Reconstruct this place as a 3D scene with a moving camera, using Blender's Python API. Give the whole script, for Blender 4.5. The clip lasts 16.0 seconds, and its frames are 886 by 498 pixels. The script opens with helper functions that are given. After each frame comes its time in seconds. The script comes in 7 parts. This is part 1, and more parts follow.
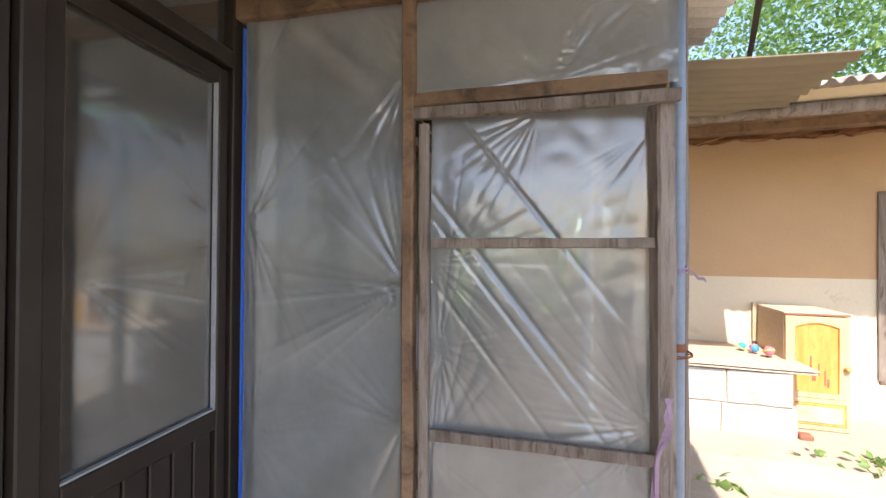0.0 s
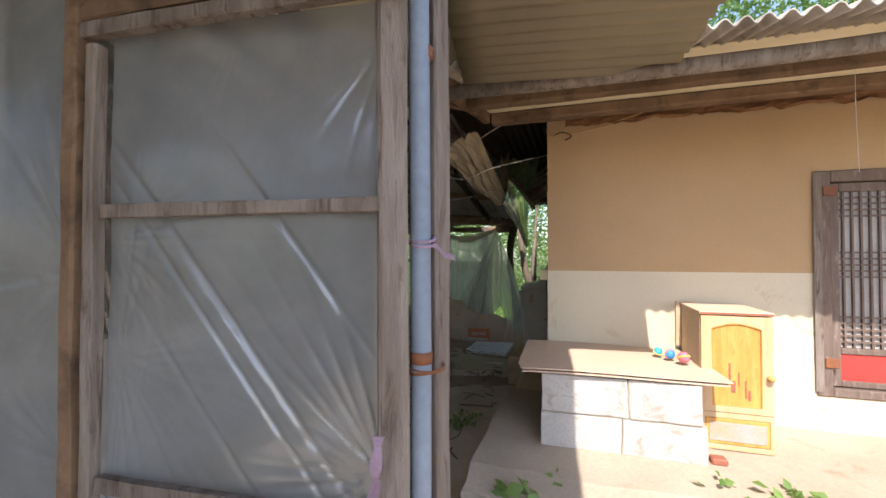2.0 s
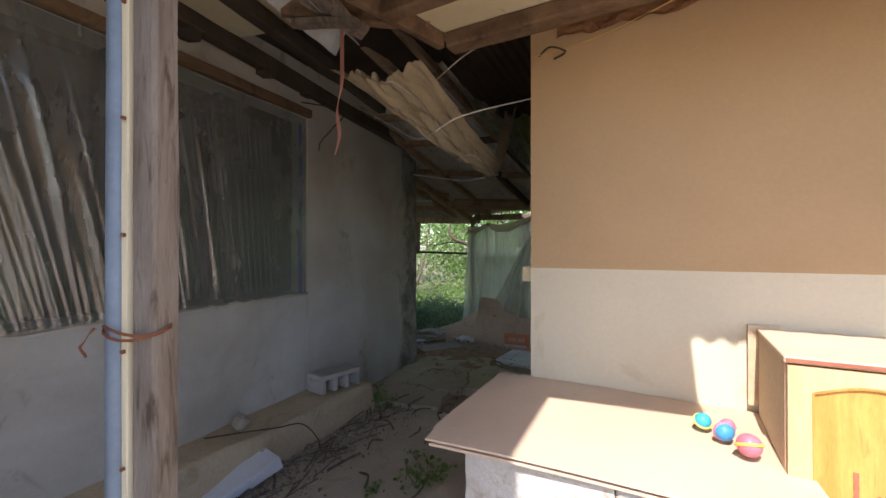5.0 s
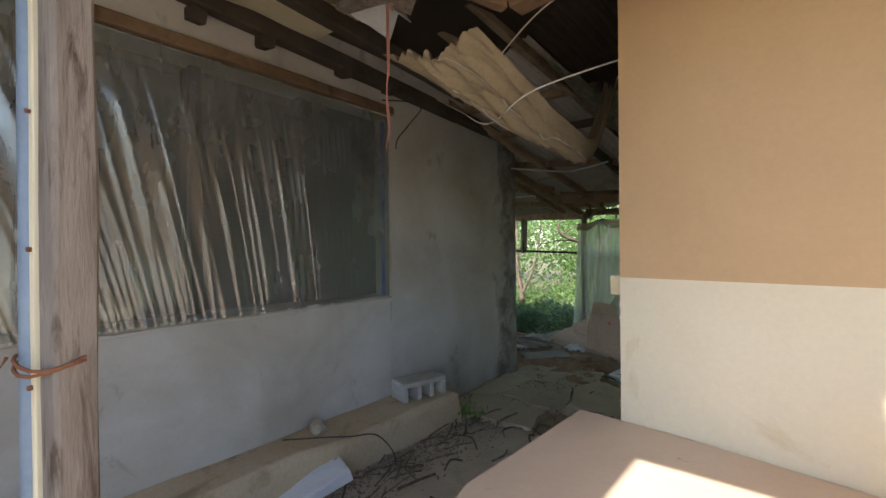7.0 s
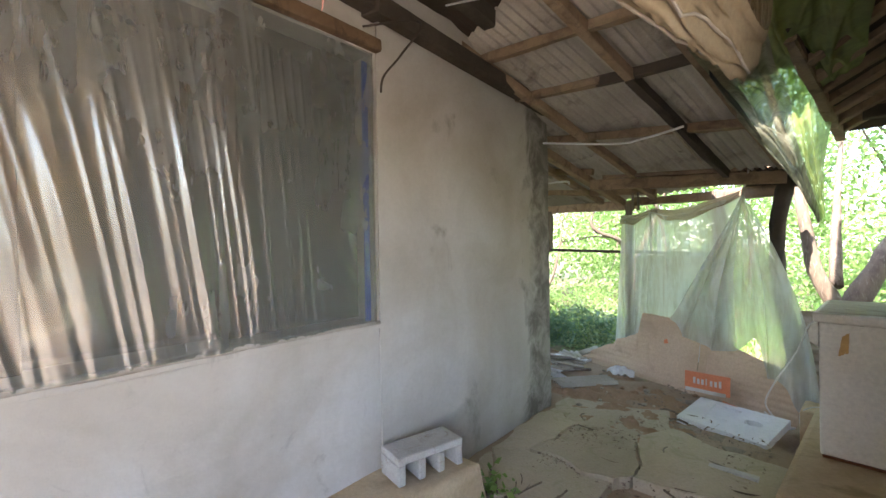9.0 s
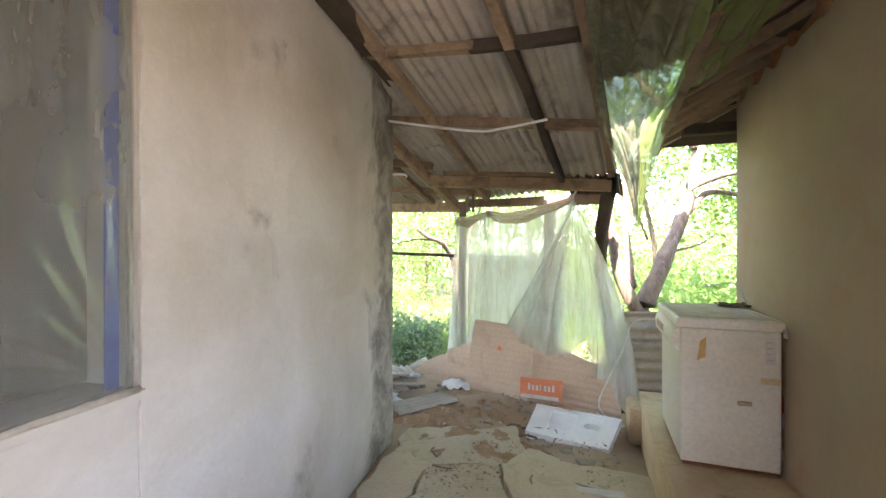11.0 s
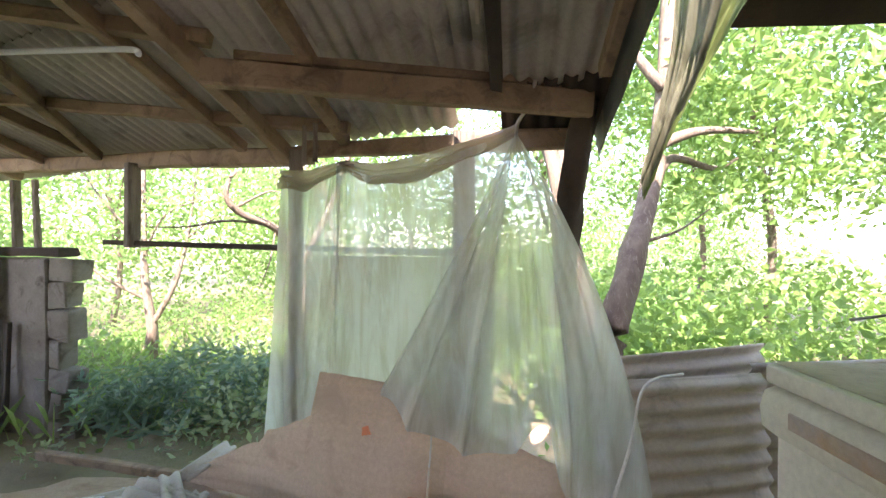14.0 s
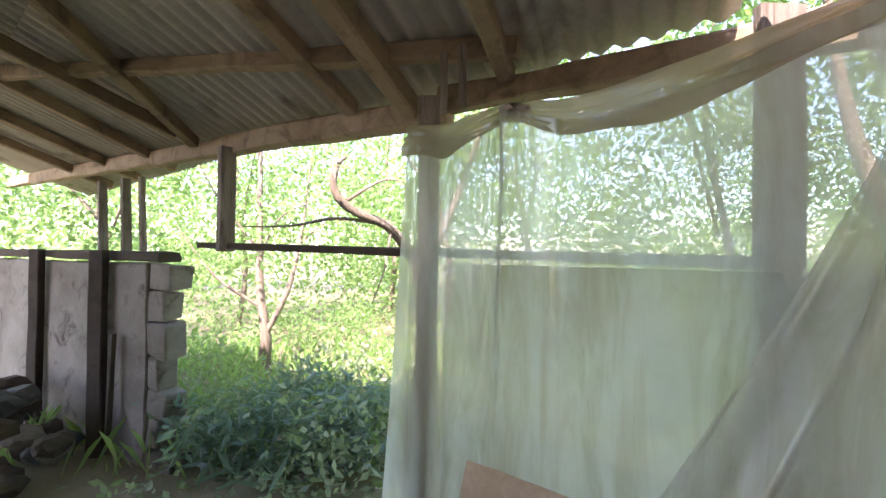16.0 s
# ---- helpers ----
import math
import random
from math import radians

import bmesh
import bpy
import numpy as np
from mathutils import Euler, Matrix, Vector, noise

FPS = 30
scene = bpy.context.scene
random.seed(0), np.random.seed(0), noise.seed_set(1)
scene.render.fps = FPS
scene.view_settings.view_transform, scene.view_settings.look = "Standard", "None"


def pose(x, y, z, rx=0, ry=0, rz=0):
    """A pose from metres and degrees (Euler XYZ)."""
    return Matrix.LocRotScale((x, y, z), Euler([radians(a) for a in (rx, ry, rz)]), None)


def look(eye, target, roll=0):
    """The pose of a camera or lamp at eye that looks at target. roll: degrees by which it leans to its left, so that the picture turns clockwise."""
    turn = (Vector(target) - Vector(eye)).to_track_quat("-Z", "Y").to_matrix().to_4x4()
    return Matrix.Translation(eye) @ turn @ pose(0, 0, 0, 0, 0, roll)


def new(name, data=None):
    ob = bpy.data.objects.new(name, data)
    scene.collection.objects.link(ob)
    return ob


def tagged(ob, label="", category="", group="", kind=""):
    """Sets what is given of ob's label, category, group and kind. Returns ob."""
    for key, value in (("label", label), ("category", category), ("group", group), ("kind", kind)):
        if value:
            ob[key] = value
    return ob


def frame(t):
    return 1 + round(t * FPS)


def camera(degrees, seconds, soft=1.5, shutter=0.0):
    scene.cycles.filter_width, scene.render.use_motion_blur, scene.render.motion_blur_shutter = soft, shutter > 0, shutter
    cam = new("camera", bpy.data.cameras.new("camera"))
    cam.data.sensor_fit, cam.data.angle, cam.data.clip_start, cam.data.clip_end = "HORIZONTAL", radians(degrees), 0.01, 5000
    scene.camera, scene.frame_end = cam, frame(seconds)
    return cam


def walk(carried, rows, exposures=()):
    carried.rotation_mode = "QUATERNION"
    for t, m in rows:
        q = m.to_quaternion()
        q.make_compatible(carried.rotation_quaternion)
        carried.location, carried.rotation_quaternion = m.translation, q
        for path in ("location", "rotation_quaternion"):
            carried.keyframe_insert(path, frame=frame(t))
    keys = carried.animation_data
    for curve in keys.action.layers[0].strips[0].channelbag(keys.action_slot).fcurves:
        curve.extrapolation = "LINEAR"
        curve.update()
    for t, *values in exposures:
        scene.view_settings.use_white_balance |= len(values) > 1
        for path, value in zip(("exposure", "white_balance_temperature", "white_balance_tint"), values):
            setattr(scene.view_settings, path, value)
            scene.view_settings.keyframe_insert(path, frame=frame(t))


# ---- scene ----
cam = camera(93.5, 16.0)
PATH = [
    (0, (0.202, 1.359, 1.437), (0.222, 3.359, 1.453), 0.4),
    (0.5, (0.323, 1.386, 1.418), (0.343, 3.386, 1.444), 0.4),
    (1, (0.511, 1.47, 1.385), (0.531, 3.469, 1.417), 0.3),
    (1.5, (0.782, 1.555, 1.367), (0.813, 3.554, 1.411), 0.2),
    (2, (0.957, 1.75, 1.36), (0.993, 3.75, 1.403), 0.1),
    (2.5, (1.066, 2.01, 1.359), (1.115, 4.009, 1.394), 0.2),
    (3, (1.189, 2.215, 1.353), (1.24, 4.214, 1.383), 0.2),
    (3.5, (1.269, 2.373, 1.344), (1.296, 4.372, 1.362), 0.2),
    (6, (1.931, 2.861, 1.371), (1.251, 4.741, 1.376), -0.4),
    (6.5, (1.968, 2.928, 1.385), (1.17, 4.762, 1.387), -0.6),
    (7, (1.838, 3.091, 1.375), (0.929, 4.872, 1.375), -0.5),
    (7.5, (1.708, 3.33, 1.376), (0.74, 5.08, 1.371), -0.7),
    (8, (1.608, 3.616, 1.398), (0.593, 5.339, 1.392), -1.1),
    (10.5, (0.919, 4.438, 1.383), (0.539, 6.402, 1.374), -0.2),
    (11, (0.849, 4.659, 1.377), (0.819, 6.658, 1.376), 0.0),
    (11.5, (0.901, 4.959, 1.384), (1.121, 6.947, 1.386), -0.0),
    (12, (0.938, 5.246, 1.375), (1.289, 7.215, 1.38), 0.0),
    (12.5, (1.01, 5.577, 1.373), (1.428, 7.533, 1.374), -0.0),
    (13, (1.11, 5.917, 1.362), (1.568, 7.863, 1.367), 0.1),
    (13.5, (1.107, 6.257, 1.323), (1.62, 8.19, 1.319), 0.3),
    (14, (1.133, 6.592, 1.32), (1.678, 8.516, 1.306), 0.3),
    (14.5, (1.139, 6.873, 1.34), (1.715, 8.789, 1.321), 0.4),
    (15, (1.016, 7.096, 1.321), (1.588, 9.013, 1.309), 0.2),
    (15.5, (0.968, 7.318, 1.291), (1.446, 9.26, 1.302), 0.3),
    (16, (0.987, 7.539, 1.302), (1.058, 9.538, 1.323), 0.6),
]
walk(cam, [(t, look(eye, target, roll)) for t, eye, target, roll in PATH],
     [(0, 1.6, 6500, 18), (1.5, 1.4, 6500, 18), (3.5, 1.2, 6500, 20), (6, 1.6, 6400, 20), (6.5, 1.62, 6400, 18), (7, 1.8, 6450, 14), (8, 2.6, 6450, 16), (10.5, 4.05, 6950, 24), (12.5, 3.85, 6900, 28), (14, 3.48, 6800, 28), (16, 3.25, 6600, 30)])

# ---- light ----
SUN_EL, SUN_AZ = 48.5, 197.0          # degrees above the horizon; clockwise from +y
world = bpy.data.worlds.new("sky")
scene.world = world
world.use_nodes = True
wn = world.node_tree
bg = wn.nodes["Background"]
sky = wn.nodes.new("ShaderNodeTexSky")
sky.sky_type = 'NISHITA'
sky.sun_disc = False
sky.sun_elevation = radians(SUN_EL)
sky.sun_rotation = radians(SUN_AZ)
wn.links.new(sky.outputs[0], bg.inputs[0])
bg.inputs[1].default_value = 0.15

sun_data = bpy.data.lights.new("sun", 'SUN')
sun_data.energy = 3.2
sun_data.angle = radians(0.6)
sun_data.color = (1.0, 0.95, 0.86)
sun = new("sun", sun_data)
sa, se = radians(SUN_AZ), radians(SUN_EL)
sun.matrix_basis = look((math.sin(sa) * math.cos(se) * 20, math.cos(sa) * math.cos(se) * 20, math.sin(se) * 20), (0, 0, 0))


# ---- materials ----
def graph(name):
    m = bpy.data.materials.new(name)
    m.use_nodes = True
    nt = m.node_tree
    return m, nt, nt.nodes["Principled BSDF"]


def noise_node(nt, scale, detail=5.0, rough=0.6, stretch=None, distort=0.0):
    tc = nt.nodes.new("ShaderNodeTexCoord")
    src = tc.outputs["Object"]
    if stretch:
        mp = nt.nodes.new("ShaderNodeMapping")
        mp.inputs["Scale"].default_value = stretch
        nt.links.new(src, mp.inputs[0])
        src = mp.outputs[0]
    n = nt.nodes.new("ShaderNodeTexNoise")
    n.inputs["Scale"].default_value = scale
    n.inputs["Detail"].default_value = detail
    n.inputs["Roughness"].default_value = rough
    n.inputs["Distortion"].default_value = distort
    nt.links.new(src, n.inputs["Vector"])
    return n.outputs["Fac"]


def ramp(nt, fac, lo, hi, c0=(0, 0, 0), c1=(1, 1, 1)):
    r = nt.nodes.new("ShaderNodeValToRGB")
    r.color_ramp.elements[0].position = lo
    r.color_ramp.elements[1].position = hi
    r.color_ramp.elements[0].color = (*c0, 1)
    r.color_ramp.elements[1].color = (*c1, 1)
    nt.links.new(fac, r.inputs[0])
    return r.outputs[0]


def mix(nt, fac, a, b, mode='MIX'):
    n = nt.nodes.new("ShaderNodeMix")
    n.data_type = 'RGBA'
    n.blend_type = mode
    for sock, val in ((n.inputs[0], fac), (n.inputs[6], a), (n.inputs[7], b)):
        if isinstance(val, (int, float)):
            sock.default_value = val
        elif isinstance(val, tuple):
            sock.default_value = (*val, 1)
        else:
            nt.links.new(val, sock)
    return n.outputs[2]


def bump(nt, bsdf, height, strength=0.4, dist=0.01):
    b = nt.nodes.new("ShaderNodeBump")
    b.inputs["Strength"].default_value = strength
    b.inputs["Distance"].default_value = dist
    nt.links.new(height, b.inputs["Height"])
    nt.links.new(b.outputs[0], bsdf.inputs["Normal"])


def surface(name, base, dark, stain=None, big=1.5, fine=40.0, rough=0.85, relief=0.3, relief_dist=0.006, stretch=None,
            stain_lo=0.55, stain_hi=0.7, metal=0.0, vary=0.0, spec=0.3, grain=0.35):
    """A weathered surface: two tones in large patches, a fine grain, stains and relief."""
    m, nt, bs = graph(name)
    large = noise_node(nt, big, 4, 0.6, stretch, 0.4)
    col = mix(nt, ramp(nt, large, 0.35, 0.65), base, dark)
    small = noise_node(nt, fine, 6, 0.7, stretch)
    col = mix(nt, grain, col, ramp(nt, small, 0.3, 0.7, (0.45, 0.45, 0.45), (1.0, 1.0, 1.0)), 'MULTIPLY')
    if stain:
        patch = noise_node(nt, big * 2.3, 7, 0.65, stretch, 0.8)
        col = mix(nt, ramp(nt, patch, stain_lo, stain_hi), col, stain)
    if vary:
        oi = nt.nodes.new("ShaderNodeObjectInfo")
        shade = ramp(nt, oi.outputs["Random"], 0.0, 1.0, (1 - vary,) * 3, (1, 1, 1))
        col = mix(nt, 1.0, col, shade, 'MULTIPLY')
    nt.links.new(col, bs.inputs["Base Color"])
    bs.inputs["Roughness"].default_value = rough
    bs.inputs["Metallic"].default_value = metal
    bs.inputs["Specular IOR Level"].default_value = spec
    bump(nt, bs, small, relief, relief_dist)
    return m


def film_material(name, tint, clear, gloss_rough=0.18, body=0.5, gloss=0.12, milky=(0.75, 0.77, 0.75), soiled=None, crinkle=0.12):
    """Polythene film: partly clear, partly milky and lit through, with a soft gloss."""
    m, nt, bs = graph(name)
    nt.nodes.remove(bs)
    out = nt.nodes["Material Output"]
    tr = nt.nodes.new("ShaderNodeBsdfTransparent")
    tr.inputs[0].default_value = (*tint, 1)
    tl = nt.nodes.new("ShaderNodeBsdfTranslucent")
    df = nt.nodes.new("ShaderNodeBsdfDiffuse")
    gl = nt.nodes.new("ShaderNodeBsdfGlossy")
    gl.inputs["Roughness"].default_value = gloss_rough
    dirt = ramp(nt, noise_node(nt, 3.0, 6, 0.65), 0.3, 0.75, tuple(c * 0.8 for c in milky), milky)
    if soiled:
        streak = noise_node(nt, 2.2, 6, 0.65, (5, 5, 0.9), 1.0)
        dirt = mix(nt, ramp(nt, streak, 0.42, 0.72), dirt, soiled)
    nt.links.new(dirt, tl.inputs[0])
    nt.links.new(dirt, df.inputs[0])
    a = nt.nodes.new("ShaderNodeMixShader")
    a.inputs[0].default_value = body
    nt.links.new(tl.outputs[0], a.inputs[1])
    nt.links.new(df.outputs[0], a.inputs[2])
    b = nt.nodes.new("ShaderNodeMixShader")
    cl = ramp(nt, noise_node(nt, 1.7, 5, 0.6), 0.3, 0.7, (max(0, clear - 0.12),) * 3, (min(1, clear + 0.12),) * 3)
    nt.links.new(cl, b.inputs[0])
    nt.links.new(a.outputs[0], b.inputs[1])
    nt.links.new(tr.outputs[0], b.inputs[2])
    c = nt.nodes.new("ShaderNodeMixShader")
    c.inputs[0].default_value = gloss
    nt.links.new(b.outputs[0], c.inputs[1])
    nt.links.new(gl.outputs[0], c.inputs[2])
    nt.links.new(c.outputs[0], out.inputs[0])
    bp = nt.nodes.new("ShaderNodeBump")
    bp.inputs["Strength"].default_value = crinkle
    bp.inputs["Distance"].default_value = 0.004
    nt.links.new(noise_node(nt, 14.0, 5, 0.6, None, 0.8), bp.inputs["Height"])
    for s in (tl, df, gl):
        nt.links.new(bp.outputs[0], s.inputs["Normal"])
    return m


def leaf_material(name, dark, light):
    m, nt, bs = graph(name)
    g = nt.nodes.new("ShaderNodeNewGeometry")
    col = ramp(nt, g.outputs["Random Per Island"], 0.0, 1.0, dark, light)
    tl = nt.nodes.new("ShaderNodeBsdfTranslucent")
    nt.links.new(col, bs.inputs["Base Color"])
    hot = mix(nt, 0.5, col, (0.42, 0.62, 0.17), 'MIX')
    nt.links.new(hot, tl.inputs[0])
    bs.inputs["Roughness"].default_value = 0.5
    ms = nt.nodes.new("ShaderNodeMixShader")
    ms.inputs[0].default_value = 0.40
    nt.links.new(bs.outputs[0], ms.inputs[1])
    nt.links.new(tl.outputs[0], ms.inputs[2])
    nt.links.new(ms.outputs[0], nt.nodes["Material Output"].inputs[0])
    return m


M_TAN = surface("tan_plaster", (0.47, 0.32, 0.18), (0.425, 0.285, 0.155), (0.37, 0.25, 0.15), 1.1, 60, 0.85, 0.25, stain_lo=0.68, stain_hi=0.86, grain=0.12)
M_CREAM = surface("cream_plaster", (0.62, 0.56, 0.42), (0.585, 0.525, 0.39), (0.50, 0.42, 0.28), 1.4, 60, 0.8, 0.25, stain_lo=0.6, grain=0.12)
M_SIDE = surface("brown_side_plaster", (0.42, 0.33, 0.23), (0.36, 0.28, 0.20), (0.40, 0.26, 0.16), 1.3, 50, 0.9, 0.3, grain=0.12)
M_GREYWALL = surface("grey_cement_render", (0.60, 0.58, 0.55), (0.45, 0.41, 0.35), (0.27, 0.25, 0.22), 1.3, 45, 0.9, 0.35, stain_lo=0.58, stain_hi=0.74, grain=0.12)
M_MUD = surface("crumbling_mud", (0.33, 0.17, 0.08), (0.24, 0.11, 0.05), None, 8, 50, 0.95, 0.9, 0.02)
M_SOIL = surface("soil_floor", (0.48, 0.37, 0.27), (0.39, 0.29, 0.20), (0.28, 0.20, 0.14), 2.0, 60, 0.95, 0.8, 0.012)
M_SLAB = surface("old_concrete", (0.50, 0.42, 0.32), (0.42, 0.35, 0.26), (0.26, 0.24, 0.16), 1.6, 70, 0.9, 0.4, stain_lo=0.58, stain_hi=0.75)
M_LEDGE = surface("dirty_cement_ledge", (0.66, 0.53, 0.36), (0.56, 0.43, 0.27), (0.38, 0.30, 0.19), 2.0, 50, 0.92, 0.5)
M_WOOD = surface("weathered_wood", (0.40, 0.295, 0.20), (0.29, 0.205, 0.135), (0.14, 0.095, 0.065), 3.0, 45, 0.88, 0.8, 0.005, vary=0.3, stain_lo=0.5)
M_BROWNWOOD = surface("dark_brown_old_wood", (0.29, 0.19, 0.115), (0.20, 0.125, 0.075), (0.09, 0.06, 0.04), 3.0, 45, 0.88, 0.8, 0.005, vary=0.3, stain_lo=0.5)
M_GREYWOOD = surface("silvered_wood", (0.34, 0.29, 0.245), (0.21, 0.165, 0.13), (0.10, 0.07, 0.05), 2.4, 30, 0.88, 0.8, 0.005, stretch=(8, 8, 1.0), vary=0.25, stain_lo=0.52)
M_DARKWOOD = surface("blackened_wood", (0.09, 0.07, 0.055), (0.05, 0.04, 0.03), None, 3.0, 30, 0.9, 0.7, 0.008)
M_ASBESTOS = surface("old_cement_sheet", (0.51, 0.47, 0.41), (0.41, 0.37, 0.32), (0.22, 0.20, 0.17), 1.3, 60, 0.9, 0.3)
M_BLOCK = surface("cement_block", (0.60, 0.58, 0.54), (0.50, 0.48, 0.44), (0.36, 0.30, 0.24), 5.0, 90, 0.95, 0.7, 0.006, vary=0.12, stain_lo=0.54)
M_CEILING = surface("cream_board", (0.72, 0.64, 0.45), (0.62, 0.54, 0.36), (0.40, 0.30, 0.18), 1.5, 30, 0.8, 0.15, stain_lo=0.62, grain=0.12)
M_PIPE = surface("grey_pvc", (0.25, 0.31, 0.38), (0.21, 0.26, 0.32), (0.26, 0.25, 0.23), 6.0, 40, 0.45, 0.1, stain_lo=0.66)
M_ALU = surface("dark_brown_aluminium", (0.034, 0.026, 0.021), (0.026, 0.020, 0.016), (0.07, 0.055, 0.045), 4.0, 60, 0.4, 0.1, stain_lo=0.72)
M_WHITE = surface("aged_white_enamel", (0.76, 0.73, 0.66), (0.70, 0.66, 0.58), (0.42, 0.30, 0.18), 2.5, 50, 0.4, 0.06, stain_lo=0.68, stain_hi=0.85)
M_STYRO = surface("white_foam", (0.85, 0.86, 0.88), (0.76, 0.77, 0.80), (0.5, 0.45, 0.38), 4.0, 120, 0.9, 0.5, 0.003, stain_lo=0.66)
M_CARD = surface("cardboard", (0.62, 0.48, 0.36), (0.56, 0.42, 0.31), (0.44, 0.33, 0.24), 2.0, 50, 0.85, 0.15)
M_BOARD = surface("beige_board", (0.62, 0.49, 0.36), (0.56, 0.43, 0.31), (0.45, 0.34, 0.24), 2.0, 60, 0.7, 0.1, stain_lo=0.66, grain=0.12)
M_CABSIDE = surface("beige_chipboard", (0.60, 0.47, 0.32), (0.54, 0.41, 0.27), None, 3.0, 60, 0.7, 0.1)
M_PINE = surface("pale_cabinet_wood", (0.66, 0.46, 0.27), (0.58, 0.38, 0.20), None, 3.0, 40, 0.5, 0.15, 0.002, stretch=(8, 8, 1))
M_PANEL = surface("orange_cabinet_panel", (0.66, 0.36, 0.10), (0.55, 0.26, 0.06), (0.45, 0.20, 0.05), 3.0, 40, 0.35, 0.1, 0.002, stretch=(7, 7, 1))
M_BARK = surface("bark", (0.24, 0.19, 0.14), (0.16, 0.12, 0.09), (0.34, 0.30, 0.24), 6.0, 40, 0.95, 0.9, 0.015, stretch=(3, 3, 0.7))
M_FILM_DOOR = film_material("polythene_door", (0.84, 0.90, 0.95), 0.40, 0.17, 0.50, 0.12, (0.50, 0.54, 0.56))
M_FILM_WIN = film_material("polythene_window", (0.8, 0.87, 0.87), 0.56, 0.20, 0.6, 0.15, (0.49, 0.50, 0.49), (0.34, 0.31, 0.26), 0.015)
M_FILM_SHEET = film_material("polythene_curtain", (0.92, 0.95, 0.93), 0.27, 0.3, 0.28, 0.07, (0.76, 0.77, 0.74), (0.50, 0.45, 0.36))
# Greener copy of the tarp film: outside light is put into the colour.
M_FILM_LIT = film_material("lit_green_film", (0.70, 0.86, 0.48), 0.16, 0.3, 0.45, 0.06, (0.34, 0.42, 0.15), (0.20, 0.23, 0.09))
M_LEAF = leaf_material("leaf", (0.08, 0.17, 0.04), (0.25, 0.39, 0.11))
M_LEAF_FAR = leaf_material("leaf_far", (0.09, 0.18, 0.05), (0.26, 0.40, 0.13))
M_BUSH = leaf_material("bush_leaf", (0.095, 0.125, 0.07), (0.28, 0.32, 0.21))
M_GRASS = surface("green_ground", (0.24, 0.20, 0.13), (0.17, 0.16, 0.08), (0.24, 0.19, 0.12), 0.8, 12, 0.95, 0.9, 0.03)


# Near-black: own colour of dark boards, and shade painted on roof sheets.
M_DARKBOARD = surface("dark_board_and_shade", (0.075, 0.055, 0.04), (0.05, 0.037, 0.028), None, 2.0, 40, 0.9, 0.3)
M_ZINC = surface("dull_zinc", (0.42, 0.44, 0.46), (0.34, 0.35, 0.37), (0.25, 0.22, 0.2), 4.0, 50, 0.5, 0.1, metal=0.3, stain_lo=0.66)
M_RUST = surface("rust", (0.28, 0.11, 0.05), (0.18, 0.08, 0.05), None, 8.0, 80, 0.85, 0.4)
M_PURPLE = surface("faded_purple", (0.36, 0.26, 0.34), (0.30, 0.20, 0.28), None, 8.0, 80, 0.6, 0.1)
M_BLUE = surface("blue_plastic", (0.02, 0.12, 0.55), (0.02, 0.10, 0.45), None, 8.0, 80, 0.4, 0.05)
M_GREENDARK = surface("dark_green_pane", (0.03, 0.06, 0.05), (0.025, 0.045, 0.04), None, 3.0, 60, 0.5, 0.05)
M_DOORWOOD = surface("dark_grey_door_wood", (0.20, 0.15, 0.12), (0.14, 0.10, 0.08), (0.28, 0.22, 0.18), 4.0, 50, 0.8, 0.3, stretch=(6, 6, 1))
M_PAPER = surface("grey_door_paper", (0.52, 0.50, 0.47), (0.44, 0.42, 0.40), None, 3.0, 60, 0.9, 0.1)
M_RED = surface("faded_red_paint", (0.62, 0.06, 0.05), (0.52, 0.05, 0.04), None, 3.0, 50, 0.6, 0.1)
M_BROWNRED = surface("red_brown", (0.38, 0.14, 0.08), (0.28, 0.10, 0.06), None, 5.0, 60, 0.7, 0.2)
M_GREYPANEL = surface("grey_worn_panel", (0.42, 0.38, 0.38), (0.50, 0.34, 0.22), None, 6.0, 60, 0.6, 0.1)
M_KNOB = surface("yellow_knob_wood", (0.60, 0.40, 0.14), (0.52, 0.33, 0.10), None, 6.0, 60, 0.4, 0.1)
M_TEAL = surface("teal_plastic", (0.05, 0.40, 0.55), (0.04, 0.34, 0.48), None, 9, 60, 0.4, 0.03)
M_SKY = surface("blue_toy_plastic", (0.06, 0.30, 0.62), (0.05, 0.26, 0.55), None, 9, 60, 0.4, 0.03)
M_PINK = surface("pink_toy_plastic", (0.72, 0.22, 0.28), (0.64, 0.17, 0.22), None, 9, 60, 0.4, 0.03)
M_YELLOW = surface("yellow_toy_plastic", (0.80, 0.62, 0.14), (0.72, 0.54, 0.1), None, 9, 60, 0.4, 0.03)
M_ORANGE = surface("orange_print", (0.76, 0.27, 0.14), (0.68, 0.22, 0.11), None, 6, 60, 0.6, 0.05)
M_TAPE = surface("old_brown_tape", (0.55, 0.34, 0.12), (0.46, 0.27, 0.09), None, 12, 60, 0.5, 0.1)
M_TAN_SOIL = surface("reddish_soil", (0.46, 0.32, 0.21), (0.36, 0.23, 0.14), (0.52, 0.33, 0.24), 3.0, 60, 0.95, 0.9, 0.012)
M_STONE = surface("pale_stone", (0.46, 0.40, 0.32), (0.38, 0.32, 0.25), None, 6.0, 60, 0.9, 0.6, vary=0.25)
M_LITTER = surface("leaf_litter_mat", (0.44, 0.35, 0.27), (0.21, 0.16, 0.12), None, 40, 90, 0.9, 0.2)
M_FILM_HEM = surface("rolled_film", (0.48, 0.44, 0.38), (0.38, 0.34, 0.29), None, 9.0, 60, 0.5, 0.3)
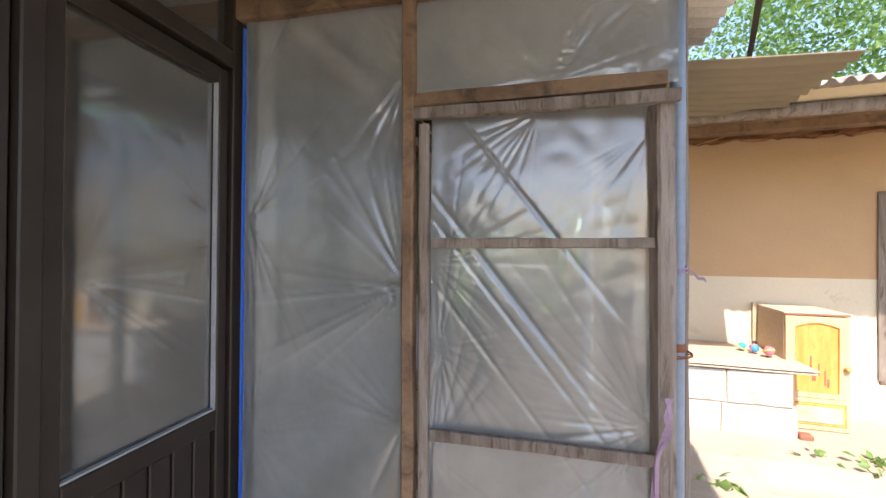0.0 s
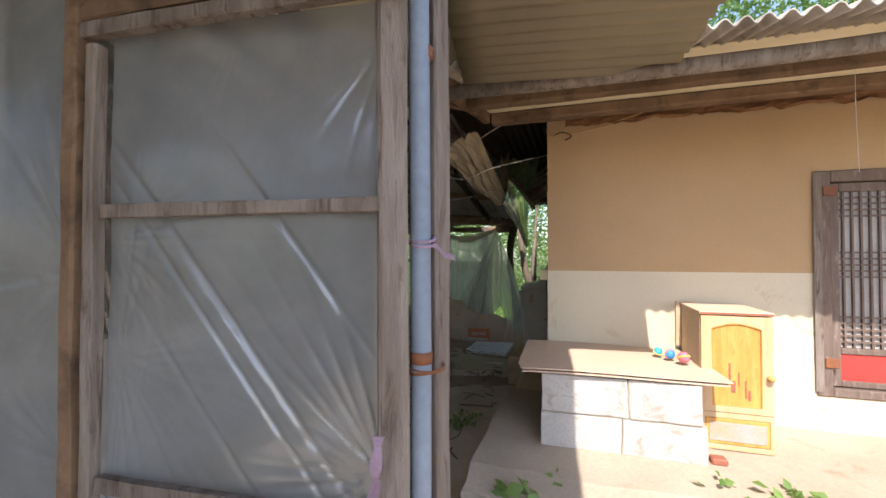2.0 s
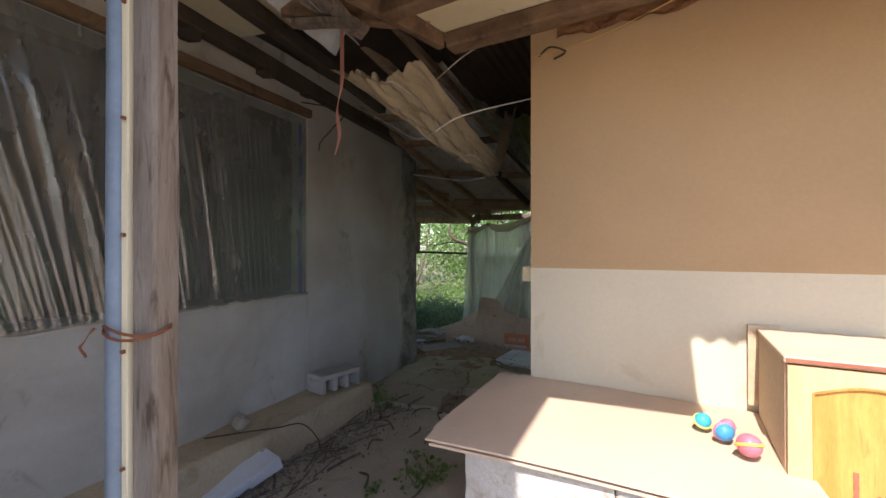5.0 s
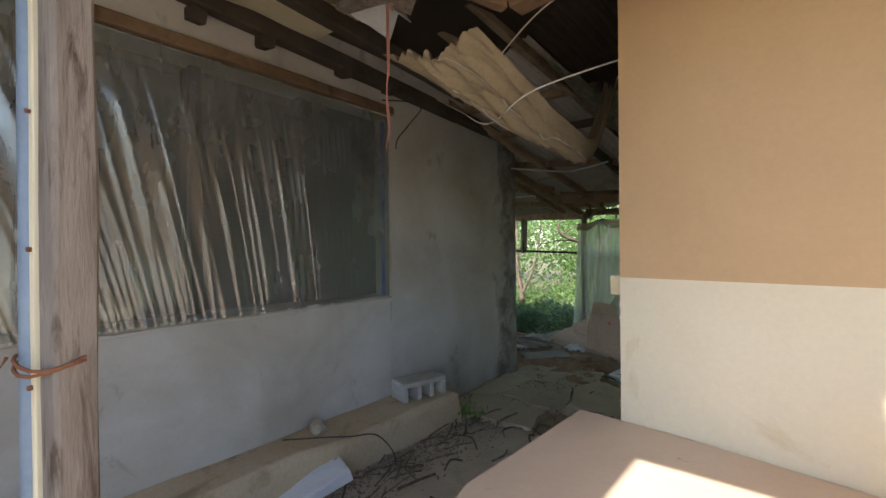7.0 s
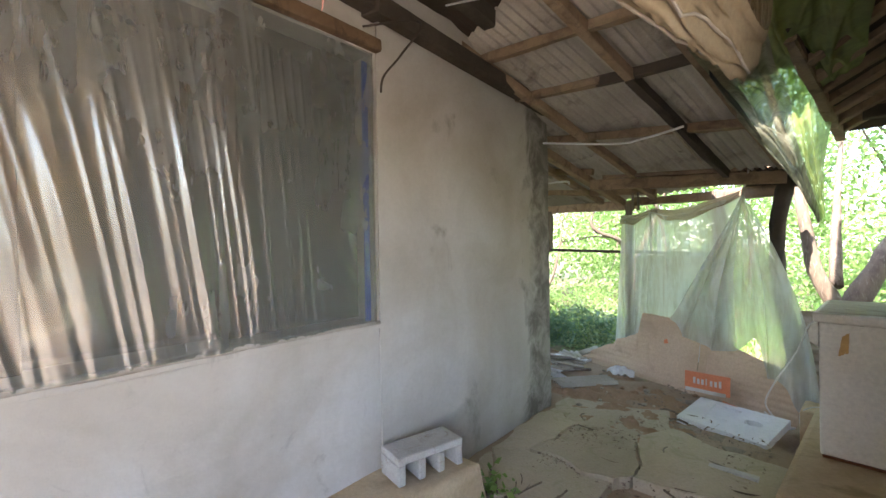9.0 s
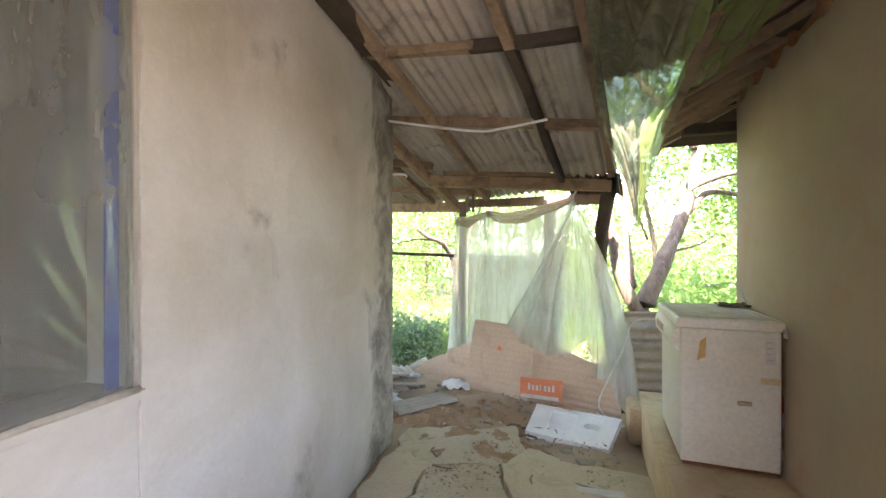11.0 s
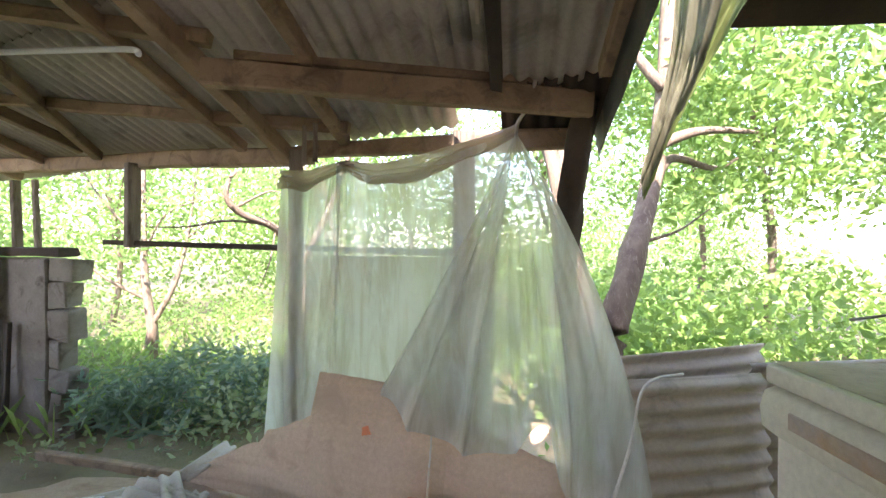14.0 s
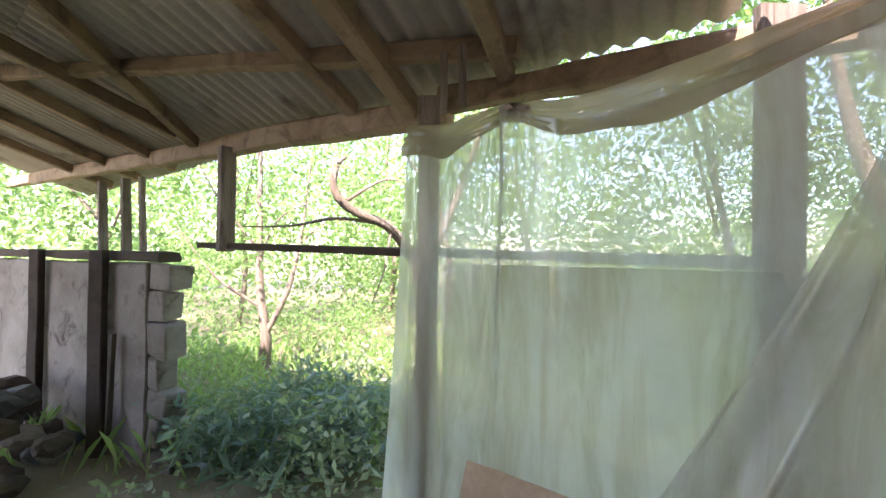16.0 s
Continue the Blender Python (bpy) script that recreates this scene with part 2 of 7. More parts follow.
M_AWNING = film_material("yellowed_sheet", (0.5, 0.45, 0.3), 0.0, 0.4, 0.6, 0.04, (0.33, 0.27, 0.17))
M_HAZEGLASS = film_material("hazy_glass", (0.8, 0.85, 0.85), 0.55, 0.06, 0.75, 0.36, (0.13, 0.135, 0.13), None, 0.03)
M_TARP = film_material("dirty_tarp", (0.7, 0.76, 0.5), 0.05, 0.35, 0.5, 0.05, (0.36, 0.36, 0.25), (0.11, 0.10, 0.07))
M_SACK = surface("beige_sacking", (0.34, 0.28, 0.19), (0.26, 0.21, 0.14), (0.28, 0.22, 0.14), 3.0, 70, 0.9, 0.3)
M_LIDDIRT = surface("lid_grime", (0.52, 0.45, 0.36), (0.64, 0.58, 0.49), (0.28, 0.20, 0.14), 5.0, 60, 0.8, 0.4, stain_lo=0.56)
M_YELLOWTAPE = surface("yellowed_tape", (0.66, 0.54, 0.30), (0.60, 0.48, 0.25), None, 9.0, 60, 0.5, 0.05)
M_STICKER = surface("pale_plastic", (0.70, 0.68, 0.66), (0.62, 0.60, 0.58), None, 9.0, 60, 0.6, 0.05)
M_CREAMPLASTIC = surface("cream_plastic", (0.78, 0.68, 0.46), (0.72, 0.62, 0.40), None, 6.0, 60, 0.45, 0.03)
M_PINKRIBBON = surface("pink_ribbon", (0.66, 0.30, 0.24), (0.58, 0.25, 0.20), None, 9.0, 60, 0.6, 0.05)
M_TAPE2 = surface("seam_tape", (0.56, 0.42, 0.30), (0.50, 0.37, 0.26), None, 9.0, 60, 0.4, 0.05)
M_FENCE = surface("greyed_fence_sheet", (0.56, 0.49, 0.42), (0.46, 0.40, 0.34), (0.28, 0.25, 0.20), 2.0, 50, 0.85, 0.3)
M_BLUELEAF = leaf_material("bluish_leaf", (0.05, 0.10, 0.09), (0.13, 0.20, 0.19))
M_SLABDUST = surface("dusty_slab", (0.66, 0.57, 0.43), (0.56, 0.48, 0.35), (0.42, 0.38, 0.24), 2.2, 60, 0.92, 0.5, vary=0.15)
M_DARKSHEET = surface("dark_grey_sheet", (0.10, 0.11, 0.10), (0.06, 0.065, 0.06), (0.2, 0.16, 0.12), 4.0, 50, 0.6, 0.3)


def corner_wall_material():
    """Grey cement render that turns dark and mottled towards the corner."""
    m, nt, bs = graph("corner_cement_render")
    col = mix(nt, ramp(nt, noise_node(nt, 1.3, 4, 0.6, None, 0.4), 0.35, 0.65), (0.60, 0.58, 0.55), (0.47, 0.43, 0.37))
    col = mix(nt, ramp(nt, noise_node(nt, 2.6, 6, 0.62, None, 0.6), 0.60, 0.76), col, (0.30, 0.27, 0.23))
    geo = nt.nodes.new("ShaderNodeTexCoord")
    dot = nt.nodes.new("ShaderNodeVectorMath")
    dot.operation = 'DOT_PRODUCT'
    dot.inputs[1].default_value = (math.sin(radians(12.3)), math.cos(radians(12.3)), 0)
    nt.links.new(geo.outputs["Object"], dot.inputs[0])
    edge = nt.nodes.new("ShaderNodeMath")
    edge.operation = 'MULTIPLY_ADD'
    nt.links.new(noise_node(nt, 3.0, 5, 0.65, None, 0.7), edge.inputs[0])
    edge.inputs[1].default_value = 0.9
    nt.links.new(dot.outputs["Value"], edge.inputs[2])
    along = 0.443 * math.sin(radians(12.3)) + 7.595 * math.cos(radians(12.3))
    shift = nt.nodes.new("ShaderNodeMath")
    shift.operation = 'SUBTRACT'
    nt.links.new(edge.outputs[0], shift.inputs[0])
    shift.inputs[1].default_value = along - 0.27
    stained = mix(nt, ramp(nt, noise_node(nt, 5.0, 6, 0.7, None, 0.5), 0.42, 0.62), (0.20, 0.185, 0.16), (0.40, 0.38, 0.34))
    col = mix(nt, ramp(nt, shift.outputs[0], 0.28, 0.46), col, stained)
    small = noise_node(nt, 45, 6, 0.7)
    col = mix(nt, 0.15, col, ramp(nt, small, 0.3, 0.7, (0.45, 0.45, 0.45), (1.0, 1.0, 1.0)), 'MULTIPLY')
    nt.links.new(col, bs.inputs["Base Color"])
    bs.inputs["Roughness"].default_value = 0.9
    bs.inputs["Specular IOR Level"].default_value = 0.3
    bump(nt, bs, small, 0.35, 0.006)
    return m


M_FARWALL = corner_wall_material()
M_OLDWALL = surface("sooty_old_plaster", (0.25, 0.225, 0.19), (0.15, 0.13, 0.105), (0.07, 0.055, 0.04), 2.2, 40, 0.95, 0.6, 0.01, stain_lo=0.55)
M_FILM_BAND = film_material("soiled_film", (0.80, 0.72, 0.60), 0.04, 0.35, 0.45, 0.05, (0.50, 0.43, 0.33))


# ---- building blocks ----
def part(name, bm, material, parent=None, label="", smooth=False):
    me = bpy.data.meshes.new(name)
    bmesh.ops.recalc_face_normals(bm, faces=bm.faces) if len(bm.faces) < 20000 else None
    if smooth:
        for f in bm.faces:
            f.smooth = True
    bm.to_mesh(me)
    bm.free()
    me.materials.append(material)
    ob = new(name, me)
    if parent is not None:
        ob.parent = parent
        ob.matrix_parent_inverse = parent.matrix_basis.inverted() if parent.parent is None else Matrix()
    if label:
        ob["label"] = label
    return ob


def thing(name, at, label="", category="", group="", kind=""):
    e = new(name)
    e.empty_display_size = 0.1
    e.matrix_basis = Matrix.Translation(at)
    return tagged(e, label, category, group, kind)


def solid(name, bm, material, label="", category="", group="", kind="", smooth=False):
    return tagged(part(name, bm, material, None, "", smooth), label, category, group, kind)


def frame_at(origin, degrees):
    """Local axes: u to the side, v along, z up, turned clockwise by degrees from +y."""
    return Matrix.Translation(origin) @ Matrix.Rotation(radians(-degrees), 4, 'Z')


HOUSE = frame_at((1.730, 4.610, 0), 19.1)      # u along the front wall, v along the side wall
LEFT = frame_at((0.443, 7.595, 0), 12.3)       # v along the alley face of the other building
SCREEN = frame_at((0.122, 2.765, 0), 15.3)     # u along the film partition


def box(bm, lo, hi, m=Matrix(), bevel=0.0, segs=1):
    vs = [bm.verts.new(m @ Vector((x, y, z))) for x in (lo[0], hi[0]) for y in (lo[1], hi[1]) for z in (lo[2], hi[2])]
    fs = [bm.faces.new([vs[i] for i in q]) for q in ((0, 1, 3, 2), (4, 6, 7, 5), (0, 4, 5, 1), (2, 3, 7, 6), (0, 2, 6, 4), (1, 5, 7, 3))]
    if bevel:
        es = list({e for f in fs for e in f.edges})
        bmesh.ops.bevel(bm, geom=es, offset=bevel, segments=segs, affect='EDGES', profile=0.6)
    return bm


def timber(bm, p, q, w, h, wear=0.004, up=(0, 0, 1), steps=0, seed=0.0):
    """A sawn timber from p to q with slightly worn, wavering faces."""
    p, q = Vector(p), Vector(q)
    d = (q - p)
    n = steps or max(2, int(d.length / 0.15))
    t = d.normalized()
    s = t.cross(Vector(up))
    s = s.normalized() if s.length > 1e-4 else Vector((1, 0, 0))
    o = s.cross(t).normalized()
    c = min(w, h) * 0.12
    ring = [(-w / 2 + c, -h / 2), (w / 2 - c, -h / 2), (w / 2, -h / 2 + c), (w / 2, h / 2 - c), (w / 2 - c, h / 2), (-w / 2 + c, h / 2), (-w / 2, h / 2 - c), (-w / 2, -h / 2 + c)]
    rows = []
    for i in range(n + 1):
        base = p + d * (i / n)
        row = []
        for k, (a, b) in enumerate(ring):
            g = noise.noise_vector(base * 3.1 + Vector((seed, k * 0.6, seed * 2))) * wear
            row.append(bm.verts.new(base + s * (a + g.x) + o * (b + g.y)))
        rows.append(row)
    for i in range(n):
        for k in range(8):
            bm.faces.new((rows[i][k], rows[i][(k + 1) % 8], rows[i + 1][(k + 1) % 8], rows[i + 1][k]))
    bm.faces.new(rows[0][::-1])
    bm.faces.new(rows[-1])
    return bm


def tube(bm, pts, radii, n=8, wob=0.0):
    pts = [Vector(p) for p in pts]
    radii = radii if isinstance(radii, (list, tuple)) else [radii] * len(pts)
    rows = []
    ref = Vector((0.31, 0.2, 0.93))
    for i, p in enumerate(pts):
        t = (pts[min(i + 1, len(pts) - 1)] - pts[max(i - 1, 0)]).normalized()
        a = t.cross(ref)
        a = a.normalized() if a.length > 0.05 else t.cross(Vector((1, 0, 0))).normalized()
        b = t.cross(a)
        row = []
        for k in range(n):
            an = 2 * math.pi * k / n
            r = radii[i] * (1 + wob * noise.noise(p * 5 + Vector((k * 1.3, 0, 0))))
            row.append(bm.verts.new(p + (a * math.cos(an) + b * math.sin(an)) * r))
        rows.append(row)
    for i in range(len(rows) - 1):
        for k in range(n):
            bm.faces.new((rows[i][k], rows[i][(k + 1) % n], rows[i + 1][(k + 1) % n], rows[i + 1][k]))
    bm.faces.new(rows[0][::-1])
    bm.faces.new(rows[-1])
    return bm


def bend(pts, n=6):
    """A smooth run through a few points."""
    pts = [Vector(p) for p in pts]
    out = []
    for i in range(len(pts) - 1):
        a, b, c, d = pts[max(i - 1, 0)], pts[i], pts[i + 1], pts[min(i + 2, len(pts) - 1)]
        for k in range(n):
            t = k / n
            out.append(0.5 * ((2 * b) + (c - a) * t + (2 * a - 5 * b + 4 * c - d) * t * t + (3 * b - a - 3 * c + d) * t ** 3))
    out.append(pts[-1])
    return out


def sheet(bm, f, nu, nv, thick=0.0):
    """A surface f(u, v) over the unit square; thick: metres of thickness."""
    g = [[bm.verts.new(f(i / nu, j / nv)) for j in range(nv + 1)] for i in range(nu + 1)]
    fs = [bm.faces.new((g[i][j], g[i + 1][j], g[i + 1][j + 1], g[i][j + 1])) for i in range(nu) for j in range(nv)]
    if thick:
        bmesh.ops.recalc_face_normals(bm, faces=fs)
        bmesh.ops.solidify(bm, geom=fs, thickness=thick)
    return bm


def corrugated(bm, a, b, c, period=0.076, amp=0.011, thick=0.006, along=10, sag=0.0):
    """A corrugated sheet with corner a, ridges running a to b, waves counted from a to c."""
    a, b, c = Vector(a), Vector(b), Vector(c)
    n = (b - a).cross(c - a).normalized()
    waves = (c - a).length / period
    nv = max(8, int(waves * 8))

    def f(u, v):
        p = a + (b - a) * u + (c - a) * v
        return p + n * (amp * math.sin(v * waves * 2 * math.pi) + sag * math.sin(u * math.pi) + 0.006 * noise.noise(p * 1.5))
    return sheet(bm, f, along, nv, thick)


def wall(name, m, u0, u1, z0, z1, thick, material, holes=(), cell=0.12, rough=0.006, axis='u', label="", top=None):
    """A rendered wall in the local plane; its visible face lies at 0 and it goes back by thick."""
    us = {u0, u1} | {h[0] for h in holes} | {h[1] for h in holes}
    zs = {z0, z1} | {h[2] for h in holes} | {h[3] for h in holes}

    def fill(vals):
        vals = sorted(vals)
        out = []
        for a, b in zip(vals, vals[1:]):
            k = max(1, int(round((b - a) / cell)))
            out += [a + (b - a) * i / k for i in range(k)]
        return out + [vals[-1]]
    us, zs = fill(us), fill(zs)
    bm = bmesh.new()
    grid = {}

    def vert(i, j):
        if (i, j) not in grid:
            u, z = us[i], zs[j]
            if top:
                z = z0 + (z - z0) * (top(u) - z0) / (z1 - z0)
            d = rough * noise.noise(Vector((u * 2.2, z * 2.2, len(name)))) + 0.4 * rough * noise.noise(Vector((u * 9, z * 9, 3)))
            grid[i, j] = bm.verts.new(m @ (Vector((u, d, z)) if axis == 'u' else Vector((d, u, z))))
        return grid[i, j]
    fs = []
    for i in range(len(us) - 1):
        for j in range(len(zs) - 1):
            cu, cz = (us[i] + us[i + 1]) / 2, (zs[j] + zs[j + 1]) / 2
            if any(h[0] < cu < h[1] and h[2] < cz < h[3] for h in holes):
                continue
            fs.append(bm.faces.new((vert(i, j), vert(i + 1, j), vert(i + 1, j + 1), vert(i, j + 1))))
    back = m.to_3x3() @ (Vector((0, 1, 0)) if axis == 'u' else Vector((1, 0, 0)))
    ext = bmesh.ops.extrude_face_region(bm, geom=fs)
    for v in ext["geom"]:
        if isinstance(v, bmesh.types.BMVert):
            v.co += back * thick
    return solid(name, bm, material, label, "wall", "", "structure", smooth=False)


# ---- ground and floors ----
def ground_z(x, y):
    return -0.06 + 0.03 * noise.noise(Vector((x * 0.7, y * 0.7, 0))) - 0.22 * min(1, max(0, (y - 10.0) / 4))


bm = bmesh.new()
xs = [-400, -150, -60, -25, -12] + [-8 + i * 0.4 for i in range(58)] + [18, 30, 70, 200, 400]
ys = [-400, -150, -60, -20, -8] + [-4 + i * 0.4 for i in range(64)] + [26, 40, 80, 200, 400]
sheet(bm, lambda u, v: Vector((xs[round(u * (len(xs) - 1))], ys[round(v * (len(ys) - 1))], ground_z(xs[round(u * (len(xs) - 1))], ys[round(v * (len(ys) - 1))]))), len(xs) - 1, len(ys) - 1)
solid("ground", bm, M_GRASS, "overgrown green ground with leaf litter", "ground", kind="structure", smooth=True)


def floor_z(x, y):
    return 0.012 + 0.035 * noise.noise(Vector((x * 2.1, y * 2.1, 1))) + 0.014 * noise.noise(Vector((x * 9, y * 9, 5))) + 0.05 * max(0, min(1, (y - 7.6) / 0.8)) * (0.5 + noise.noise(Vector((x * 3.3, y * 3.3, 8))))


bm = bmesh.new()
sheet(bm, lambda u, v: Vector((-3.4 + 6.6 * u, 0.2 + 9.1 * v, floor_z(-3.4 + 6.6 * u, 0.2 + 9.1 * v))), 130, 180)
FLOOR = solid("floor", bm, M_SOIL, "bare brown soil floor of the passage with broken slabs", "floor", kind="structure", smooth=True)

# Pale sheet added so that sunlit ground bounces light under the roofs.
bm = bmesh.new()
sheet(bm, lambda u, v: Vector((-1.0 + 10.0 * u, -5.0 + 8.4 * v - 3.2 * u * v, 0.055 + 0.02 * noise.noise(Vector((u * 9, v * 9, 0))))), 40, 30)
solid("yard", bm, M_SLAB, "pale concrete yard before the house, added to bounce sunlight", "yard", kind="structure", smooth=True)
PLAT = 0.375
bm = bmesh.new()      # raised plinth along the front and the side of the house


def plat(u, v):
    e = 0.05 * noise.noise(Vector((u * 18, 4, 0))) + 0.02 * noise.noise(Vector((u * 60, 1, 0)))
    y = -1.15 + e + (1.40 - e) * v
    return HOUSE @ Vector((-0.30 + 7.3 * u + 0.03 * noise.noise(Vector((v * 9, 0, 3))) * (1 - u), y, PLAT + 0.012 * noise.noise(Vector((u * 12, v * 4, 1))) - 0.05 * max(0, 0.12 - v) / 0.12))


sheet(bm, plat, 120, 24)
ext = bmesh.ops.extrude_face_region(bm, geom=list(bm.faces))
for v in ext["geom"]:
    if isinstance(v, bmesh.types.BMVert):
        v.co.z = -0.12
solid("plinth_front", bm, M_SLAB, "raised cracked concrete platform before the house", "platform", kind="structure")
bm = bmesh.new()
sheet(bm, lambda u, v: HOUSE @ Vector((-0.60 + 7.3 * u, -1.16 - 1.5 * v, 0.30 - 0.22 * v + 0.03 * noise.noise(Vector((u * 16, v * 4, 2))))), 60, 14)
solid("yard_slope", bm, M_SLAB, "sloping earth in front of the platform", "ground", kind="structure", smooth=True)
bm = bmesh.new()
box(bm, (-0.31, 0.26, -0.1), (0.25, 1.60, 0.30), HOUSE, 0.03, 2)
box(bm, (-0.54, 1.61, -0.1), (0.25, 3.3, 0.29), HOUSE, 0.03, 2)
solid("plinth_side", bm, M_LEDGE, "low mossy concrete plinth along the side wall", "platform", kind="structure")
bm = bmesh.new()


def ledge(u, v):
    w = 0.17 + 0.20 * v + 0.03 * noise.noise(Vector((v * 8, 0, 0)))
    z = 0.265 + 0.015 * noise.noise(Vector((u * 3, v * 9, 2)))
    if u <= 0.6:
        return LEFT @ Vector((w * u / 0.6, -4.66 + 3.1 * v, z))
    k = (u - 0.6) / 0.4
    return LEFT @ Vector((w + 0.05 * k + 0.012 * noise.noise(Vector((v * 30, u * 9, 0))), -4.66 + 3.1 * v + 0.03 * k, z - 0.29 * k - 0.02 * math.sin(k * 3.1)))


sheet(bm, ledge, 15, 70)
solid("ledge", bm, M_LEDGE, "worn cement ledge at the foot of the wall", "ledge", kind="structure", smooth=True)
bm = bmesh.new()
box(bm, (0.0, -1.60, -0.05), (0.35, -1.54, 0.25), LEFT, 0.02)
solid("ledge_end", bm, M_LEDGE, "rounded end of the cement ledge", "ledge", kind="structure")

# ---- the house: front and side walls ----
DOOR = (1.50, 2.32, 0.575, 1.865)
wall("wall_front_lower", HOUSE, 0.0, 7.0, 0.30, 1.275, 0.22, M_CREAM, [(DOOR[0], DOOR[1], DOOR[2], 1.275)], label="cream painted plaster wall, lower band")
wall("wall_front_upper", HOUSE, 0.0, 7.0, 1.275, 2.52, 0.22, M_TAN, [(DOOR[0], DOOR[1], 1.275, DOOR[3])], label="tan painted plaster wall, upper band")
wall("wall_side", HOUSE, 0.225, 2.88, 0.0, 2.50, 0.22, M_SIDE, axis='v', top=lambda v: 2.53 + 0.28 * v, label="grimy brown plaster side wall")
wall("wall_back", HOUSE @ Matrix.Translation((0, 2.66, 0)), 0.225, 7.0, 0.0, 2.5, 0.22, M_SIDE, label="plain back wall of the house")
wall("wall_far_end", HOUSE @ Matrix.Translation((6.8, 0, 0)), 0.225, 2.655, 0.0, 2.5, 0.2, M_SIDE, axis='v', label="plain end wall of the house")
bm = bmesh.new()
sheet(bm, lambda a, b: HOUSE @ Vector((0.12 + 4.0 * a, -0.035 * (1 - b) * (0.6 + 0.8 * noise.noise(Vector((a * 40, b * 3, 0)))) - 0.004, 2.250 + (0.022 * noise.noise(Vector((a * 25, 0, 2))) + 0.018 * noise.noise(Vector((a * 70, 0, 5)))) * (1 - b) + 0.10 * b)), 220, 6)
solid("mud_fillet", bm, M_MUD, "crumbling red mud packed under the wall beam", "mud", kind="structure")
bm = bmesh.new()
sheet(bm, lambda a, b: HOUSE @ Vector((-0.006 - 0.06 * b * (0.5 + noise.noise(Vector((a * 30, b * 2, 7)))), 0.2 + 2.6 * a, 2.30 + 0.06 * noise.noise(Vector((a * 22, 0, 3))) * (1 - b) + 0.16 * b)), 160, 6)
solid("mud_fillet_side", bm, M_MUD, "crumbling red mud along the side wall head", "mud", kind="structure")

# ---- the other building ----
WIN = (-4.50, -1.94, 1.03, 2.37)
wall("wall_left", LEFT, -4.66, -1.905, 0.0, 2.80, -0.20, M_GREYWALL, [WIN], axis='v', cell=0.1, rough=0.012, label="stained grey cement wall with a wide window")
wall("wall_left_far", LEFT @ Matrix.Translation((0.006, 0, 0)), -1.90, 0.0, 0.0, 2.80, -0.20, M_FARWALL, axis='v', cell=0.08, rough=0.014, label="patchy grey cement wall, darker and mottled towards the corner")
wall("wall_left_end", LEFT, -4.0, -0.205, 0.0, 2.60, -0.2, M_GREYWALL, label="grey cement end wall of the outbuilding")
wall("wall_left_inner", LEFT @ Matrix.Translation((-2.2, 0, 0)), -9.5, -0.205, 0.0, 2.80, -0.2, M_GREYWALL, axis='v', label="far inner wall of the outbuilding")
wall("wall_porch_back", LEFT @ Matrix.Translation((0, -9.5, 0)), -2.2, 0.4, 0.0, 2.6, -0.2, M_GREYWALL, label="plain wall closing the porch")
bm = bmesh.new()
sheet(bm, lambda u, v: LEFT @ Vector((-2.4 + 2.25 * u, -9.6 + 9.5 * v, 2.80 + 0.02 * noise.noise(Vector((u * 4, v * 9, 0))))), 8, 20, 0.012)
solid("ceiling_left", bm, M_CEILING, "board ceiling inside the outbuilding", "ceiling", kind="structure")

# ---- roofs ----
EAVE = 2.245
bm = bmesh.new()
A, B, C = HOUSE @ Vector((-0.46, -1.10, EAVE + 0.02)), HOUSE @ Vector((-0.46, 2.9, EAVE + 1.17)), HOUSE @ Vector((7.0, -1.10, EAVE + 0.02))
corrugated(bm, A, B, C, 0.072, 0.015, 0.006, 12)
solid("roof_house", bm, M_ASBESTOS, "old corrugated cement roof of the house", "roof", kind="structure", smooth=True)

ROOF_G = Vector((0.633, 0.774))


def lean_z(x, y):
    return 1.95 - 0.32 * ((x - 1.02) * ROOF_G.x + (y - 8.87) * ROOF_G.y)


def lean_pt(s, r, dz=0.0):
    """A point under the lean-to: s metres along the plate from the cleat, r metres up the slope."""
    a = Vector((1.02, 8.87)) + Vector((0.774, -0.633)) * s - Vector((math.sin(radians(25.7)), math.cos(radians(25.7)))) * r
    return Vector((a.x, a.y, lean_z(a.x, a.y) + dz))


def roof_sheet(name, s0, s1, r0, r1, dz, label, period=0.076, mat=None):
    bm = bmesh.new()
    corrugated(bm, lean_pt(s0, r0, dz), lean_pt(s0, r1, dz), lean_pt(s1, r0, dz), period, 0.012, 0.006, 10)
    return solid(name, bm, mat or M_ASBESTOS, label, "roof sheet", "lean-to roof sheets", kind="structure", smooth=True)


for k in range(8):        # overlapping sheets, lower row and upper rows
    s0 = -5.0 + k * 0.88
    for j, (ra, rb) in enumerate(((-0.24, 0.78), (0.60 if k < 6 else 0.26, 2.42), (2.28, 4.3))):
        if j == 0 and k >= 6:
            if k == 6:
                roof_sheet("roof_sheet", s0, s0 + 0.55, ra, rb, 0.045, "smooth greyish corrugated roof sheet seen from below")
                roof_sheet("roof_sheet", 1.00, 1.47, 0.02, 0.70, 0.012, "short corrugated cement roof sheet, chipped")
            continue
        # Third row is coloured black to stand for shade under the passage roof.
        roof_sheet("roof_sheet", s0, s0 + (0.31 if k == 7 else 0.93), ra, rb, 0.030 + 0.018 * j + 0.006 * (k % 2), "corrugated roof sheet, shade put into its black colour" if j == 2 else "corrugated cement roof sheet seen from below", mat=M_DARKBOARD if j == 2 else None)


